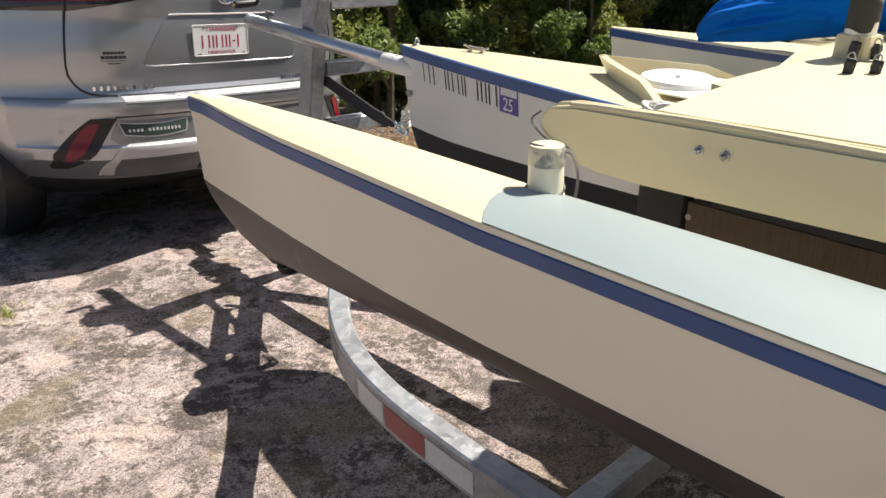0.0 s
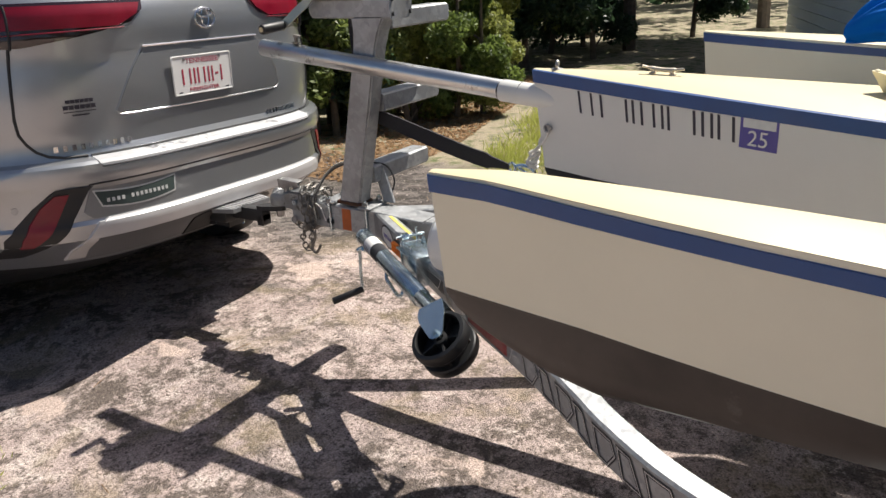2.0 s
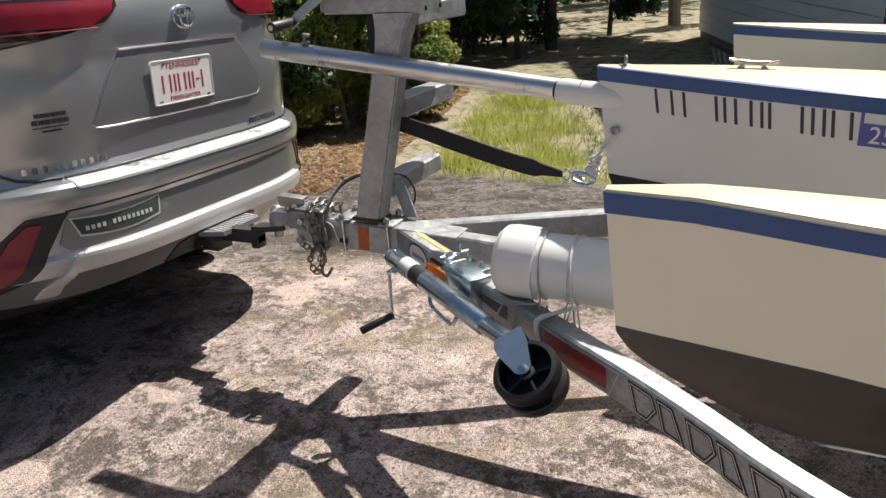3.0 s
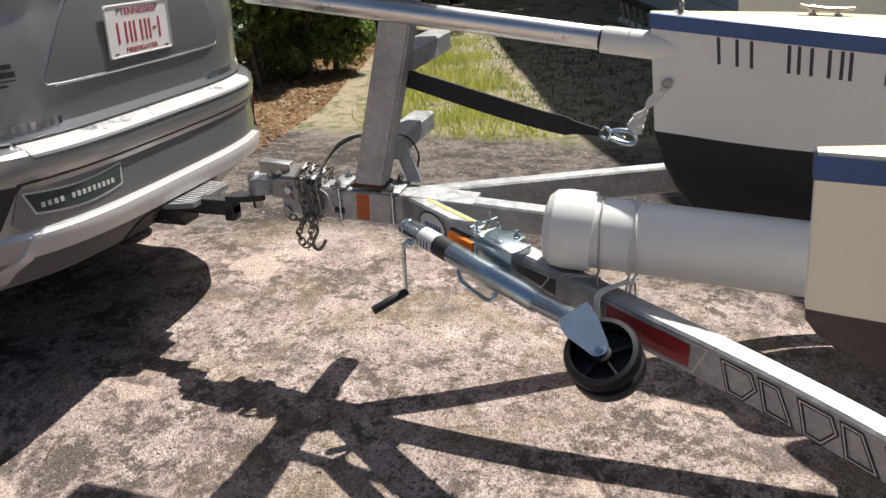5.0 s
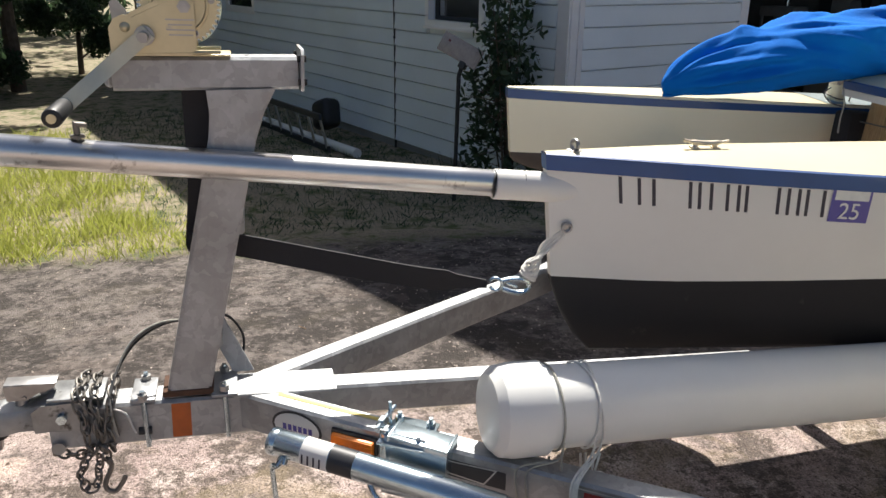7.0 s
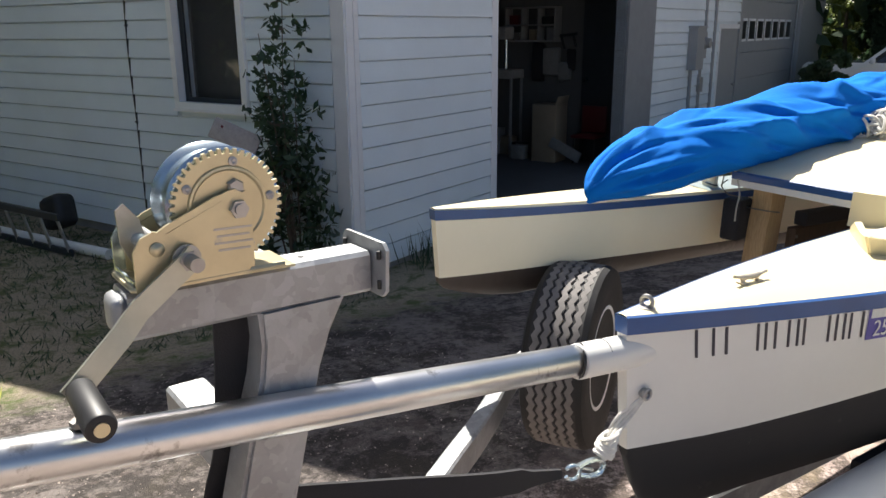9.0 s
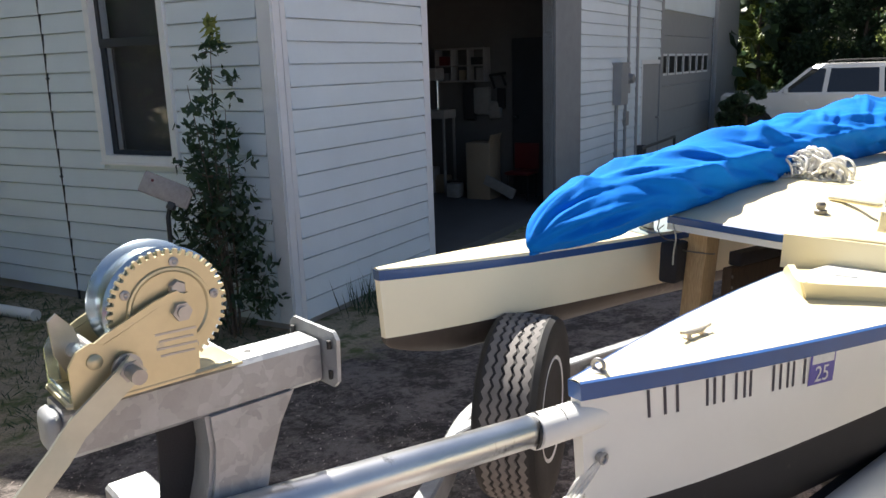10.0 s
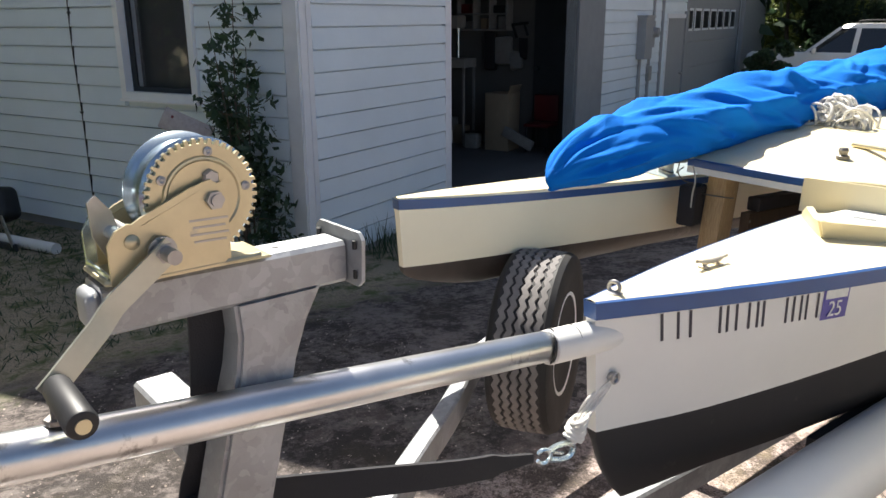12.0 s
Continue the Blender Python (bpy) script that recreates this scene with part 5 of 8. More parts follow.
    bar_along([(TX - 0.015, 0.845, 1.318), (TX - 0.012, 0.505, 1.312)], 0.062, 0.062, arm)
    part("winch_arm", arm, g, t, "galvanised arm carrying the winch")
    fl = bmesh.new()
    o = [(x, y) for x, y in ((-0.04, -0.052), (-0.03, -0.062), (0.03, -0.062), (0.04, -0.052), (0.04, 0.052), (0.03, 0.062), (-0.03, 0.062), (-0.04, 0.052))]
    plate(o, 0.006, axis_at((TX - 0.018, 0.496, 1.289), (0, 1, 0.04)), fl)
    part("flange", fl, g, t, "end flange with slotted holes")
    for sx in (-1, 1):
        for sz in (-1, 1):
            part("flange_slot", tube([(TX - 0.018 + sx * 0.048, 0.4935, 1.289 + sz * 0.022 + k) for k in (-0.006, 0.006)], 0.0034, 8, bm=tube([(TX - 0.018 + sx * 0.048, 0.5045, 1.289 + sz * 0.022 + k) for k in (-0.006, 0.006)], 0.0034, 8)), M["black"], t)
    part("arm_cap", box((0.054, 0.022, 0.052), (TX - 0.015, 0.851, 1.287), (0, 0, 0), 0.012, seg=3), M["galv"], t, "rounded end of the winch arm")
    part("drain_hole", lathe([(0.0, 0.0), (0.005, 0.0), (0.005, 0.0006), (0.0, 0.0006)], Matrix.Translation((TX - 0.012, 0.60, 1.3136)), 12), M["black"], t)
    # stub arms on the starboard side of the post, one above the other, with a brace
    for y0, z0 in ((0.735, 0.735), (0.668, 0.998), (0.605, 1.275)):
        st = bmesh.new()
        bar_along([(TX + 0.03, y0, z0), (TX + 0.375, y0 - 0.005, z0 - 0.005)], 0.076, 0.062, st)
        box((0.022, 0.07, 0.056), (TX + 0.38, y0 - 0.005, z0 - 0.036), (0, 0, 0), 0.01, st)
        lathe([(0.0, 0.0), (0.006, 0.0), (0.006, 0.0008), (0.0, 0.0008)], Matrix.Translation((TX + 0.32, y0, z0 - 0.004)), 12, st)
        part("stub_arm", st, g, t, "short galvanised stub arm")
    part("brace", rings([[Vector(p) + Vector((0, dy, 0)) for p in ((TX + 0.045, 0.66, 0.60), (TX + 0.055, 0.66, 0.60), (TX + 0.085, 0.72, 0.73), (TX + 0.075, 0.72, 0.73))] for dy in (-0.025, 0.02)]), g, t)
    # black webbing from the drum down the post and aft to the bow
    rib = bmesh.new()
    wy = 0.026
    route = [(TX + 0.0, 0.702, 1.262), (TX + 0.004, 0.704, 1.18), (TX + 0.02, 0.71, 1.05), (TX + 0.046, 0.722, 0.965), (TX + 0.05, 0.728, 0.915), (TX + 0.048, 0.72, 0.892)]
    rings([[p + Vector((0, -wy, 0)), p + Vector((0, wy, 0)), p + Vector((0.004, wy, 0)), p + Vector((0.004, -wy, 0))] for p in smooth_path(route, 5)], True, True, rib)
    part("webbing_drop", rib, M["strap"], t, "black winch webbing dropping behind the post")
    rib = bmesh.new()
    run = smooth_path([(TX + 0.045, 0.745, 0.918), (TX + 0.045, 0.66, 0.91), (TX + 0.015, 0.45, 0.862), (TX - 0.03, 0.25, 0.822), (TX - 0.055, 0.11, 0.806)], 6)
    rings([[p + Vector((-0.004, 0, h)), p + Vector((0.004, 0, h)), p + Vector((0.004 + tw, 0, -h)), p + Vector((-0.004 + tw, 0, -h))] for p, h, tw in [(p, 0.026 * (1 if i < len(run) - 4 else 0.7 - 0.12 * (i - len(run) + 4)), 0.006 * math.sin(i * 0.4)) for i, p in enumerate(run)]], True, True, rib)
    part("webbing_run", rib, M["strap"], t, "black winch webbing running to the bow")
    roll = cyl((TX + 0.01, 0.715, 0.93), (TX + 0.065, 0.715, 0.93), 0.018, seg=14)
    part("strap_roller", roll, M["black"], t)
    hx = Vector((0.016, 0.075, 0.808))
    eyeb = tube([hx + Vector((0.006 * math.cos(a), 0.017 + 0.013 * math.cos(a), 0.015 * math.sin(a))) for a in np.linspace(0.5, 5.8, 14)], 0.0042, 8)
    tube(smooth_path([hx + Vector(p) for p in ((0.0, 0.004, 0.006), (-0.002, -0.02, 0.010), (-0.006, -0.045, 0.008), (-0.008, -0.060, -0.006), (-0.008, -0.050, -0.022), (-0.004, -0.025, -0.022), (0.002, 0.0, -0.014))], 6), 0.0062, 8, eyeb)
    tube([hx + Vector((-0.002, -0.006, 0.002)), hx + Vector((-0.005, -0.032, -0.010))], 0.004, 8, eyeb)
    part("snap_hook", eyeb, M["zinc"], t, "galvanised snap hook")
    cord = bmesh.new()
    for k in range(4):
        o2 = 0.006 * (k - 1.5)
        tube(smooth_path([(0.008 + o2, 0.022, 0.818), (0.002 + o2 * 1.5, 0.008 - o2, 0.86), (-0.012 + o2, -0.02 + o2, 0.905), (-0.03, -0.056, 0.946)], 6), 0.0036, 6, cord)
    for k in range(5):
        z = 0.826 + 0.010 * k
        c = Vector((0.006 - 0.13 * (z - 0.826), 0.02 - 0.3 * (z - 0.826), z))
        tube([c + Vector((0.017 * math.cos(a), 0.015 * math.sin(a), 0.009 * math.sin(a + k))) for a in np.linspace(0, 2 * math.pi, 15)], 0.0046, 6, cord)
    part("bow_lashing", cord, M["cord"], t, "knotted white cord to the tow eye")
    build_winch(t)
    build_jack(t)
    build_spare(t)
    # axle wheels far aft carry the weight
    for sx in (-1, 1):
        x = TX + sx * 1.16
        part("axle_wheel", lathe([(0.0, -0.06), (0.12, -0.07), (0.19, -0.08), (0.25, -0.07), (0.268, -0.04), (0.268, 0.04), (0.25, 0.07), (0.19, 0.08), (0.0, 0.06)], axis_at((x, -3.3, ground_z(x, -3.3) + 0.268), (1, 0, 0)), 32), M["rubber"], t, "black trailer wheel")
        part("axle", cyl((TX, -3.3, 0.2), (x, -3.3, ground_z(x, -3.3) + 0.26), 0.025), g, t)
    return t


def oval_on_rail(t, v, a, b, off=0.0012, ring=0.0):
    bm = bmesh.new()
    ks = [2 * math.pi * i / 24 for i in range(24)]
    outer = [rail_face(t + a * math.cos(k), v + b * math.sin(k), off) for k in ks]
    if ring:
        inner = [rail_face(t + (a - ring) * math.cos(k), v + (b - ring) * math.sin(k), off + 0.001) for k in ks]
        outer = [p + (q - p) * 0 for p, q in zip(outer, inner)]
        return rings([[p + (q - p).normalized() * 0 + Vector((-0.001, 0, 0)) for p, q in zip(outer, inner)], inner], True, False, bm)
    bm.faces.new([bm.verts.new(p) for p in outer])
    return bm


def build_winch(t):
    x0 = TX - 0.015
    seat = Vector((0, -0.013, 0.012))
    w = part("winch_frame", box((0.085, 0.21, 0.004), (x0, 0.747, 1.309), (1.5, 0, 0), 0.0015), M["yzinc"], t, "gold zinc-plated winch frame")
    cheek = [(-0.09, 0.0), (0.045, 0.0), (0.047, 0.10), (0.035, 0.113), (0.008, 0.108), (-0.07, 0.074), (-0.085, 0.064), (-0.09, 0.05)]
    for dx in (-0.045, 0.045):
        c = bmesh.new()
        plate(cheek, 0.004, axis_at((x0 + dx, 0.747, 1.309), (-1, 0, 0), (0, -1, 0)), c)
        bmesh.ops.bevel(c, geom=[e for e in c.edges if abs(e.verts[0].co.x - e.verts[1].co.x) > 0.002], offset=0.008, segments=3, affect="EDGES")
        part("cheek_plate", c, M["yzinc"], w)
    hub = Vector((x0 - 0.03, 0.726, 1.397))
    # toothed wheel
    gear = bmesh.new()
    n = 44
    prof = []
    for i in range(n):
        for f, r in ((0.0, 0.066), (0.22, 0.066), (0.32, 0.0725), (0.68, 0.0725), (0.8, 0.066)):
            a = 2 * math.pi * (i + f) / n
            prof.append((r * math.cos(a), r * math.sin(a)))
    plate(prof, 0.006, axis_at(hub, (-1, 0, 0)), gear)
    gw = part("gear_wheel", gear, M["yzinc"], w, "toothed gold-plated gear wheel")
    dish = lathe([(0.052, 0.005), (0.0505, 0.0088), (0.0475, 0.0092), (0.045, 0.0072), (0.03, 0.0068), (0.0, 0.0068)], axis_at(hub + Vector((-0.0005, 0, 0)), (-1, 0, 0)), 40)
    part("gear_dish", dish, M["yzinc"], gw)
    for k in range(5):
        a = 0.5 + 2 * math.pi * k / 5
        p = hub + Vector((-0.006, 0.057 * math.cos(a), 0.057 * math.sin(a)))
        part("rivet", lathe([(0.006, 0), (0.006, 0.002), (0.003, 0.003), (0, 0.001)], axis_at(p, (-1, 0, 0)), 12), M["steel"], gw)
    drum = lathe([(0.0, 0), (0.070, 0), (0.0745, 0.004), (0.072, 0.008), (0.066, 0.014), (0.066, 0.052), (0.072, 0.058), (0.0745, 0.063), (0.071, 0.068), (0, 0.068)], axis_at(hub + Vector((0.002, 0, 0)), (1, 0, 0)), 44)
    part("drum", drum, M["zinc"], w, "bright zinc winch drum")
    # hub bolt and crank bolt
    for p, r, L in ((hub + Vector((0, -0.008, -0.002)), 0.012, 0.029), (Vector((x0 - 0.045, 0.79, 1.345)), 0.013, 0.038)):
        bmh = cyl(p, p + Vector((-L, 0, 0)), r * 0.62, seg=12)
        cyl(p + Vector((-0.014, 0, 0)), p + Vector((-0.026, 0, 0)), r, seg=6, bm=bmh)
        lathe([(r * 1.35, 0), (r * 1.35, 0.003), (r, 0.0035)], axis_at(p + Vector((-0.010, 0, 0)), (-1, 0, 0)), 18, bmh)
        part("winch_bolt", bmh, M["steel"], w)
    for y, z in ((0.822, 1.36),):
        part("rivet", lathe([(0.009, 0), (0.009, 0.003), (0.005, 0.006), (0, 0.007)], axis_at((x0 - 0.049, y, z), (-1, 0, 0)), 14), M["yzinc"], w)
    for i in range(4):
        part("stamped_line", box((0.0005, 0.05 - 0.008 * (i % 2), 0.0028), (x0 - 0.0495, 0.727, 1.372 - 0.009 * i), (2, 0, 0)), M["steel"], w)
    # gear's own centre bolt above the cheek's corner
    part("winch_bolt", lathe([(0.011, 0), (0.011, 0.006), (0.009, 0.009), (0, 0.009)], axis_at(hub + Vector((-0.006, -0.010, 0.024)), (-1, 0, 0)), 6), M["steel"], gw)
    pawl = bmesh.new()
    plate([(-0.012, 0), (0.012, 0), (0.016, 0.05), (0.006, 0.075), (-0.006, 0.07), (-0.016, 0.03)], 0.005, axis_at((x0 + 0.01, 0.825, 1.335), (-1, 0, 0), (0, -1, 0.3)), pawl)
    cyl((x0 + 0.045, 0.815, 1.365), (x0 - 0.045, 0.815, 1.365), 0.006, bm=pawl)
    part("pawl", pawl, M["steel"], w, "ratchet pawl")
    tab = plate([(-0.04, 0), (0.04, 0), (0.04, 0.012), (-0.04, 0.012)], 0.003, axis_at((x0, 0.848, 1.311), (0, 1, 0), (-1, 0, 0)))
    part("frame_tab", tab, M["zinc"], w)
    for dx in (-0.0475, 0.0475):
        lug = plate([(0.0, 0.0), (0.05, 0.0), (0.05, 0.05), (0.042, 0.066), (0.026, 0.071), (0.01, 0.064), (0.0, 0.048)], 0.004, axis_at((x0 + dx + 0.002, 0.85, 1.311), (-1, 0, 0), (0, -1, 0)))
        part("frame_lug", lug, M["yzinc" if dx < 0 else "zinc"], w)
    part("spacer_tube", cyl((x0 - 0.044, 0.828, 1.362), (x0 + 0.046, 0.828, 1.362), 0.009, seg=14), M["zinc"], w)
    lip = tube([(x0 - 0.046, 0.66, 1.313), (x0 - 0.046, 0.846, 1.313), (x0 - 0.04, 0.853, 1.313), (x0 + 0.04, 0.853, 1.313), (x0 + 0.046, 0.846, 1.313), (x0 + 0.046, 0.66, 1.313)], 0.0035, 6)
    part("frame_lip", lip, M["yzinc"], w)
    # crank: flat bent arm with a turning grip
    a, b = Vector((x0 - 0.068, 0.79, 1.345)), Vector((x0 - 0.09, 0.933, 1.229))
    mid = a.lerp(b, 0.45)
    arm = bmesh.new()
    rows = []
    for p in [a + (a - b).normalized() * 0.012, a, mid + Vector((0.016, 0, 0)), mid.lerp(b, 0.3) + Vector((0.006, 0, 0)), b, b + (b - a).normalized() * 0.014]:
        d = (b - a).normalized()
        s = d.cross(Vector((1, 0, 0))).normalized()
        rows.append([p + s * 0.0138 + Vector((q, 0, 0)) for q in (-0.0025, 0.0025)] + [p - s * 0.0138 + Vector((q, 0, 0)) for q in (0.0025, -0.0025)])
    rings(rows, True, True, arm)
    cr = part("crank", arm, M["crankzinc"], t, "flat bent winch crank, gold zinc")
    part("grip", cyl(b + Vector((-0.003, 0, 0)), b + Vector((-0.106, 0.002, -0.004)), 0.0155, 0.0168, 20, bevel=0.005), M["black"], cr, "black plastic crank grip")
    part("grip_rivet", cyl(b + Vector((-0.105, 0.002, -0.004)), b + Vector((-0.1085, 0.002, -0.004)), 0.008, seg=14), M["yzinc"], cr)
    p = Vector((x0 - 0.045, 0.79, 1.345))
    part("crank_shaft", cyl(p, p + Vector((-0.05, 0, 0)), 0.009, seg=14), M["steel"], cr)
    for ob in (w, cr):
        ob.location = seat


def build_jack(t):
    top, knee, end = Vector((-0.098, 0.606, 0.552)), Vector((-0.376, 0.194, 0.513)), Vector((-0.462, 0.088, 0.522))
    d = (knee - top).normalized()
    j = part("jack", cyl(top, knee, 0.0285, seg=24, bevel=0.003), M["zinc"], t, "bright zinc swivel jack folded along the rail")
    part("inner_tube", cyl(knee - d * 0.02, end, 0.0245, seg=24), M["zinc"], j)
    part("jack_cap", cyl(top - d * 0.004, top + d * 0.016, 0.0295, seg=24, bevel=0.003), M["zinc"], j)
    part("jack_label", cyl(top + d * 0.075, top + d * 0.135, 0.0289, seg=24), M["platewhite"], j, "white instruction label")
    part("jack_label", cyl(top + d * 0.137, top + d * 0.19, 0.0289, seg=24), M["decal"], j, "black maker's label")
    side = d.cross(Vector((0, 0, 1))).normalized()
    for i in range(4):
        p = top + d * (0.082 + 0.013 * i)
        part("print_bar", plate([(-0.002, -0.011), (0.002, -0.011), (0.002, 0.011), (-0.002, 0.011)], 0.0006, axis_at(p - side * 0.0 + side * 0.0289 * (1 if side.x < 0 else -1), side * (1 if side.x < 0 else -1), d)), M["print"], j)
    out = side if side.x < 0 else -side
    # swivel bracket clamped to the rail, with handle loop and T-screw
    c = top + d * 0.30
    br = bmesh.new()
    inw = -out
    m = axis_at(c + inw * 0.035 + Vector((0, 0, 0.01)), out, d)
    box((0.13, 0.10, 0.006), (0, 0, -0.01), bevel=0.002, bm=br)
    box((0.006, 0.10, 0.07), (0.062, 0, -0.04), bevel=0.002, bm=br)
    box((0.006, 0.10, 0.07), (-0.062, 0, -0.04), bevel=0.002, bm=br)
    box((0.12, 0.006, 0.06), (0, 0.047, -0.035), bevel=0.002, bm=br)
    br.transform(m)
    part("swivel_bracket", br, M["zinc"], j, "plated swivel bracket")
    pl = bmesh.new()
    q = Vector((-0.175, 0.335, rail_top(0.335)))
    rd = (Vector((-0.375, 0.0, 0)) - Vector((-0.05, 0.48, 0))).normalized()
    rn = Vector((rd.y, -rd.x, 0))
    bm2 = bmesh.new()
    box((0.10, 0.11, 0.006), (0, 0, 0.006), bevel=0.002, bm=bm2)
    bm2.transform(axis_at(q, (0, 0, 1), rd))
    joined(pl, bm2)
    bm2 = bmesh.new()
    box((0.10, 0.15, 0.006), (0, 0, 0), bevel=0.002, bm=bm2)
    bm2.transform(axis_at(q + rn * 0.034 + Vector((0, 0, -0.05)), rn, rd))
    joined(pl, bm2)
    part("clamp_plate", pl, M["zinc"], j, "plated clamp on the rail")
    for k in (-0.035, 0.035):
        for s in (-1, 1):
            p = q + rd * k + rn * s * 0.036
            part("clamp_bolt", cyl(p + Vector((0, 0, 0.03)), p + Vector((0, 0, -0.12)), 0.005, seg=10), M["zinc"], j)
            part("clamp_nut", cyl(p + Vector((0, 0, 0.01)), p + Vector((0, 0, 0.02)), 0.0095, seg=6), M["zinc"], j)
    p = q + rd * -0.05 + rn * 0.0 + Vector((0, 0, 0.035))
    tb = cyl(p + rn * 0.05, p - rn * 0.045, 0.0055, seg=10)
    cyl(p - rn * 0.02 + Vector((0, 0, -0.025)), p - rn * 0.02 + Vector((0, 0, 0.025)), 0.004, seg=8, bm=tb)
    cyl(p + rn * 0.01, p + rn * 0.03, 0.011, seg=6, bm=tb)
    part("pull_pin", tb, M["zinc"], j, "spring pull pin of the swivel")
    lp = smooth_path([(-0.215, 0.43, 0.515), (-0.238, 0.42, 0.487), (-0.25, 0.40, 0.472), (-0.30, 0.335, 0.464), (-0.305, 0.315, 0.475), (-0.285, 0.312, 0.508)], 4)
    part("handle_loop", tube(lp, 0.006, 8), M["zinc"], j)
    # crank on the jack's end
    a = top + d * 0.028
    cr = bmesh.new()
    tube(smooth_path([a + Vector((0, 0, -0.02)), a + out * 0.035 + Vector((0, 0, -0.03)), Vector((-0.122, 0.612, 0.505)), Vector((-0.13, 0.610, 0.44)), Vector((-0.133, 0.608, 0.372))], 5), 0.0058, 8, cr)
    k = part("jack_crank", cr, M["zinc"], j, "bent rod crank")
    part("crank_hub", cyl(a + Vector((0, 0, -0.012)), a + out * 0.02 + Vector((0, 0, -0.036)), 0.012, seg=14), M["zinc"], j)
    part("grip", cyl((-0.131, 0.606, 0.371), (-0.208, 0.682, 0.341), 0.0115, 0.0125, 14, bevel=0.003), M["black"], k, "black plastic grip")
    # fork and twin wheel
    axle = Vector((-0.52, 0.20, 0.83)).normalized()
    hubp = Vector((-0.556, 0.036, 0.522)) - axle * 0.056
    fork = bmesh.new()
    end = end + axle * (hubp - end).dot(axle)
    e = hubp - end
    fd = e.normalized()
    L = e.length
    shape = [(-0.012, -0.036), (0.012, -0.044), (0.035, -0.043), (L + 0.006, -0.021), (L + 0.014, -0.012), (L + 0.017, 0.0), (L + 0.014, 0.012), (L + 0.002, 0.02), (0.03, 0.036), (-0.012, 0.036)]
    for s in (0.048, -0.052):
        plate(shape, 0.004, axis_at(end + axle * s + fd * 0.0, axle, fd), fork)
    bm2 = box((0.006, 0.074, 0.10), (-0.011, -0.001, 0.0))
    bm2.transform(axis_at(end, axle, fd))
    joined(fork, bm2)
    part("fork", fork, M["zinc"], j, "bright folded wheel fork")
    wc = end + fd * L
    wh = bmesh.new()
    R = 0.081
    lathe([(R - 0.014, -0.046), (R - 0.004, -0.044), (R, -0.036), (R, -0.016), (R - 0.003, -0.012), (R - 0.016, -0.009), (R - 0.016, 0.009), (R - 0.003, 0.012), (R, 0.016), (R, 0.036), (R - 0.004, 0.044), (R - 0.014, 0.046), (R - 0.017, 0.04), (R - 0.017, -0.04), (R - 0.014, -0.046)], axis_at(wc, axle), 40, wh)
    wl = part("jack_wheel", wh, M["wheelblack"], j, "black twin-rib plastic jack wheel")
    sp = lathe([(0.02, -0.032), (0.02, 0.032), (0.012, 0.034), (0.012, -0.034), (0.02, -0.032)], axis_at(wc, axle), 16)
    lathe([(0.02, -0.003), (R - 0.016, -0.003), (R - 0.016, 0.003), (0.02, 0.003)], axis_at(wc, axle), 30, sp)
    for i in range(5):
        b2 = box((R - 0.03, 0.005, 0.05), ((R + 0.008) / 2, 0, 0))
        b2.transform(axis_at(wc, axle) @ pose(0, 0, 0, 0, 0, 20 + 72 * i))
        joined(sp, b2)
    part("spokes", sp, M["black"], wl)
    part("axle_bolt", cyl(wc + axle * 0.052, wc + axle * 0.062, 0.010, seg=6, bm=cyl(wc - axle * 0.06, wc + axle * 0.066, 0.0055, seg=10)), M["zinc"], wl)


def build_spare(t):
    """Spare wheel standing on the far rail, tread towards the tongue."""
    ax = Vector((-0.870, -0.492, 0)).normalized()
    c = Vector((0.76, -0.69, 0.592))
    m = axis_at(c, ax)
    R, W = 0.305, 0.105
    sp = part("spare_tyre", lathe([(0.17, W * 0.86), (0.22, W * 0.93), (0.27, W * 0.95), (R - 0.014, W * 0.9), (R - 0.004, W * 0.74), (R - 0.008, W * 0.4), (R - 0.007, 0), (R - 0.008, -W * 0.4), (R - 0.004, -W * 0.74), (R - 0.014, -W * 0.9), (0.27, -W), (0.22, -W * 0.98), (0.17, -W * 0.8)], m, 64), M["rubber"], t, "worn black spare tyre with zigzag grooves")
    ribs = bmesh.new()
    for lane in range(5):
        z = (-0.56 + 0.28 * lane) * W
        rows = []
        for i in range(97):
            a = 2 * math.pi * i / 96
            zig = 0.005 * (1 if i % 2 else -1)
            r = R - 0.001 - 0.003 * abs(lane - 2) / 2
            rows.append([Vector(((r - dr) * math.cos(a), (r - dr) * math.sin(a), z + zig + s)) for dr, s in ((0.006, -0.0105), (0, -0.0095), (0, 0.0095), (0.006, 0.0105))])
        b = rings(rows, False, False)
        b.transform(m)
        joined(ribs, b)
    part("tread", ribs, M["tread"], sp, "dusty zigzag tread ribs")
    part("rim", lathe([(0.0, 0.02), (0.06, 0.03), (0.10, 0.0), (0.145, 0.05), (0.15, 0.088), (0.172, 0.093), (0.174, 0.08), (0.172, -0.07), (0.17, -0.08), (0.0, -0.03)], m, 40), M["winwhite"], sp, "white steel rim")
    part("carrier", bar_along([Vector((0.90, -0.50, 0.52)), c - ax * 0.03 + Vector((0.0, 0, 0.02))], 0.05, 0.05), M["galv"], t)


build_trailer()


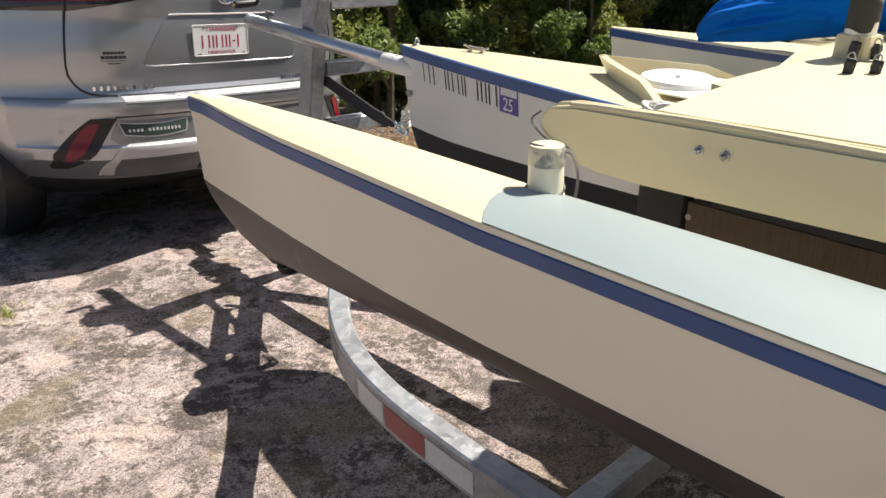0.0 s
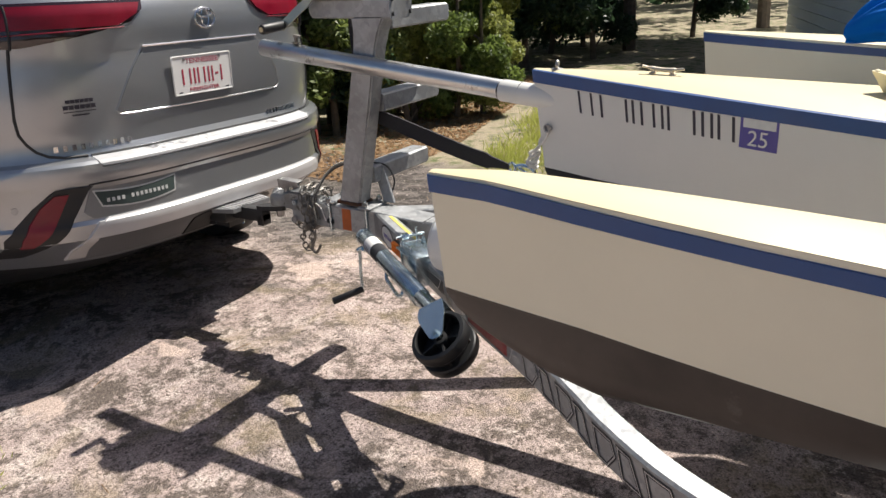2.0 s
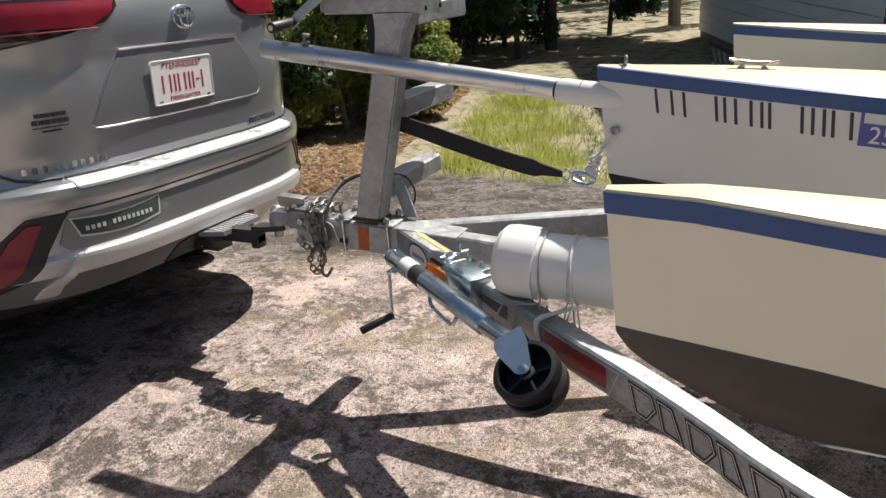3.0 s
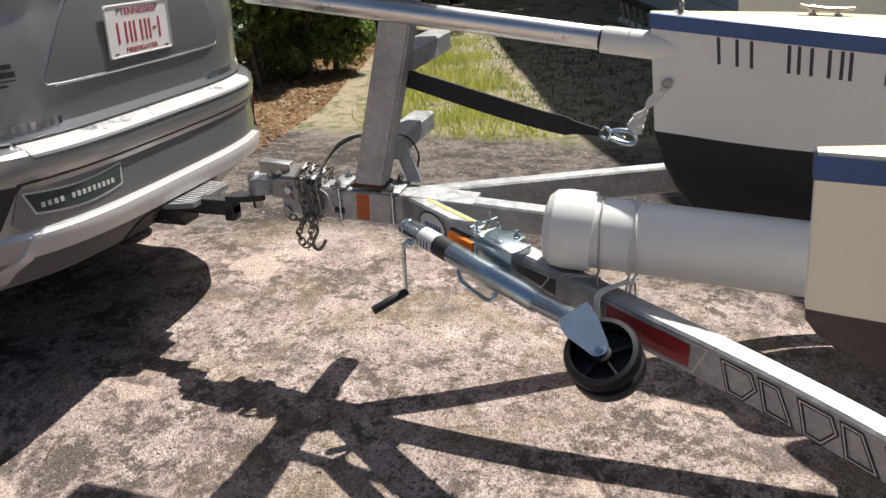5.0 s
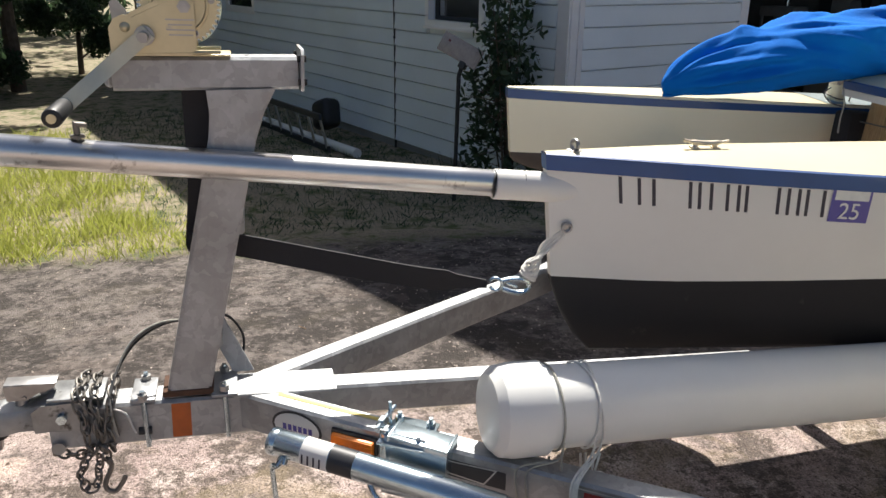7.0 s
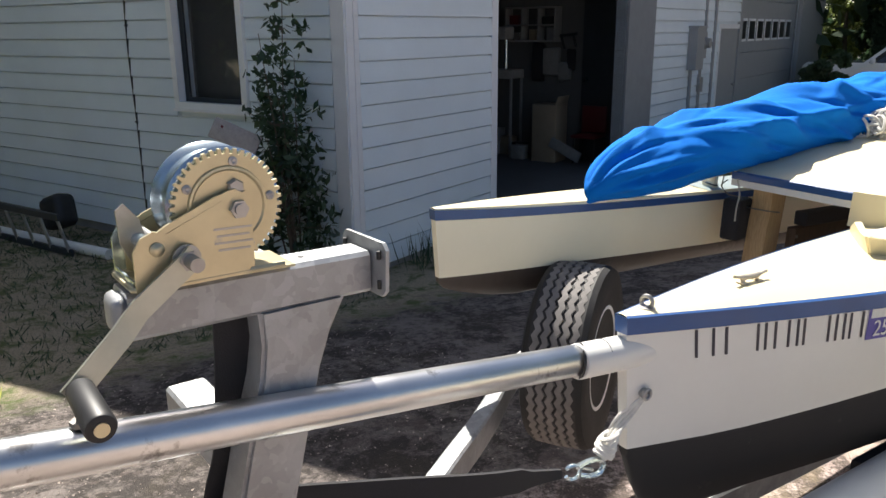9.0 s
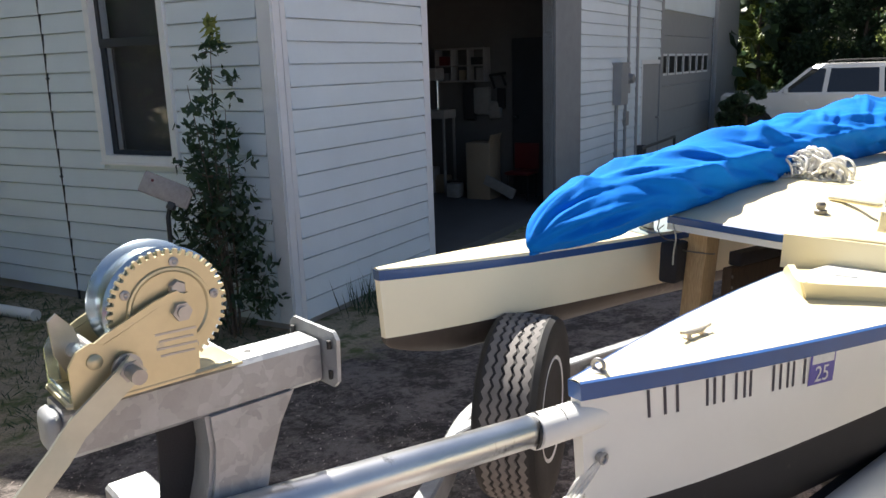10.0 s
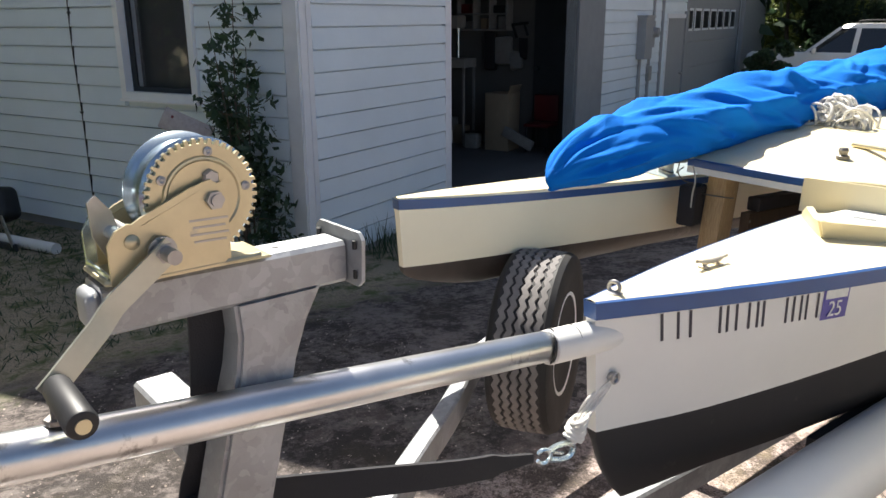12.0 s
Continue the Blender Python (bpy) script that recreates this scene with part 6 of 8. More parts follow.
# ---- white pipe stowed along the trailer ----
def build_pipe():
    a, b = Vector((-0.255, 0.20, 0.655)), Vector((-0.25, -3.4, 0.655 - 3.6 * 0.058))
    d = (b - a).normalized()
    p = thing("storage_pipe", "long white plastic pipe with end cap tied to the trailer", "pipe")
    part("pipe", cyl(a + d * 0.05, b, 0.084, seg=40), M["pvc"], p)
    part("end_cap", tube([a, a + d * 0.006, a + d * 0.022, a + d * 0.05, a + d * 0.115, a + d * 0.116], [0.055, 0.075, 0.09, 0.0945, 0.0945, 0.085], 40), M["pvc"], p, "white domed pipe cap")
    for k, (s, j) in enumerate(((0.135, 0.0), (0.205, 0.006), (0.217, -0.005))):
        c = a + d * s
        loop = [c + Vector((0.0875 * math.cos(q), j * math.sin(q * 2), 0.0875 * math.sin(q))) for q in np.linspace(0.2, 2 * math.pi + 0.2, 40)]
        cd = tube(loop, 0.0024, 6)
        lowest = c + Vector((-0.05, 0, -0.085))
        tube(smooth_path([lowest + Vector((-0.03, 0, 0.02)), lowest + Vector((-0.035, 0.008 * k, -0.05)), lowest + Vector((-0.02, 0.01, -0.12)), lowest + Vector((0.0, 0.0, -0.165)), lowest + Vector((0.03, -0.01, -0.14)), lowest + Vector((0.03, 0, -0.02))], 5), 0.0024, 6, cd)
        if k:
            cc = lowest + Vector((-0.034, 0, -0.045))
            for z in range(3):
                tube([cc + Vector((0.010 * math.cos(q), 0.010 * math.sin(q), 0.008 * z)) for q in np.linspace(0, 2 * math.pi, 10)], 0.003, 6, cd)
        # ends drawn down over the rail's outer face
        for u in ((0.665, 0.645), (0.752, 0.760), (0.764, 0.757))[k]:
            foot = rail_face(u, 0.062, 0.005)
            tube(smooth_path([c + Vector((-0.086, 0, -0.03)), c + Vector((-0.075, 0.005, -0.075)), rail_face(u, -0.004, 0.008), foot, rail_face(u, 0.082, -0.004)], 5), 0.0024, 6, cd)
        part("tie_cord", cd, M["cord_grey" if k == 0 else "cord"], p, "thin pale tie cord")


build_pipe()


# ---- silver sport-utility car, seen from behind ----
CAR = Matrix.Translation((0.107, 0, 0)) @ pose(0, 0, 0, 0, 2.4, 0)
REAR_Y = [(0.40, 1.60), (0.47, 1.53), (0.505, 1.485), (0.52, 1.463), (0.575, 1.455), (0.59, 1.47), (0.70, 1.478), (0.722, 1.466), (0.735, 1.460), (0.765, 1.458), (0.79, 1.462), (0.801, 1.474), (0.81, 1.512), (0.84, 1.526), (0.90, 1.52), (0.98, 1.515), (1.06, 1.516), (1.12, 1.52), (1.17, 1.525), (1.22, 1.515), (1.30, 1.52), (1.34, 1.535), (1.42, 1.59), (1.66, 1.82), (1.72, 1.97), (1.76, 2.3)]
HALF_W = [(0.40, 0.86), (0.5, 0.93), (0.7, 0.965), (1.0, 0.965), (1.2, 0.95), (1.34, 0.93), (1.42, 0.90), (1.66, 0.76), (1.72, 0.70), (1.76, 0.6)]
CURL = 0.42


def rear(x, z, off=0.0):
    """A place on the rear surface of the body, off metres proud of it."""
    w = between(z, HALF_W)
    k = min(1.0, abs(x) / w)
    return Vector((x * (1 + 0.3 * off), between(z, REAR_Y) + CURL * k ** 4 - off, z))


def rear_patch(rows, off=0.003, n=12, depth=0.012, mat=None):
    """A panel lying on the rear surface: rows of z, left x, right x."""
    grid = [[rear(a + (b - a) * i / n, z, off) for i in range(n + 1)] for z, a, b in rows]
    back = [[p + Vector((0, depth, 0)) for p in r] for r in grid]
    bm = rings(grid, False, False)
    edge = grid[0] + [r[-1] for r in grid[1:]] + grid[-1][::-1][1:] + [r[0] for r in grid[-2:0:-1]]
    rings([edge, [p + Vector((0, depth, 0)) for p in edge]], True, False, bm)
    return bm


def lerp_rows(rows, k=5):
    out = []
    for a, b in zip(rows, rows[1:]):
        out += [tuple(u + (v - u) * i / k for u, v in zip(a, b)) for i in range(k)]
    return out + [rows[-1]]


def rear_line(pts, r, off=0.002):
    return tube([rear(x, z, off) for x, z in pts], r, 6)


def build_car():
    c = thing("parked_car", "silver sport-utility car, dusty, with trailer hitch", "car", CAR)
    zs = [0.40, 0.47, 0.505, 0.52, 0.575, 0.59, 0.64, 0.70, 0.722, 0.735, 0.765, 0.79, 0.801, 0.81, 0.84, 0.90, 0.98, 1.06, 1.12, 1.17, 1.22, 1.30, 1.34, 1.42, 1.54, 1.66, 1.72, 1.76]
    rows = []
    for z in zs:
        w, yr = between(z, HALF_W), between(z, REAR_Y)
        yf = 6.35 - max(0, z - 0.95) * (2.2 if z < 1.1 else 1.1) - max(0, z - 1.1) * 2.0
        xs = [w * math.sin(math.pi / 2 * i / 14) for i in range(-14, 15)]
        back = [Vector((x, yr + CURL * (abs(x) / w) ** 4, z)) for x in xs]
        side = [Vector((w + 0.012 * math.sin(k * math.pi), yr + CURL + (yf - 0.5 - yr - CURL) * k, z)) for k in (0.1, 0.3, 0.5, 0.7, 0.9, 1)]
        front = [Vector((x, yf - 0.5 * (abs(x) / w) ** 3, z)) for x in xs[::-1][1:-1]]
        rows.append(back + side + front + [Vector((-p.x, p.y, p.z)) for p in side[::-1]])
    # the glass band is its own part
    part("body", rings(rows[:24], True, False, bm=None), M["carpaint"], c)
    part("window_band", rings(rows[23:26], True, False), M["carglass"], c, "dark tinted car windows")
    part("roof_panel", rings(rows[25:], True, True), M["carpaint"], c)
    part("underbody", rings([[p * 1 for p in rows[0]], [Vector((p.x * 0.985, p.y + (0.34 if p.y < 3 else -0.1), 0.27)) for p in rows[0]]], True, True), M["black"], c)
    # bumper: scuffed step, grey inset panel, satin skid bar, black tow cut-out
    part("bumper_step", rear_patch(lerp_rows([(0.811, -0.55, 0.55), (0.801, -0.555, 0.555), (0.79, -0.555, 0.555), (0.782, -0.548, 0.548)], 3), 0.003, 24), M["scuffed"], c, "scuffed pale grey bumper step strip")
    part("step_groove", rear_line([(x / 20, 0.779) for x in range(-11, 12)], 0.0025, 0.001), M["black"], c)
    part("bumper_panel", rear_patch(lerp_rows([(0.716, -0.585, 0.585), (0.70, -0.595, 0.595), (0.62, -0.625, 0.625), (0.594, -0.60, 0.60)], 3), 0.003, 24), M["carpaint2"], c, "grey inset bumper panel")
    part("panel_groove", rear_line([(x / 20, 0.719) for x in range(-12, 13)], 0.0035, 0.0), M["black"], c)
    part("skid_bar", rear_patch(lerp_rows([(0.592, -0.555, 0.555), (0.58, -0.575, 0.575), (0.535, -0.60, 0.60), (0.522, -0.60, 0.60)], 3), 0.010, 24, 0.02), M["skid"], c, "satin silver bumper bar")
    part("skid_lower", rear_patch(lerp_rows([(0.520, -0.60, 0.60), (0.45, -0.60, 0.60), (0.415, -0.58, 0.58)], 3), 0.005, 24, 0.02), M["carpaint2"], c)
    part("skid_notch", rear_patch(lerp_rows([(0.505, -0.15, 0.19), (0.49, -0.19, 0.24), (0.41, -0.19, 0.24)], 2), 0.012, 10, 0.03), M["black"], c, "black tow cut-out")
    for s in (-1, 1):
        # slanted black corner vents with dark red reflectors
        part("corner_vent", rear_patch(lerp_rows([(0.714, s * 0.59, s * 0.695), (0.657, s * 0.625, s * 0.757), (0.60, s * 0.658, s * 0.80), (0.549, s * 0.69, s * 0.835), (0.483, s * 0.75, s * 0.835), (0.465, s * 0.77, s * 0.82)], 3), 0.004, 8), M["black"], c, "black plastic bumper corner")
        part("rear_reflector", rear_patch(lerp_rows([(0.694, s * 0.66, s * 0.70), (0.654, s * 0.68, s * 0.742), (0.60, s * 0.705, s * 0.772), (0.55, s * 0.737, s * 0.795), (0.515, s * 0.77, s * 0.80)], 3), 0.009, 6), M["taillight"], c, "dark red bumper reflector")
        part("corner_bar", rear_patch(lerp_rows([(0.582, s * 0.555, s * 0.59), (0.53, s * 0.595, s * 0.625), (0.47, s * 0.60, s * 0.648), (0.425, s * 0.59, s * 0.645)], 3), 0.010, 3, 0.02), M["skid"], c)
        part("sensor", lathe([(0.012, 0), (0.012, 0.003), (0, 0.0035)], axis_at(rear(s * 0.80, 0.655, 0.001), (s * 0.5, -1, 0)), 16), M["carpaint"], c)
        # tail lamps
        tl = part("tail_lamp", rear_patch(lerp_rows([(1.338, s * 0.26, s * 0.93), (1.305, s * 0.27, s * 0.945), (1.262, s * 0.325, s * 0.95), (1.231, s * 0.47, s * 0.95), (1.195, s * 0.69, s * 0.95)], 3), 0.006, 14), M["taildark"], c, "long smoked tail lamp")
        part("lamp_bar", rear_patch(lerp_rows([(1.328, s * 0.275, s * 0.92), (1.29, s * 0.30, s * 0.935), (1.252, s * 0.38, s * 0.935)], 3), 0.010, 14), M["taillight"], tl, "red lit strip lens")
        part("lamp_line", rear_line([(s * (0.36 + 0.045 * i), 1.246 - 0.001 * i) for i in range(13)], 0.0025, 0.010), M["taillight"], tl)
        part("lamp_seam", rear_line([(s * (0.715 - 0.0008 * (z - 119)), z / 100) for z in range(119, 135, 2)], 0.005, 0.009), M["black"], tl)
        part("gate_seam", rear_line([(s * x, z) for x, z in ((0.717, 1.195), (0.725, 1.13), (0.735, 1.05), (0.742, 0.96), (0.738, 0.91), (0.722, 0.874), (0.70, 0.845), (0.672, 0.826), (0.63, 0.817), (0.56, 0.815))], 0.0055, -0.001), M["black"], c)
    part("gate_seam", rear_line([(x / 20, 0.815) for x in range(-11, 12)], 0.0045, -0.001), M["black"], c)
    # plate recess, its darker reflections put in as grey paint; chrome edges, garnish
    part("plate_recess", rear_patch(lerp_rows([(1.168, -0.285, 0.285), (1.10, -0.345, 0.345), (1.03, -0.39, 0.385), (0.96, -0.43, 0.40), (0.945, -0.415, 0.385)], 3), 0.002, 14), M["carpaint2"], c, "plate panel in darker grey for the recess's dull reflections")
    rim = [(x / 100, 1.174) for x in range(-29, 30, 2)]
    part("plate_garnish", rear_line(rim, 0.0045, 0.004), M["chrome"], c, "chrome strip over the plate")
    part("plate_garnish", rear_line([(x / 100, 0.941) for x in range(-40, 38, 3)], 0.003, 0.003), M["chrome"], c)
    part("recess_edge", rear_line([(0.295, 1.165), (0.35, 1.10), (0.395, 1.03), (0.405, 0.96), (0.385, 0.943)] + [(x / 100, 0.943) for x in range(36, -41, -8)] + [(-0.42, 0.945), (-0.436, 0.96), (-0.395, 1.03), (-0.35, 1.10), (-0.295, 1.165)], 0.0028, 0.0), M["carpaint"], c)
    # number plate
    mp = axis_at((-0.036, 1.509, 1.049), (0, -1, -0.02), (1, 0, 0))
    o = [(-0.152, -0.07), (-0.146, -0.076), (0.146, -0.076), (0.152, -0.07), (0.152, 0.07), (0.146, 0.076), (-0.146, 0.076), (-0.152, 0.07)]
    pl = part("number_plate", plate(o, 0.002, mp), M["platewhite"], c, "white number plate with red print")
    rim = [mp @ Vector((x * 0.975, y * 0.95, 0.003)) for x, y in o]
    part("plate_rim", tube(rim + rim[:1], 0.0016, 6), M["platewhite"], pl)
    letters("plate_state", "TENNESSEE", 0.027, mp @ Matrix.Translation((0, 0.052, 0.0026)), M["platered"], pl, "red state name", fit=0.165)
    letters("plate_legend", "FIREFIGHTER", 0.021, mp @ Matrix.Translation((0.0, -0.058, 0.0026)), M["platered"], pl, "red legend", fit=0.15)
    for x, strokes in ((-0.106, (0.5,)), (-0.070, (0.5,)), (-0.034, (-1, 1)), (0.002, (0.5,)), (0.038, (-1, 1)), (0.104, (-1,))):
        for f in strokes:
            part("plate_bar", box((0.0075, 0.06, 0.0012)), M["platered"], pl).data.transform(mp @ Matrix.Translation((x + 0.0095 * f, -0.006, 0.0026)))
    part("plate_bar", box((0.016, 0.007, 0.0012)), M["platered"], pl).data.transform(mp @ Matrix.Translation((0.071, -0.006, 0.0026)))
    for x in (-0.12, 0.12):
        part("plate_bar", box((0.018, 0.004, 0.001)), M["print"], pl).data.transform(mp @ Matrix.Translation((x, -0.064, 0.0026)))
        part("plate_bolt", lathe([(0.006, 0), (0.006, 0.002), (0, 0.003)], mp @ Matrix.Translation((x * 0.75, 0.06, 0.002)), 10), M["steel"], pl)
    # round maker's emblem as plain rings
    em = bmesh.new()
    for rx, rz, cz in ((0.05, 0.037, 0), (0.018, 0.034, 0.0), (0.034, 0.014, 0.017)):
        tube([rear(0.012 + rx * math.cos(a), 1.258 + cz + rz * math.sin(a), 0.008) for a in np.linspace(0, 2 * math.pi, 33)], 0.0045, 8, em)
    part("emblem", em, M["chrome"], c, "chrome ring emblem")
    # raised model lettering as plain bars
    for x0, x1, n, z in ((-0.655, -0.38, 10, 0.848), (0.31, 0.53, 11, 0.843)):
        for i in range(n):
            a = x0 + (x1 - x0) * i / n
            part("chrome_bar", rear_patch([(z + 0.010, a, a + (x1 - x0) / n * 0.45), (z - 0.010, a, a + (x1 - x0) / n * 0.45)], 0.004, 2, 0.004), M["chrome"], c)
    for z, h, a, b in ((1.008, 0.012, -0.60, -0.51), (0.988, 0.014, -0.61, -0.505), (0.972, 0.003, -0.61, -0.505), (0.960, 0.005, -0.585, -0.53)):
        for i in range(6):
            u = a + (b - a) * i / 6
            part("dealer_bar", rear_patch([(z + h / 2, u, u + (b - a) / 6 * 0.85), (z - h / 2, u, u + (b - a) / 6 * 0.85)], 0.0025, 2, 0.002), M["print"], c, "dark dealer sticker bar")
    # curved magnet badge under the step
    def badge(g, off):
        n = 18
        top = [(-0.585 - g + (0.31 + 2 * g) * i / n, 0.690 + g - 0.012 * math.sin(math.pi * i / n)) for i in range(n + 1)]
        bot = [(-0.565 - g * 0.7 + (0.28 + 1.4 * g) * i / n, 0.637 - g - 0.014 * math.sin(math.pi * i / n)) for i in range(n + 1)]
        return rings([[rear(x, z, off) for x, z in r] for r in (bot, top)], False, False)
    bd = part("magnet_badge", badge(0.006, 0.0055), M["whiteref"], c, "pale edged dark green bumper magnet")
    part("magnet_face", badge(0.0, 0.0065), M["green"], bd)
    for i in range(14):
        if i == 4:
            continue
        a = -0.55 + i * 0.0175
        part("badge_bar", rear_patch([(0.660, a, a + 0.010), (0.646, a, a + 0.010)], 0.0078, 1, 0.001), M["whiteref"], bd)
    # tow hitch with ball mount
    h = part("receiver", box((0.085, 0.22, 0.085), (-0.02, 1.55, 0.462), (0, 0, 0), 0.006, bm=box((0.24, 0.10, 0.05), (0.03, 1.48, 0.468), (0, 0, 0), 0.012)), M["black"], c, "black receiver hitch")
    part("hitch_step", rings([[Vector((x, y, z)) for x, y in ((-0.12, 1.47), (0.15, 1.47), (0.12, 1.378), (-0.09, 1.378))] for z in (0.495, 0.512)]), M["stepgrey"], c, "ribbed grey hitch step")
    for i in range(12):
        part("step_rib", box((0.007, 0.066, 0.004), (-0.085 + i * 0.0185, 1.42, 0.514), (0, 0, -8), 0.001), M["skid"], h)
    bm = box((0.05, 0.29, 0.052), (-0.02, 1.41, 0.486), (0, 0, 0), 0.004)
    box((0.05, 0.034, 0.05), (-0.02, 1.282, 0.467), (0, 0, 0), 0.005, bm)
    plate([(0.03, 0.0), (0.03, 0.07), (0.024, 0.10), (0.012, 0.122), (0.0, 0.128), (-0.012, 0.122), (-0.024, 0.10), (-0.03, 0.07), (-0.03, 0.0)], 0.018, axis_at((-0.02, 1.285, 0.509), (0, 0.06, 1), (1, 0, 0)) @ Matrix.Diagonal((1, -1, 1, 1)), bm)
    part("ball_mount", bm, M["black"], c, "black ball mount")
    part("tow_ball", lathe([(0.02, 0.0), (0.018, 0.02), (0.016, 0.028), (0.022, 0.036), (0.025, 0.05), (0.022, 0.064), (0.012, 0.073), (0, 0.075)], Matrix.Translation((-0.02, 1.185, 0.535)), 24, bm=lathe([(0, -0.045), (0.015, -0.045), (0.018, -0.02), (0, -0.02)], Matrix.Translation((-0.02, 1.185, 0.535)), 6)), M["steel"], c)
    part("hitch_pin", tube(smooth_path([(-0.08, 1.50, 0.445), (0.05, 1.50, 0.445), (0.062, 1.50, 0.43), (0.062, 1.49, 0.40)], 4), 0.006, 8), M["zinc"], c)
    for s in (-1, 1):
        for y in (2.55, 5.35):
            wz = 0.355
            w = part("wheel", lathe([(0.0, 0.05), (0.23, 0.06), (0.25, 0.10), (0.30, 0.118), (0.345, 0.10), (0.368, 0.06), (0.37, 0), (0.368, -0.06), (0.345, -0.1), (0.24, -0.115), (0.0, -0.1)], axis_at((s * 0.84, y, wz), (s, 0, 0)), 40), M["black"], c, "black car wheel")
            part("rim", lathe([(0, 0.075), (0.05, 0.08), (0.18, 0.065), (0.235, 0.085), (0.24, 0.07)], axis_at((s * 0.84, y, wz), (s, 0, 0)), 30), M["skid"], w)


build_car()


# ---- trees and undergrowth ----
def tree_mesh(name, h, trunk_r, crown, per, size, leafmat, label, at, limbs=7, lean=0.0, category="tree", group=""):
    """Tapered trunk with limbs and a ragged crown of small leaves. crown: (low, high, spread)."""
    x, y = at
    z = ground_z(x, y) - 0.05
    t = thing(name, label, category, Matrix.Translation((x, y, z)), group=group)
    r = random.Random(int(x * 100 + y * 37))
    top = Vector((lean * h + r.uniform(-0.2, 0.2), r.uniform(-0.2, 0.2), h))
    mid = top * 0.5 + Vector((r.uniform(-0.12, 0.12), r.uniform(-0.12, 0.12), 0)) * h * 0.2
    path = smooth_path([(0, 0, 0), mid, top], 6)
    wood_b = tube(path, [trunk_r * (1 - 0.75 * i / (len(path) - 1)) for i in range(len(path))], 9)
    lo, hi, spread = crown
    clumps = []
    for i in range(limbs):
        k = lo + (hi - lo) * (i + r.random()) / limbs
        a = r.uniform(0, 6.283)
        p = Vector((mid.x * min(1, 2 * k), mid.y * min(1, 2 * k), h * k))
        ln = spread * (1.1 - 0.55 * (k - lo) / max(0.01, hi - lo)) * r.uniform(0.55, 1.1)
        e = p + Vector((math.cos(a) * ln, math.sin(a) * ln, ln * r.uniform(0.1, 0.55)))
        m2 = p.lerp(e, 0.55) + Vector((0, 0, 0.08 * ln))
        tube(smooth_path([p, m2, e], 3), [trunk_r * 0.34 * (1 - 0.8 * j / 6) for j in range(7)], 6, wood_b)
        for q in range(4):
            f = m2.lerp(e, r.uniform(-0.4, 1.1))
            clumps.append((f.x + r.uniform(-.25, .25) * ln, f.y + r.uniform(-.25, .25) * ln, f.z + r.uniform(-.2, .3) * ln, ln * r.uniform(0.22, 0.42)))
    part("trunk", wood_b, M["bark"], t)
    me = leaf_cloud("crown", clumps, per, size, leafmat)
    ob = new("crown", me)
    ob.parent = t
    return t


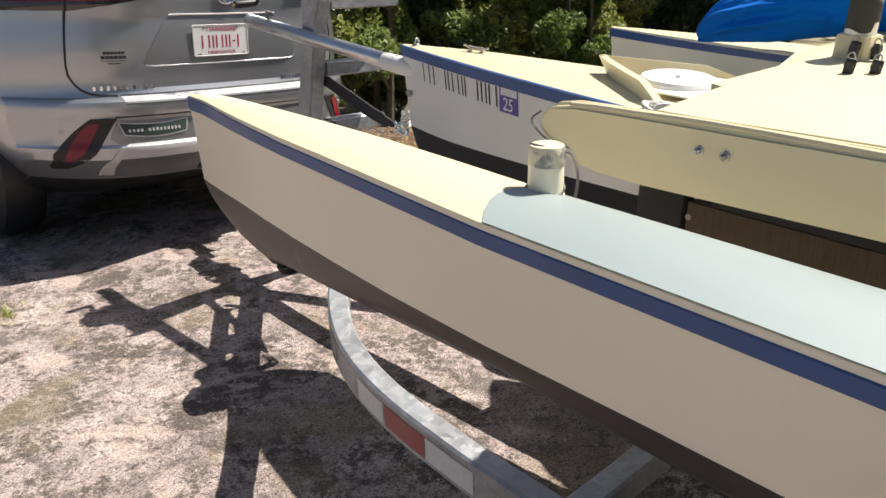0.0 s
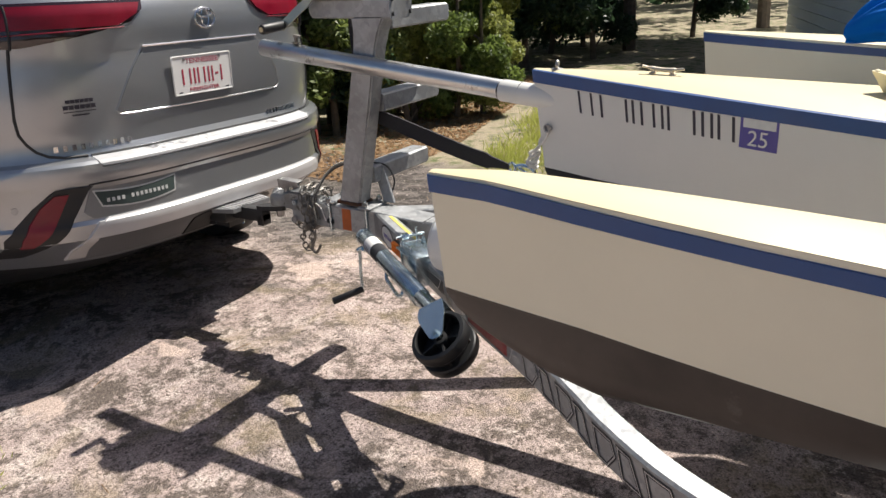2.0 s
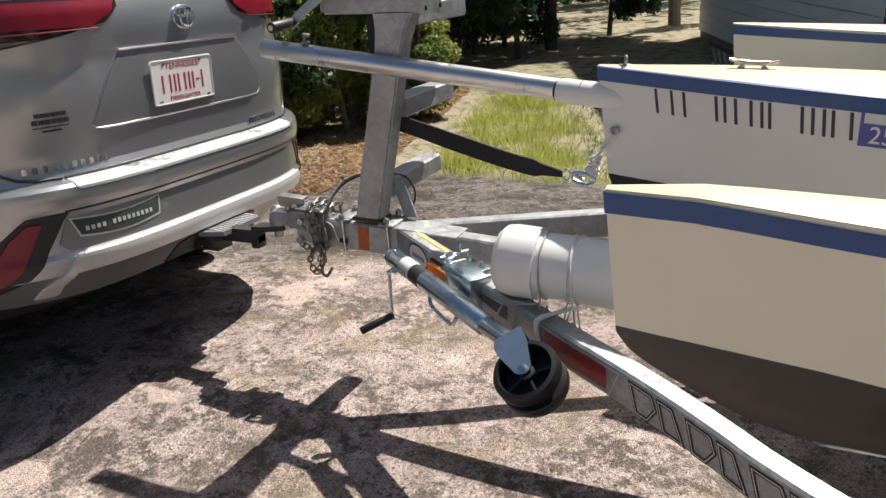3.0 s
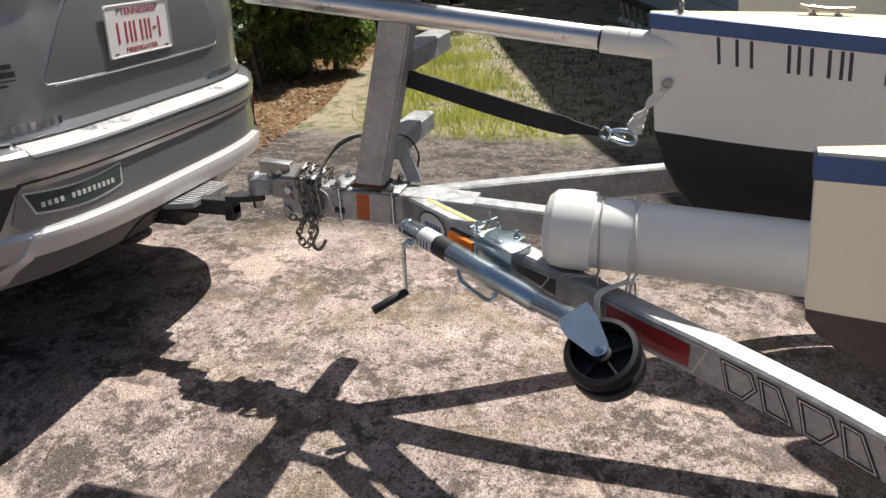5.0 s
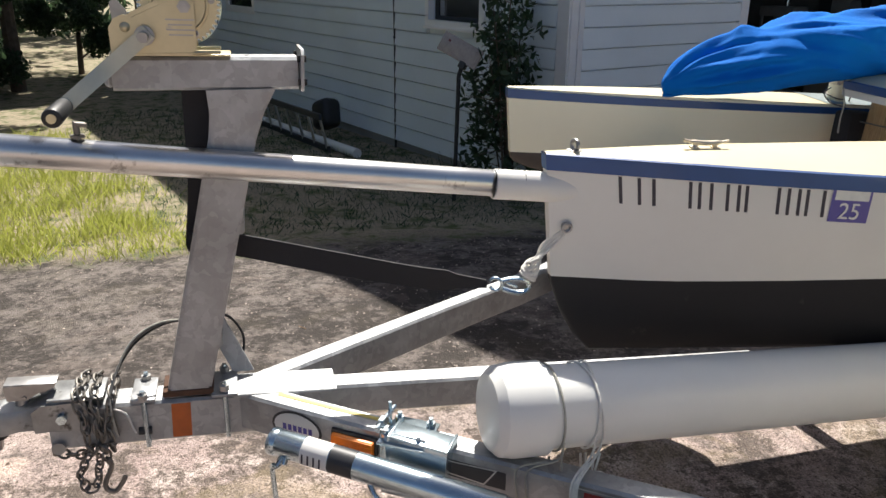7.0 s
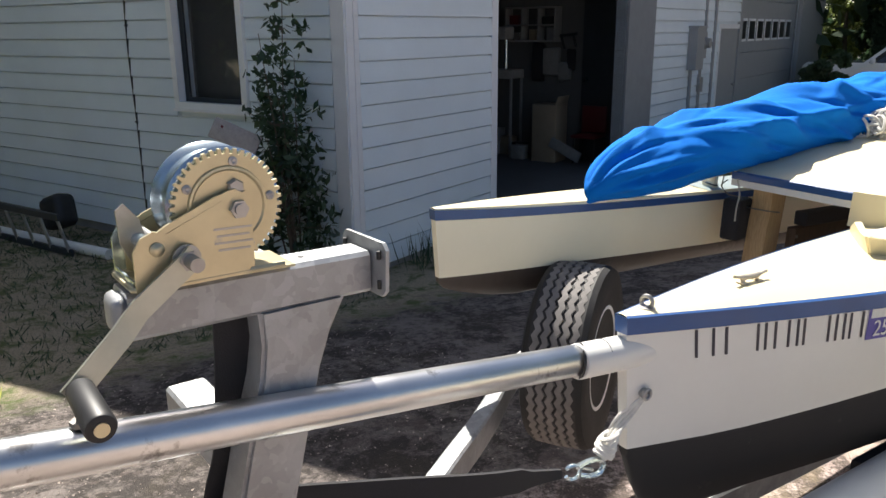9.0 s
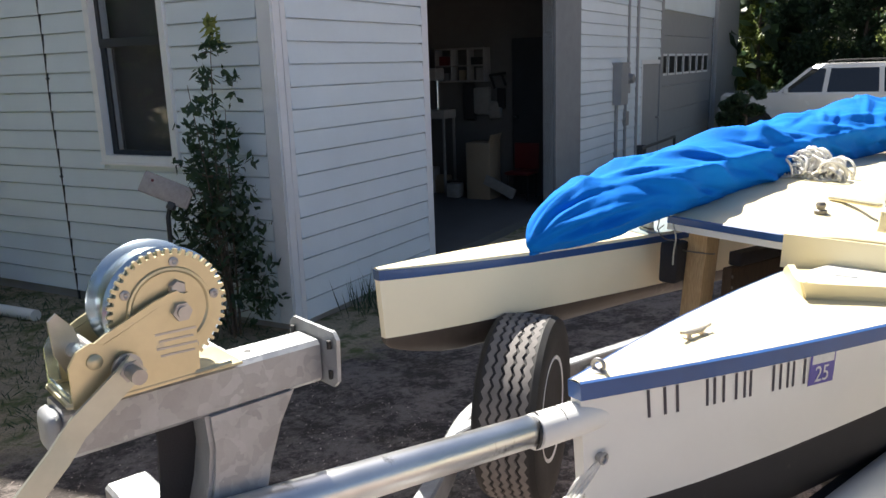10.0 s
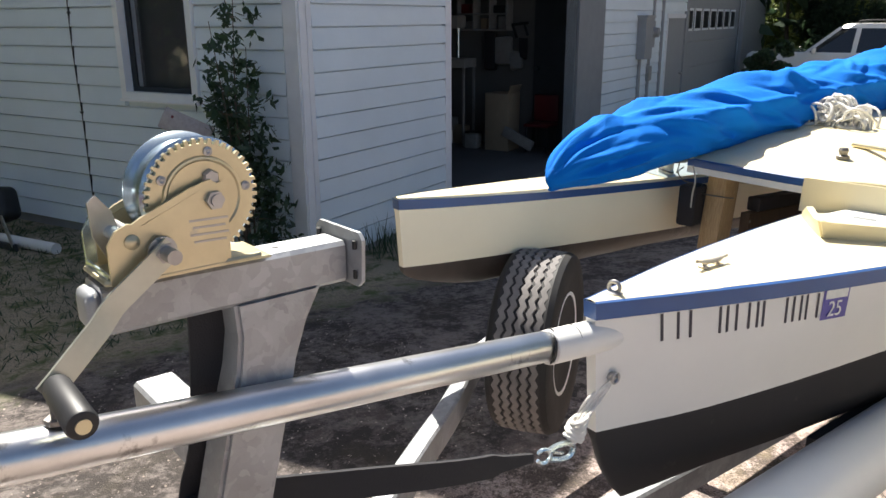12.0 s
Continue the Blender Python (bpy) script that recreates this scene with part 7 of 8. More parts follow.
TREES = [
    # bushes at the slab's edge behind the car
    ("bush", 2.3, 0.05, (0.12, 1.0, 0.75), 380, 0.043, "leaf", (3.75, 4.55), 9),
    ("bush", 2.6, 0.05, (0.10, 1.0, 0.8), 380, 0.043, "leaf", (4.75, 4.75), 9),
    ("bush", 2.2, 0.05, (0.10, 1.0, 0.7), 418, 0.039, "leaf_sun", (5.75, 4.35), 9),
    ("bush", 2.4, 0.05, (0.10, 1.0, 0.75), 380, 0.043, "leaf", (6.9, 4.6), 9),
    ("bush", 1.7, 0.04, (0.08, 1.0, 0.55), 494, 0.035, "pine", (6.4, 3.75), 9),
    ("bush", 2.6, 0.05, (0.10, 1.0, 0.9), 380, 0.047, "leaf_sun", (8.1, 5.0), 9),
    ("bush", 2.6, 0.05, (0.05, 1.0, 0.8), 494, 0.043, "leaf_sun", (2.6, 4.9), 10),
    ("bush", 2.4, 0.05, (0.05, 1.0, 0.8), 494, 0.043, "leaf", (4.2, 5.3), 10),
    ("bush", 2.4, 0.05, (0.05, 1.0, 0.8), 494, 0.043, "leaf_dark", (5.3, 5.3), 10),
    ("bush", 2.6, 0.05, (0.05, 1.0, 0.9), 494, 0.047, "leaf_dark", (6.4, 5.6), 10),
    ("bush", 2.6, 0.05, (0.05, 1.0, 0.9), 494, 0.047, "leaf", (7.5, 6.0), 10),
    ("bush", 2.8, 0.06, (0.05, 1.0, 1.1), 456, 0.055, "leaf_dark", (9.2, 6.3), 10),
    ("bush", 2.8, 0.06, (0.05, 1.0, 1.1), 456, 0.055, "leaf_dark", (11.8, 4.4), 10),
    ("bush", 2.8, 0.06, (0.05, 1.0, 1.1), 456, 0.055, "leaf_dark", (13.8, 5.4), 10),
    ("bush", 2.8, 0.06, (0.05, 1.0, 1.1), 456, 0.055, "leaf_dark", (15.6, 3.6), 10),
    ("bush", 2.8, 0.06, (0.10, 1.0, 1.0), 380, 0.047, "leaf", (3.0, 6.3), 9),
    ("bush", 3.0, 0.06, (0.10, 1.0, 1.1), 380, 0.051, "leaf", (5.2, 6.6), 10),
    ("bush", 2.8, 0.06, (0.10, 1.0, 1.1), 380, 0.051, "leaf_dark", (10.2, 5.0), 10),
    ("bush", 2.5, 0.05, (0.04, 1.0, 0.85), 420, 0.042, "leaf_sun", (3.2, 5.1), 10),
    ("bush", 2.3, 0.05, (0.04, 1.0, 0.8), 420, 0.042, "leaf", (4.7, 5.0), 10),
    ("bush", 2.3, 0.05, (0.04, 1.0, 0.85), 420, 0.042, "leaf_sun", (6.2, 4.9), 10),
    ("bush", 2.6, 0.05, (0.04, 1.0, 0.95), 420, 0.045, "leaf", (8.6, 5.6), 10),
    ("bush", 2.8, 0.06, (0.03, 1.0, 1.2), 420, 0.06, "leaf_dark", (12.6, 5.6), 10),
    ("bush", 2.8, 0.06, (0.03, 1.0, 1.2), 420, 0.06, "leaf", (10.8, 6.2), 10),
    ("bush", 1.9, 0.04, (0.02, 1.0, 0.6), 520, 0.032, "pine", (6.1, 3.95), 12),
    ("bush", 1.9, 0.04, (0.02, 1.0, 0.65), 520, 0.032, "leaf_sun", (6.8, 4.05), 12),
    ("bush", 1.7, 0.04, (0.02, 1.0, 0.6), 520, 0.032, "leaf_sun", (5.5, 4.25), 12),
    # wood behind
    ("tree", 8.5, 0.14, (0.18, 1.0, 2.0), 190, 0.11, "leaf", (7.5, 8.2), 16),
    ("tree", 9.5, 0.17, (0.2, 1.0, 2.2), 190, 0.12, "leaf_dark", (11.5, 7.2), 16),
    ("tree", 10.0, 0.16, (0.2, 1.0, 2.2), 190, 0.12, "leaf", (3.6, 10.0), 16),
    ("tree", 10.0, 0.13, (0.3, 1.0, 2.2), 190, 0.12, "leaf_dark", (13.2, 4.2), 16),
    ("tree", 9.0, 0.12, (0.25, 1.0, 2.2), 190, 0.12, "leaf_dark", (15.5, 6.0), 16),
    ("tree", 10.5, 0.15, (0.2, 1.0, 2.4), 190, 0.13, "leaf_dark", (9.5, 11.0), 16),
    ("tree", 10.0, 0.15, (0.2, 1.0, 2.4), 190, 0.13, "leaf_dark", (17.5, 2.5), 16),
    ("tree", 10.0, 0.15, (0.15, 1.0, 2.6), 190, 0.13, "leaf_dark", (0.2, 13.0), 16),
    ("tree", 10.0, 0.15, (0.1, 1.0, 2.6), 190, 0.13, "leaf_dark", (19.5, 7.5), 16),
    ("tree", 10.0, 0.15, (0.1, 1.0, 2.6), 190, 0.13, "leaf_dark", (14.5, 10.5), 16),
    # beyond the house end, round the white car
    ("bush", 1.5, 0.04, (0.03, 1.0, 0.5), 420, 0.05, "leaf_dark", (5.0, -10.2), 12),
    ("bush", 4.2, 0.08, (0.03, 1.0, 1.5), 620, 0.07, "leaf", (11.0, -22.6), 12),
    ("bush", 4.4, 0.08, (0.03, 1.0, 1.6), 620, 0.07, "leaf_dark", (8.0, -22.6), 12),
    ("bush", 4.2, 0.08, (0.03, 1.0, 1.6), 620, 0.07, "leaf_dark", (9.6, -22.2), 12),
    ("bush", 4.2, 0.08, (0.03, 1.0, 1.6), 620, 0.07, "leaf", (6.0, -22.4), 12),
    ("tree", 7.0, 0.15, (0.05, 1.0, 2.2), 300, 0.08, "leaf", (11.5, -25.0), 16),
    ("tree", 8.0, 0.15, (0.05, 1.0, 2.4), 300, 0.08, "leaf_dark", (8.8, -24.6), 16),
    ("tree", 8.0, 0.15, (0.05, 1.0, 2.4), 300, 0.08, "leaf", (6.4, -24.6), 16),
    ("tree", 8.0, 0.15, (0.05, 1.0, 2.4), 190, 0.10, "leaf_dark", (13.0, -27.5), 16),
    ("tree", 8.0, 0.15, (0.05, 1.0, 2.4), 190, 0.10, "leaf_dark", (1.5, -18.0), 16),
]


def build_trees():
    labels = {"leaf": "leafy broadleaf", "leaf_sun": "sun-toned yellow-green broadleaf", "leaf_dark": "shade-toned dark broadleaf", "pine": "young feathery pine"}
    for kind, h, tr, crown, per, size, lm, at, limbs in TREES:
        where = "at the edge of the granite slab" if kind == "bush" else "in the wood behind"
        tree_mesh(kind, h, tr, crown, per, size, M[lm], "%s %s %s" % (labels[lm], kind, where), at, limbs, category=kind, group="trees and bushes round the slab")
    # far wood: a deep belt of clumps round the clearing
    cl = []
    r = random.Random(5)
    for i in range(640):
        a = r.uniform(-2.3, 2.2)
        d = r.uniform(22, 34)
        cl.append((3 + d * math.cos(a), d * math.sin(a), 10.5 * r.random() ** 1.5 - 0.3, r.uniform(1.3, 2.6)))
    ob = new("far_wood", leaf_cloud("far_wood", cl, 70, 0.36, M["leaf_dark"]))
    tagged(ob, "dark far wood ringing the clearing", "wood", kind="stuff")


build_trees()


# ---- blue sail cover lying along the starboard wing ----
M["cover"].node_tree.nodes["Principled BSDF"].inputs["Specular IOR Level"].default_value = 0.15


def build_cover():
    spine = [(0.758, -0.716, 1.108, 0.004, 0.012), (0.762, -0.745, 1.128, 0.036, 0.042), (0.768, -0.83, 1.160, 0.082, 0.078), (0.755, -1.0, 1.194, 0.128, 0.107), (0.735, -1.22, 1.228, 0.155, 0.112), (0.71, -1.5, 1.258, 0.165, 0.115),
             (0.685, -1.8, 1.28, 0.17, 0.122), (0.665, -2.15, 1.303, 0.165, 0.115), (0.64, -2.5, 1.318, 0.17, 0.122), (0.61, -2.8, 1.33, 0.165, 0.130), (0.575, -3.05, 1.33, 0.14, 0.125), (0.555, -3.16, 1.32, 0.06, 0.07), (0.55, -3.18, 1.315, 0.01, 0.02)]
    pts = smooth_path([q[:3] for q in spine], 30)
    ks = np.linspace(0, len(spine) - 1, len(pts))
    ws = np.interp(ks, range(len(spine)), [q[3] for q in spine])
    hs = np.interp(ks, range(len(spine)), [q[4] for q in spine])
    seg = 120
    # pleats: straight sharp creases, fanning from the tied tip, then slanting round the bundle
    fr = random.Random(17)
    pleats = []
    for k in range(8):
        a0 = -0.5 + 0.32 * k
        pleats.append((0.02, a0, fr.uniform(0.26, 0.5), a0 + fr.uniform(-0.35, 0.15), fr.choice((1, -1)) * fr.uniform(0.012, 0.022), fr.uniform(0.022, 0.036)))
    for k in range(46):
        r0, a0 = 0.12 + 2.35 * fr.random(), fr.uniform(-0.7, 2.2)
        ln = fr.uniform(0.14, 0.42)
        pleats.append((r0, a0, r0 + ln, a0 + fr.choice((-1, -1, 1)) * fr.uniform(0.4, 1.3), fr.choice((1, 1, -1)) * fr.uniform(0.010, 0.022), fr.uniform(0.04, 0.085)))
    for k in range(52):
        r0, a0 = 0.04 + 2.3 * fr.random(), fr.uniform(-0.6, 2.3)
        pleats.append((r0, a0, r0 + fr.uniform(0.16, 0.42), a0 + fr.choice((-1, -1, 1)) * fr.uniform(0.4, 1.3), fr.choice((1, 1, -1)) * fr.uniform(0.009, 0.015), fr.uniform(0.024, 0.038)))
    # one long slack fold down the near side
    for k in range(6):
        pleats.append((0.55 + 0.3 * k, 0.62 - 0.06 * k, 0.92 + 0.3 * k, 0.50 - 0.06 * k, 0.014, 0.035))
    def slack(run, a, rad, pleats):
        out = 0.0
        a = (a + 1.6) % (2 * math.pi) - 1.6
        for r0, a0, r1, a1, h, w in pleats:
            ux, uy = r1 - r0, (a1 - a0) * rad
            px, py = run - r0, (a - a0) * rad
            q = (px * ux + py * uy) / (ux * ux + uy * uy)
            if -0.1 < q < 1.1:
                d = (px * uy - py * ux) / math.hypot(ux, uy)
                d = d if d > 0 else -2.0 * d    # each fold lies over: steep on one side
                if d < w:
                    out += h * (1 - d / w) * min(1.0, 1.9 * min(q + 0.1, 1.1 - q))
        return out
    rows, run = [], 0.0
    for i, p in enumerate(pts):
        if i:
            run += (p - pts[i - 1]).length
        d = (pts[min(i + 1, len(pts) - 1)] - pts[max(i - 1, 0)]).normalized()
        side = d.cross(Vector((0, 0, 1))).normalized()
        up = side.cross(d)
        row = []
        active = [q for q in pleats if q[0] - q[5] < run < q[2] + q[5]]
        for k in range(seg):
            a = 2 * math.pi * k / seg
            ca, sa = math.cos(a), math.sin(a)
            f = 0.05 * noise.noise(Vector((run * 2.6, ca * 1.4, sa * 1.4)))
            f += slack(run, a, 0.5 * (ws[i] + hs[i]), active) / max(0.03, hs[i]) * (0.45 if sa < -0.35 else 1.0) * min(1.0, 0.3 + run / 0.1)
            x, y = ca * ws[i] * (1 + f), sa * hs[i] * (1 + f)
            row.append(p + side * x + up * max(y, -hs[i] * 0.8))
        rows.append(row)
    bm = rings(rows)
    c = thing("sail_cover", "long crumpled bright blue canvas sail cover on the wing", "sail cover")
    part("canvas", bm, M["cover"], c, smooth=75)
    tip = [p + Vector((0, 0, -0.75 * h)) for p, h in zip(pts, hs)]
    part("hem", tube(tip[1:-1], 0.006, 6), M["cover"], c, "rolled lower hem")


build_cover()


# ---- loose things on the boat ----
def build_rope():
    r = random.Random(3)
    c = Vector((0.44, -1.95, 1.198))
    bm = bmesh.new()
    for i in range(75):
        o = c + Vector((r.uniform(-0.11, 0.11), r.uniform(-0.05, 0.05), 0))
        top = 0.10 * (1 - 5.5 * abs(o.x - c.x)) + 0.03
        ra, rb, t0 = r.uniform(0.02, 0.06), r.uniform(0.018, 0.045), r.uniform(-0.7, 0.7)
        lean, z0 = r.uniform(-0.8, 0.8), r.uniform(0.0, max(0.01, top - 0.05))
        pts = [o + Vector((ra * math.cos(a) * math.cos(t0), ra * math.cos(a) * math.sin(t0) + lean * rb * math.sin(a), max(0.006, z0 + rb + rb * math.sin(a)))) for a in np.linspace(0, 5.9, 20)]
        tube(pts, 0.0052, 7, bm)
    tube(smooth_path([c + Vector((-0.05, -0.1, 0.008)), c + Vector((-0.1, -0.25, 0.008)), c + Vector((-0.02, -0.4, 0.008)), c + Vector((-0.12, -0.6, 0.01))], 6), 0.0055, 7, bm)
    single("coiled_rope", bm, M["cord"], "loose coil of white braided rope on the deck", "rope")


def build_winchlet():
    t = thing("deck_track", "short brass-coloured track with a cam block on deck", "deck fitting")
    part("track", box((0.022, 0.19, 0.012), (0.15, -1.626, 1.206), (0, 0, 72), 0.003), M["yzinc"], t)
    b = lathe([(0.0, 0.0), (0.02, 0.0), (0.02, 0.01), (0.012, 0.014), (0.016, 0.028), (0.012, 0.036), (0, 0.036)], Matrix.Translation((0.207, -1.507, 1.178)), 16)
    part("cam_block", b, M["chain"], t)


def build_knot():
    bm = bmesh.new()
    c = BOAT @ Vector((-0.258, -1.19, 0.012))
    for k in range(5):
        tube([c + Vector((0.014 * math.cos(a) + 0.003 * k, 0.018 * math.sin(a) - 0.006 * k, 0.008 + 0.009 * math.sin(a + k))) for a in np.linspace(0, 6.28, 14)], 0.0055, 7, bm)
    tube(smooth_path([c, c + Vector((-0.01, 0.05, 0.0)), c + Vector((-0.012, 0.07, -0.008))], 5), 0.0055, 7, bm)
    single("rope_knot", bm, M["cord"], "frayed pale rope knot at the spray board", "rope")


def build_lines():
    bm = bmesh.new()
    tube(smooth_path([(-0.06, -1.68, 1.19), (-0.2, -1.9, 1.18), (-0.42, -2.2, 1.16), (-0.55, -2.6, 1.14)], 6), 0.004, 6, bm)
    tube(smooth_path([(-0.05, -1.66, 1.20), (-0.12, -1.95, 1.18), (-0.3, -2.3, 1.16), (-0.4, -2.8, 1.14)], 6), 0.004, 6, bm)
    single("sheet_lines", bm, M["cord"], "thin pale lines lying aft over the deck", "rope")


build_rope()
build_winchlet()
build_knot()
build_lines()


# ---- timber and pads that hold the folded wings up ----
def build_props():
    for sx in (-1, 1):
        p = thing("prop_board", "brown timber board on edge under the wing", "board")
        x = sx * 0.52 - (0.03 if sx > 0 else 0.07)
        bm = box((0.035, 1.7, 0.16), (x, -2.295, 0.824), (3.4, 0, 0), 0.003)
        part("board", bm, M["darkwood"], p)
        for y in (-1.56, -1.585):
            part("screw", lathe([(0.006, 0), (0.006, 0.002), (0, 0.003)], axis_at((x - 0.018, -1.455, 0.925 + (y + 1.56) * 1.6), (-1, 0, 0)), 10), M["chain"], p)
        f = thing("foam_pad", "black carpeted beam end wedged under the wing, with a strip standing in for shade", "pad")
        if sx > 0:
            part("pad", box((0.07, 0.10, 0.15), (0.665, -1.385, 0.965), (3.4, 0, 8), 0.012), M["strap"], f)
        else:
            part("pad", box((0.05, 0.10, 0.16), (x + 0.004, -1.392, 0.905), (3.4, 0, 0), 0.01), M["strap"], f)
        # black bar put in the gap under the wing where shade lies
        part("beam", box((0.05, 1.5, 0.05), (x, -2.25, 0.934), (3.4, 0, 0), 0.006), M["strap"], f)
        if sx < 0:
            q = thing("prop_post", "short pale pine post under the timber board", "post")
            part("post", box((0.075, 0.085, 0.33), (-0.56, -1.485, 0.595), (3, 0, 0), 0.004), M["wood"], q)
            continue
        q = thing("prop_post", "pale pine post standing on the trailer under the wing", "post")
        part("post", box((0.075, 0.09, 0.62), (sx * 0.60, -1.44, 0.785), (3, sx * -3, 0), 0.004), M["wood"], q)
        part("foot_block", box((0.16, 0.12, 0.04), (sx * 0.60, -1.44, 0.452), (3, 0, 0), 0.004), M["wood"], q)
        part("cord", tube([(sx * 0.60 + 0.055 * math.cos(a), -1.44 + 0.06 * math.sin(a), 1.0 + 0.012 * math.sin(a)) for a in np.linspace(0, 6.28, 20)], 0.003, 6), M["chain"], q)
        part("hanging_cord", tube(smooth_path([(sx * 0.60, -1.27, 1.13), (sx * 0.59, -1.275, 1.08), (sx * 0.60, -1.28, 1.03), (sx * 0.605, -1.285, 0.98)], 5), 0.003, 6), M["cord_grey"], q)
    b = thing("bunk_board", "black carpeted trailer bunk under the hull", "bunk")
    for sx in (-1, 1):
        part("bunk", box((0.09, 2.6, 0.05), (sx * 0.20 + 0.02, -2.0, 0.52), (3.4, 0, 0), 0.006), M["strap"], b)
        part("bunk_post", box((0.05, 0.05, 0.2), (sx * 0.20 + 0.02, -1.43, 0.45), (0, 0, 0), 0.003), M["galv"], b)
    # hull rests on this cradle
    part("bow_cradle", box((0.20, 0.06, 0.06), (0.0, -1.43, 0.535), (0, 0, 0), 0.006), M["galv"], b)


build_props()


# ---- by the house: shrub, tag on a post, meter, ladder, pipe ----
def build_shrub():
    base = CORNER + DIR_A * 0.38 + OUT_A * 0.28
    z0 = ground_z(base.x, base.y)
    t = thing("tall_shrub", "tall thin dark green shrub against the house corner", "shrub", Matrix.Translation((base.x, base.y, z0)))
    r = random.Random(11)
    wood_b = bmesh.new()
    cl = []
    for s in range(9):
        h = (2.55, 1.9, 1.7, 1.5, 1.3, 2.1, 1.2, 1.0, 1.6)[s]
        dx = Vector((r.uniform(-0.19, 0.19), r.uniform(-0.06, 0.16), 0))
        top = dx * (2.4 if s else 0.4) + Vector((0, 0, h))
        if s == 0:
            top += -DIR_A * 0.02
        path = smooth_path([dx * 0.5, dx * 1.2 + Vector((0, 0, h * 0.5)), top], 6)
        tube(path, [0.011 * (1 - 0.8 * i / (len(path) - 1)) for i in range(len(path))], 6, wood_b)
        for i in range(int(h * 26)):
            k = r.uniform(0.12, 1) ** 0.8
            p = path[min(len(path) - 1, int(k * (len(path) - 1)))]
            spread = (0.58 * (1.08 - k) + 0.07) * r.uniform(0.4, 1.1)
            a = r.uniform(0, 6.28)
            e = p + Vector((math.cos(a) * spread, math.sin(a) * spread * 0.7, spread * r.uniform(-0.2, 0.4)))
            if e.dot(OUT_A) < -0.22:
                e -= OUT_A * (e.dot(OUT_A) + 0.2)
            if i % 3 == 0:
                tube([p, p.lerp(e, 0.6) + Vector((0, 0, 0.01)), e], [0.004, 0.003, 0.002], 4, wood_b)
            cl.append((e.x, e.y, e.z, 0.075))
    part("stem", wood_b, M["bark"], t)
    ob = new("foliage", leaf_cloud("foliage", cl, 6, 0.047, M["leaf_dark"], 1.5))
    ob.parent = t
    tips = [(0.0, 0.0, 2.5, 0.06), (0.01, 0.0, 2.58, 0.05), (0.0, 0.01, 2.42, 0.08)]
    ob = new("young_leaves", leaf_cloud("young_leaves", tips, 16, 0.045, M["leaf_sun"], 1.0))
    ob.parent = t
    # weeds at the wall's foot
    rr = np.random.default_rng(3)
    for i, (s, k, h, lab) in enumerate(((0.7, 0.35, 0.4, "a"), (1.1, 0.3, 0.3, "b"), (1.6, 0.25, 0.28, "c"), (0.2, 0.5, 0.35, "d"))):
        p = CORNER + DIR_B * s + OUT_B * k if i < 3 else CORNER + DIR_A * 0.8 + OUT_A * 0.45
        w = thing("weed", "wispy weed clump at the foot of the wall", "weed", Matrix.Translation((p.x, p.y, ground_z(p.x, p.y))), group="weeds by the house")
        n = 90
        c = np.c_[rr.normal(0, 0.16, n), rr.normal(0, 0.12, n), np.zeros(n)]
        hh = rr.uniform(0.3, 1, (n, 1)) * h
        u = np.c_[rr.normal(0, 0.25, n), rr.normal(0, 0.25, n), np.ones(n)] * hh / 2
        v = unit(rr.normal(size=(n, 3))) * 0.006
        ob = new("tuft", quads_mesh("tuft", c + u, u, v, M["leaf_dark"]))
        ob.parent = w


def build_tag_plate():
    # a faded tag on a stick; housing and lens are its body and face
    f = thing("tag_plate", "faded rectangular tag on a black post, tilted", "lamp")
    base = Vector((5.02, -1.22, 0))
    z0 = ground_z(base.x, base.y)
    part("post", tube([base + Vector((-0.04, 0.02, z0 - 0.05)), base + Vector((0, -0.02, 0.62)), base + Vector((0.02, -0.06, 0.72))], 0.018, 10), M["black"], f)
    m = axis_at(base + Vector((0.0, -0.03, 0.83)), (-0.75, 0.55, 0.25), (-0.5, -0.55, -0.33))
    bm = box((0.40, 0.17, 0.03), (0, 0, 0), (0, 0, 0), 0.01)
    bm.transform(m)
    part("housing", bm, M["tag"], f, "weathered body of the tag")
    bm = box((0.36, 0.14, 0.006), (0, 0, 0.016), (0, 0, 0), 0.002)
    bm.transform(m)
    part("lens", bm, M["tag"], f, "dull scratched face of the tag")
    bm = box((0.02, 0.02, 0.004), (-0.12, 0.03, 0.020))
    bm.transform(m)
    part("red_mark", bm, M["redbox"], f)
    bm = box((0.06, 0.06, 0.08), (0.08, -0.1, -0.01), (0, 0, 0), 0.01)
    bm.transform(m)
    part("bracket", bm, M["dooropen"], f)


def on_wall_b(s, z, proud=0.03):
    return CORNER + DIR_B * s + OUT_B * proud + Vector((0, 0, z))


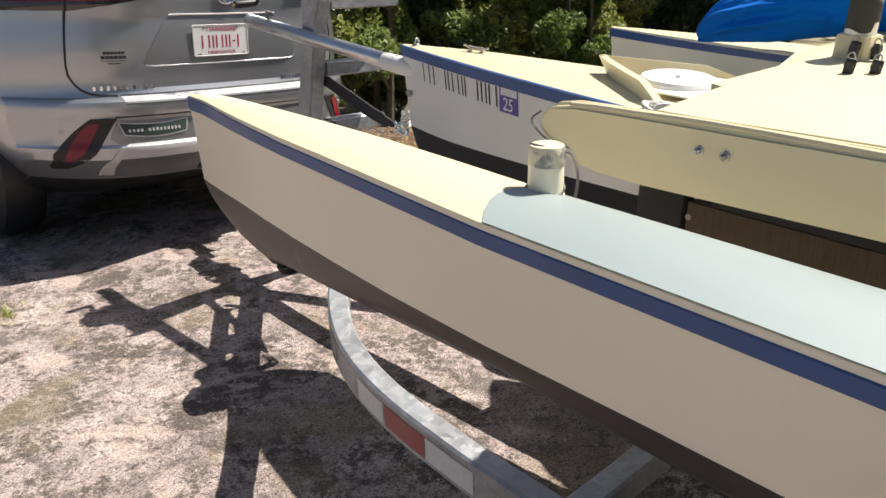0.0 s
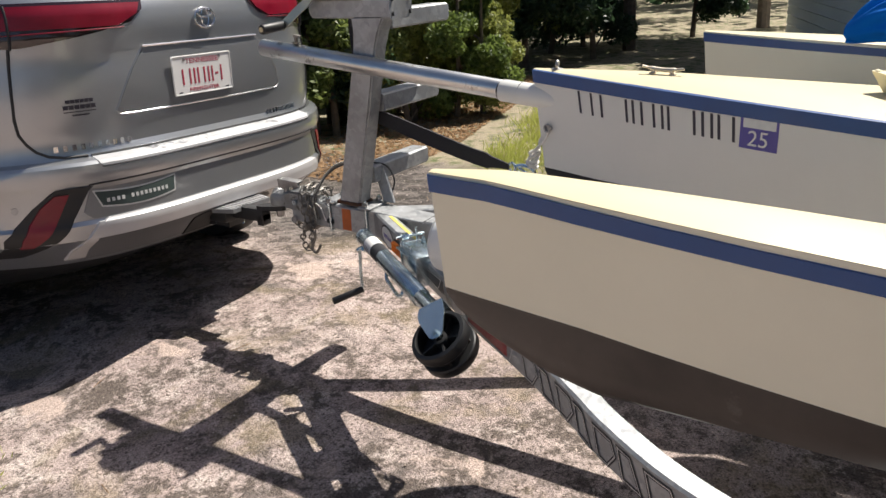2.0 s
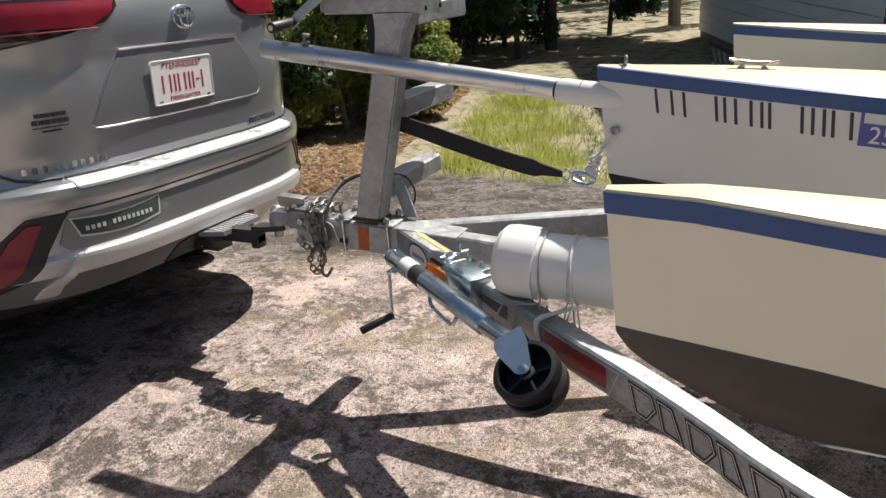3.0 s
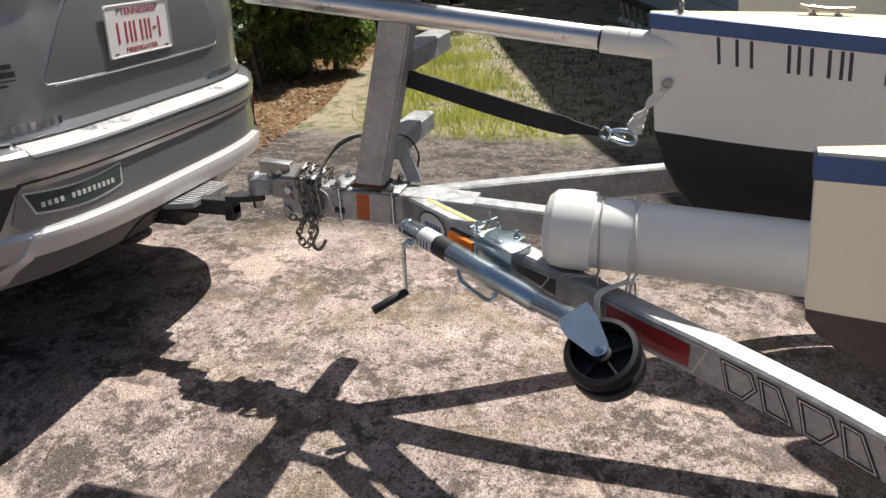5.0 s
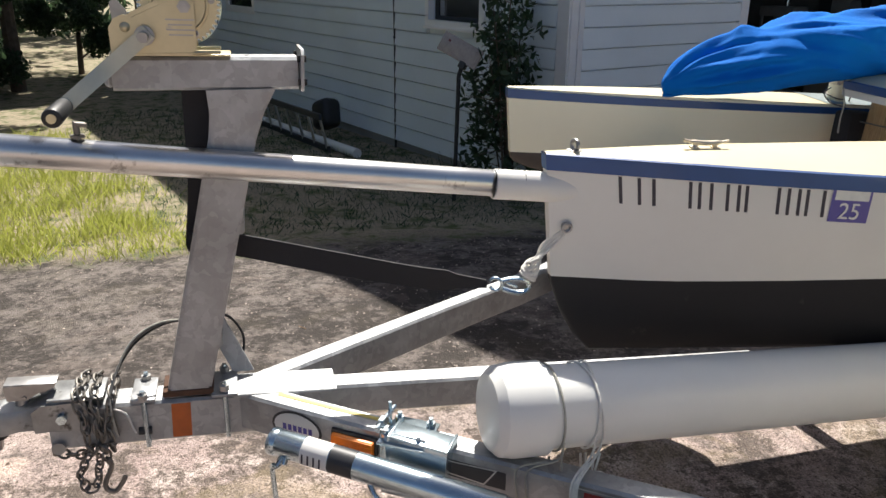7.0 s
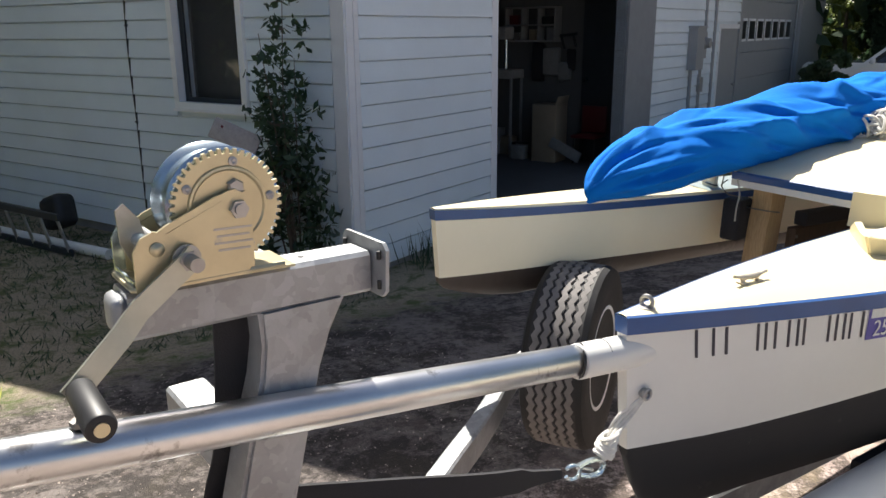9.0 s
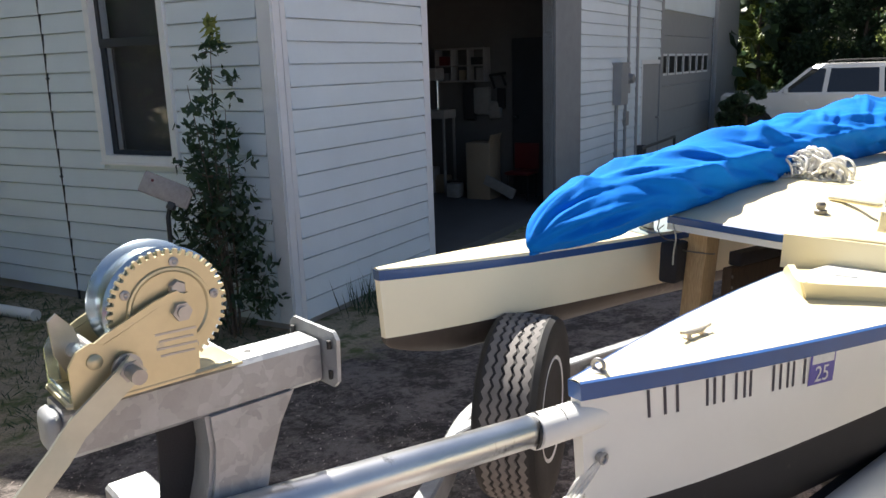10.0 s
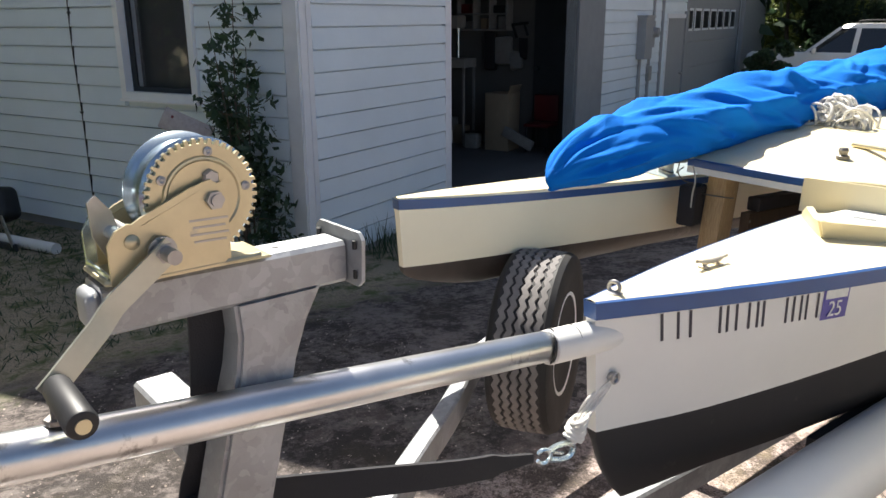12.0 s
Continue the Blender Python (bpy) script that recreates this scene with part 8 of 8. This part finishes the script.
def build_wall_things():
    e = thing("electric_meter", "grey electric meter box with conduits on the siding", "meter box")
    part("cabinet", wall_box(DIR_B, OUT_B, 8.45, 8.85, 0.95, 1.65, 0.15, 0.2), M["garage"], e)
    part("cabinet_lid", wall_box(DIR_B, OUT_B, 8.43, 8.87, 1.63, 1.67, 0.2, 0.23), M["garage"], e)
    part("meter_can", lathe([(0.0, 0.0), (0.10, 0.0), (0.10, 0.10), (0.085, 0.11), (0.08, 0.17), (0.0, 0.19)], axis_at(on_wall_b(9.2, 1.38), OUT_B), 24), M["galv"], e, "round glass-topped meter")
    part("meter_base", wall_box(DIR_B, OUT_B, 9.02, 9.38, 1.12, 1.57, 0.1, 0.08), M["garage"], e)
    for s, z0, z1, r in ((8.62, -0.45, 0.95, 0.035), (9.15, -0.4, 1.12, 0.03), (9.3, 1.57, 3.6, 0.025), (9.85, -0.3, 4.4, 0.03)):
        part("conduit_pipe", cyl(on_wall_b(s, z0, 0.06), on_wall_b(s, z1, 0.06), r, seg=14), M["garage"], e)
    part("junction_box", wall_box(DIR_B, OUT_B, 9.08, 9.26, 0.55, 0.8, 0.1, 0.1), M["galv"], e)
    d = thing("door_3", "pale grey side door in the siding", "door", kind="structure")
    part("leaf", wall_box(DIR_B, OUT_B, 10.27, 11.5, -0.42, 1.62, 0.05, 0.03), M["garage"], d)
    part("door_frame", wall_box(DIR_B, OUT_B, 10.2, 10.27, -0.42, 1.7, 0.05, 0.055, wall_box(DIR_B, OUT_B, 10.27, 11.5, 1.62, 1.7, 0.05, 0.055)), M["trim"], d)
    part("door_handle", cyl(on_wall_b(11.35, 0.55, 0.03), on_wall_b(11.35, 0.55, 0.09), 0.025), M["steel"], d)
    # bare pipe rail and rubble beside the jamb
    rail = thing("pipe_rail", "dark pipe rail and stacked pots by the wall", "rail")
    for s in (7.3, 9.4):
        part("rail_post", cyl(on_wall_b(s, -0.6, 0.9), on_wall_b(s, 0.35, 0.9), 0.025), M["dooropen"], rail)
    part("rail_bar", cyl(on_wall_b(7.3, 0.34, 0.9), on_wall_b(9.4, 0.34, 0.9), 0.025), M["dooropen"], rail)
    r = random.Random(2)
    for i in range(9):
        p = on_wall_b(7.2 + 0.22 * i, 0, 0.45 + r.uniform(-0.1, 0.1))
        z = ground_z(p.x, p.y)
        h = r.uniform(0.15, 0.5)
        single("plant_pot", lathe([(0.05, 0), (0.07, 0.0), (0.09, h), (0.08, h), (0.06, 0.02)], Matrix.Translation((p.x, p.y, z)), 14), M["dooropen" if i % 2 else "garage"], "small grey pot standing by the siding", "pot", group="pots by the wall")


def build_ladder():
    """Two ladders and a long white pipe lying along the wall."""
    p0, p1 = Vector((9.9, 0.33, 0)), Vector((7.25, -0.64, 0))
    d = (p1 - p0).normalized()
    nrm = Vector((-d.y, d.x, 0))
    pipe = thing("drain_pipe", "long white plastic drain pipe lying on the ground", "pipe")
    a, b = Vector((10.5, 0.82, ground_z(10.5, 0.82) + 0.05)), Vector((6.9, -0.62, ground_z(6.9, -0.62) + 0.05))
    part("pipe", cyl(a, b, 0.055, seg=20), M["pvc"], pipe)
    part("coupling", cyl(a.lerp(b, 0.42), a.lerp(b, 0.46), 0.065, seg=20), M["pvc"], pipe)
    lad = thing("ladder", "dark ladder lying on edge beside the wall", "ladder")
    up = Vector((0, 0, 1))
    for k in (0.08, 0.46):
        q0, q1 = [p + up * (ground_z(p.x, p.y) + k) - nrm * (0.25 + 0.25 * k) for p in (p0 - d * 0.6, p1 - d * 0.1)]
        part("stile", bar_along([q0, q1], 0.03, 0.07), M["dooropen"], lad)
    for i in range(11):
        p = (p0 - d * 0.5).lerp(p1 - d * 0.15, i / 10)
        g = ground_z(p.x, p.y)
        part("rung", cyl(p + up * (g + 0.05) - nrm * 0.27, p + up * (g + 0.44) - nrm * 0.36, 0.016, seg=10), M["alu"], lad)
    c = p0.lerp(p1, 0.66)
    bag = box((0.34, 0.26, 0.36), (c.x, c.y - 0.12, ground_z(c.x, c.y) + 0.3), (12, 20, 30), 0.08, seg=3)
    single("black_bag", bag, M["black"], "black slumped bag leaning on the ladder", "bag")


def build_workshop():
    def at(s, k, z):
        p = CORNER + DIR_B * s - OUT_B * k
        return (p.x, p.y, z)
    yaw = math.degrees(math.atan2(DIR_B.y, DIR_B.x))
    fz = -0.40
    def slab(size, s, k, z, bevel=0.008, bm=None):
        return box(size, at(s, k, z), (0, 0, yaw), bevel, bm)
    b = thing("tall_carton", "tall open cardboard carton on the workshop floor", "box")
    part("carton", slab((0.40, 0.42, 0.90), 6.3, 1.38, fz + 0.45), M["cardboard"], b)
    part("flap", box((0.38, 0.02, 0.16), at(6.3, 1.17, fz + 0.95), (18, 0, yaw), 0.004), M["cardboard"], b)
    # pigeon-hole shelf on the end wall
    sh = thing("shelf_unit", "white wall shelf unit with odds and ends", "shelf")
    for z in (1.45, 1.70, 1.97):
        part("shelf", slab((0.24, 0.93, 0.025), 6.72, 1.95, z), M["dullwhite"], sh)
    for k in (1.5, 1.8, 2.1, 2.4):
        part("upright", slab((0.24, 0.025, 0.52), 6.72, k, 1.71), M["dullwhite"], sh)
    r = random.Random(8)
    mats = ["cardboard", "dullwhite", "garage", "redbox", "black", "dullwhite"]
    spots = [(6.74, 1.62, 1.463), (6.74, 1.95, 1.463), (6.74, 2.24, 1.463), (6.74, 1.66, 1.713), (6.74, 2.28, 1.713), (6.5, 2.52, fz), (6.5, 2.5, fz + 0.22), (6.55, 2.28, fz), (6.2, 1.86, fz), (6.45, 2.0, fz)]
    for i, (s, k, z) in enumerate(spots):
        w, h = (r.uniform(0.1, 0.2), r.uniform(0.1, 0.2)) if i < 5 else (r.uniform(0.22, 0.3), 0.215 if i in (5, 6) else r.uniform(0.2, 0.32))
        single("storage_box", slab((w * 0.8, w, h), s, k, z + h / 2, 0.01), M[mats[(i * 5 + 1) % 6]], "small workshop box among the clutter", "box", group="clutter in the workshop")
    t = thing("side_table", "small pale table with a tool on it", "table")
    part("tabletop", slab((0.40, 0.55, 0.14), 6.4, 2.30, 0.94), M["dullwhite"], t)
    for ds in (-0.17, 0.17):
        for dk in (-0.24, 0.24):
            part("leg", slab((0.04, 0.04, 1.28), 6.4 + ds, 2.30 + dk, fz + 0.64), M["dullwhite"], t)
    m = thing("drill_press", "pale column drill on the table", "drill")
    part("column", cyl(at(6.4, 2.26, 1.0), at(6.4, 2.26, 1.68), 0.035), M["zinc"], m)
    part("head", slab((0.3, 0.2, 0.2), 6.35, 2.26, 1.58, 0.03), M["dullwhite"], m)
    # things hung on the end wall
    for k, z, w, h, mt, lab in ((1.86, 1.12, 0.22, 0.62, "strap", "dark jacket hung on the workshop wall"), (1.62, 1.12, 0.30, 0.42, "dullwhite", "pale cloth bag hung on the workshop wall"), (1.38, 0.98, 0.22, 0.30, "dullwhite", "pale cloth bag hung on the workshop wall"), (1.27, 1.18, 0.14, 0.34, "strap", "dark jacket hung on the workshop wall")):
        g = slab((0.10, w, h), 6.78, k, z, 0.035)
        for v in g.verts:
            v.co.z -= 0.05 * noise.noise(v.co * 9)
        single("hung_cloth", g, M[mt], lab, "cloth", group="clutter in the workshop")
    tl = cyl(at(6.8, 1.60, 1.52), at(6.8, 1.2, 1.56), 0.025)
    cyl(at(6.8, 1.48, 1.55), at(6.8, 1.40, 1.32), 0.022, bm=tl)
    cyl(at(6.8, 1.27, 1.55), at(6.8, 1.20, 1.36), 0.022, bm=tl)
    single("hanging_tool", tl, M["black"], "dark hand tool hung on the wall", "tool")
    dr = thing("door_inside", "dark grey steel door in the workshop's end wall", "door")
    part("leaf", slab((0.05, 0.80, 2.50), 6.81, 0.68, fz + 1.25), M["dooropen"], dr)
    part("door_handle", cyl(at(6.79, 1.0, 0.86), at(6.70, 1.0, 0.86), 0.035), M["zinc"], dr)
    c = thing("red_chair", "red plastic seat beside the door", "chair")
    part("seat", slab((0.42, 0.42, 0.05), 6.4, 0.75, fz + 0.42, 0.02), M["redbox"], c)
    part("backrest", slab((0.05, 0.42, 0.42), 6.6, 0.75, fz + 0.66, 0.02), M["redbox"], c)
    for ds in (-0.17, 0.17):
        for dk in (-0.17, 0.17):
            part("leg", cyl(at(6.4 + ds, 0.75 + dk, fz), at(6.4 + ds, 0.75 + dk, fz + 0.42), 0.015), M["black"], c)
    bd = box((0.05, 0.55, 0.16), at(6.1, 1.0, fz + 0.22), (24, 0, yaw), 0.005)
    single("leaning_board", bd, M["dullwhite"], "pale board leaning by the carton", "board")


def build_white_car():
    m = Matrix.Translation((7.2, -18.35, ground_z(7.2, -18.35) - 0.02)) @ pose(0, 0, 0, 0, 0, -72)
    c = thing("white_car", "white sport-utility car parked beyond the house", "car", m)
    def slices(zs):
        rows = []
        for z, hw, y0, y1 in zs:
            rows.append([Vector((x * hw, y, z)) for x, y in ((-1, y0 + 0.12), (-0.86, y0), (0.86, y0), (1, y0 + 0.12), (1, y1 - 0.2), (0.8, y1), (-0.8, y1), (-1, y1 - 0.2))])
        return rows
    low = slices([(0.35, 0.86, -2.3, 2.3), (0.6, 0.93, -2.36, 2.4), (1.0, 0.93, -2.34, 2.35), (1.08, 0.90, -2.3, 2.25)])
    part("body", rings(low), M["whitecar"], c)
    part("window_band", rings(slices([(1.08, 0.87, -2.26, 1.05), (1.62, 0.72, -2.05, 0.35)])), M["carglass"], c, "dark windows")
    part("roof_panel", rings(slices([(1.61, 0.74, -2.1, 0.42), (1.70, 0.70, -2.0, 0.3), (1.72, 0.6, -1.8, 0.2)])), M["whitecar"], c)
    for s in (-1, 1):
        for y0, y1, w in ((-2.28, -2.04, 0.16), (-1.1, -1.06, 0.1), (0.05, 0.0, 0.1), (1.02, 0.36, 0.1)):
            part("pillar", rings([[Vector((s * x, y + d, z)) for x, d in ((hw, -w / 2), (hw, w / 2), (hw - 0.06, w / 2), (hw - 0.06, -w / 2))] for y, z, hw in ((y0, 1.07, 0.905), (y1, 1.64, 0.75))]), M["whitecar"], c)
        part("roof_rail", tube(smooth_path([(s * 0.62, -1.7, 1.71), (s * 0.64, -1.6, 1.78), (s * 0.64, -0.1, 1.78), (s * 0.62, 0.0, 1.71)], 4), 0.018, 8), M["black"], c)
        part("mirror", box((0.2, 0.1, 0.14), (s * 1.02, 0.85, 1.12), (0, 0, 0), 0.03), M["whitecar"], c)
        for y in (-1.45, 1.45):
            part("wheel", lathe([(0.0, 0.08), (0.2, 0.09), (0.26, 0.11), (0.33, 0.09), (0.35, 0), (0.33, -0.09), (0.0, -0.08)], axis_at((s * 0.84, y, 0.35), (s, 0, 0)), 28), M["rubber"], c)
    for y in (-1.3, -0.5):
        part("crossbar", cyl((-0.62, y, 1.79), (0.62, y, 1.79), 0.018), M["black"], c)


build_shrub()
build_tag_plate()
build_wall_things()
build_ladder()
build_workshop()
build_white_car()


# ---- ground cover ----
def strewn(name, label, category, pts, us, vs, mat):
    tagged(new(name, quads_mesh(name, pts, us, vs, mat)), label, category, kind="stuff")


def build_cover_plants():
    r = np.random.default_rng(21)
    def ground_pts(x, y, lift=0.0):
        return np.array([(a, b, ground_z(float(a), float(b)) + lift) for a, b in zip(x, y)])
    # sunlit grass in tufts past the slab
    n = 1000
    tx, ty = r.uniform(3.6, 8.6, n), r.uniform(0.9, 3.9, n)
    keep = (ty > 0.36 * (tx - 3.4) + 0.75) & (ty < 2.2 + 0.28 * (tx - 3.4)) & (tx + 0.5 * r.random(n) > 3.85)
    keep &= np.array([noise.noise(Vector((float(a) * 1.7, float(b) * 1.7, 2.0))) > r.uniform(-0.5, 0.25) for a, b in zip(tx, ty)])
    tx, ty = tx[keep], ty[keep]
    k = 40
    x, y = np.repeat(tx, k) + r.normal(0, 0.09, len(tx) * k), np.repeat(ty, k) + r.normal(0, 0.09, len(tx) * k)
    p = ground_pts(x, y)
    h = r.uniform(0.05, 0.19, (len(p), 1)) * np.repeat(r.uniform(0.5, 1.3, len(tx)), k)[:, None]
    u = np.c_[r.normal(0, 0.45, len(p)), r.normal(0, 0.45, len(p)), np.ones(len(p))] * h / 2
    strewn("grass", "tufts of sunlit yellow-green grass", "grass", p + u, u, unit(r.normal(size=p.shape)) * 0.0045, M["grass"])
    # short turf below the house's shadow line, its shade put in as dark colour
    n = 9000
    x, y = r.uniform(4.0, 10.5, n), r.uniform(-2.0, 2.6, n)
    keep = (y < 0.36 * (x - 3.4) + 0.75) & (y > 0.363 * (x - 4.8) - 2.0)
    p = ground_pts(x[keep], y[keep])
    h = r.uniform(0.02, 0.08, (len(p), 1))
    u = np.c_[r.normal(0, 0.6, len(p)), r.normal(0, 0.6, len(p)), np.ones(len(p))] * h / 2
    strewn("turf", "thin turf coloured dark for the shade of the house", "grass", p + u, u, unit(r.normal(size=p.shape)) * 0.005, M["leaf_dark"])
    # dead leaves under the bushes
    n = 9000
    x = r.uniform(2.6, 9.5, n)
    y = 3.15 + 0.2 * (x - 3.4) + np.abs(r.normal(0, 0.8, n)) - 0.25
    p = ground_pts(x, y, 0.012)
    u = unit(r.normal(size=p.shape) * np.array([1, 1, 0.3])) * r.uniform(0.015, 0.04, (n, 1))
    v = unit(np.cross(u, np.array([0, 0, 1.0]) + r.normal(0, 0.35, p.shape))) * r.uniform(0.008, 0.02, (n, 1))
    strewn("leaf_litter", "brown dead leaves under the bushes", "leaves", p, u, v, M["litter"])
    # grit, flakes and leaf scraps on the slab
    n = 15000
    x, y = r.uniform(-2.2, 3.6, n), r.uniform(-1.6, 4.2, n)
    p = ground_pts(x, y, 0.0022)
    u = unit(r.normal(size=p.shape) * np.array([1, 1, 0.35])) * (r.uniform(0.05, 1, (n, 1)) ** 3 * 0.0075 + 0.0016)
    v = unit(np.cross(u, np.array([0, 0, 1.0]) + r.normal(0, 0.4, p.shape))) * np.linalg.norm(u, axis=1, keepdims=True) * 0.75
    strewn("grit", "stone grit and leaf scraps strewn on the slab", "gravel", p, u, v, M["grit"])
    # twigs
    bm = bmesh.new()
    rr = random.Random(4)
    for x, y in ((-0.95, 0.35), (-1.0, 0.95), (-0.62, 1.5), (-0.2, 1.2), (-1.25, 0.7), (1.4, 1.2), (2.0, 0.4), (2.4, 2.0)):
        a, L = rr.uniform(0, 3.14), rr.uniform(0.04, 0.1)
        pts = [Vector((x + L * k * math.cos(a), y + L * k * math.sin(a) + 0.006 * math.sin(5 * k), ground_z(x, y) + 0.006)) for k in (-0.5, 0, 0.5)]
        tube(pts, 0.0014, 5, bm)
    tagged(new("twigs", mesh_of("twigs", bm, M["litter"])), "thin dry twigs on the slab", "twig", kind="stuff")
    # small tuft growing from a crack
    n = 160
    p = np.c_[r.normal(-1.17, 0.05, n), r.normal(1.36, 0.05, n), np.zeros(n)]
    p[:, 2] = ground_z(-1.17, 1.36)
    h = r.uniform(0.015, 0.05, (n, 1))
    u = np.c_[r.normal(0, 0.6, n), r.normal(0, 0.6, n), np.ones(n)] * h / 2
    strewn("crack_grass", "small grass tuft in a crack of the slab", "grass", p + u, u, unit(r.normal(size=p.shape)) * 0.003, M["grass"])


build_cover_plants()
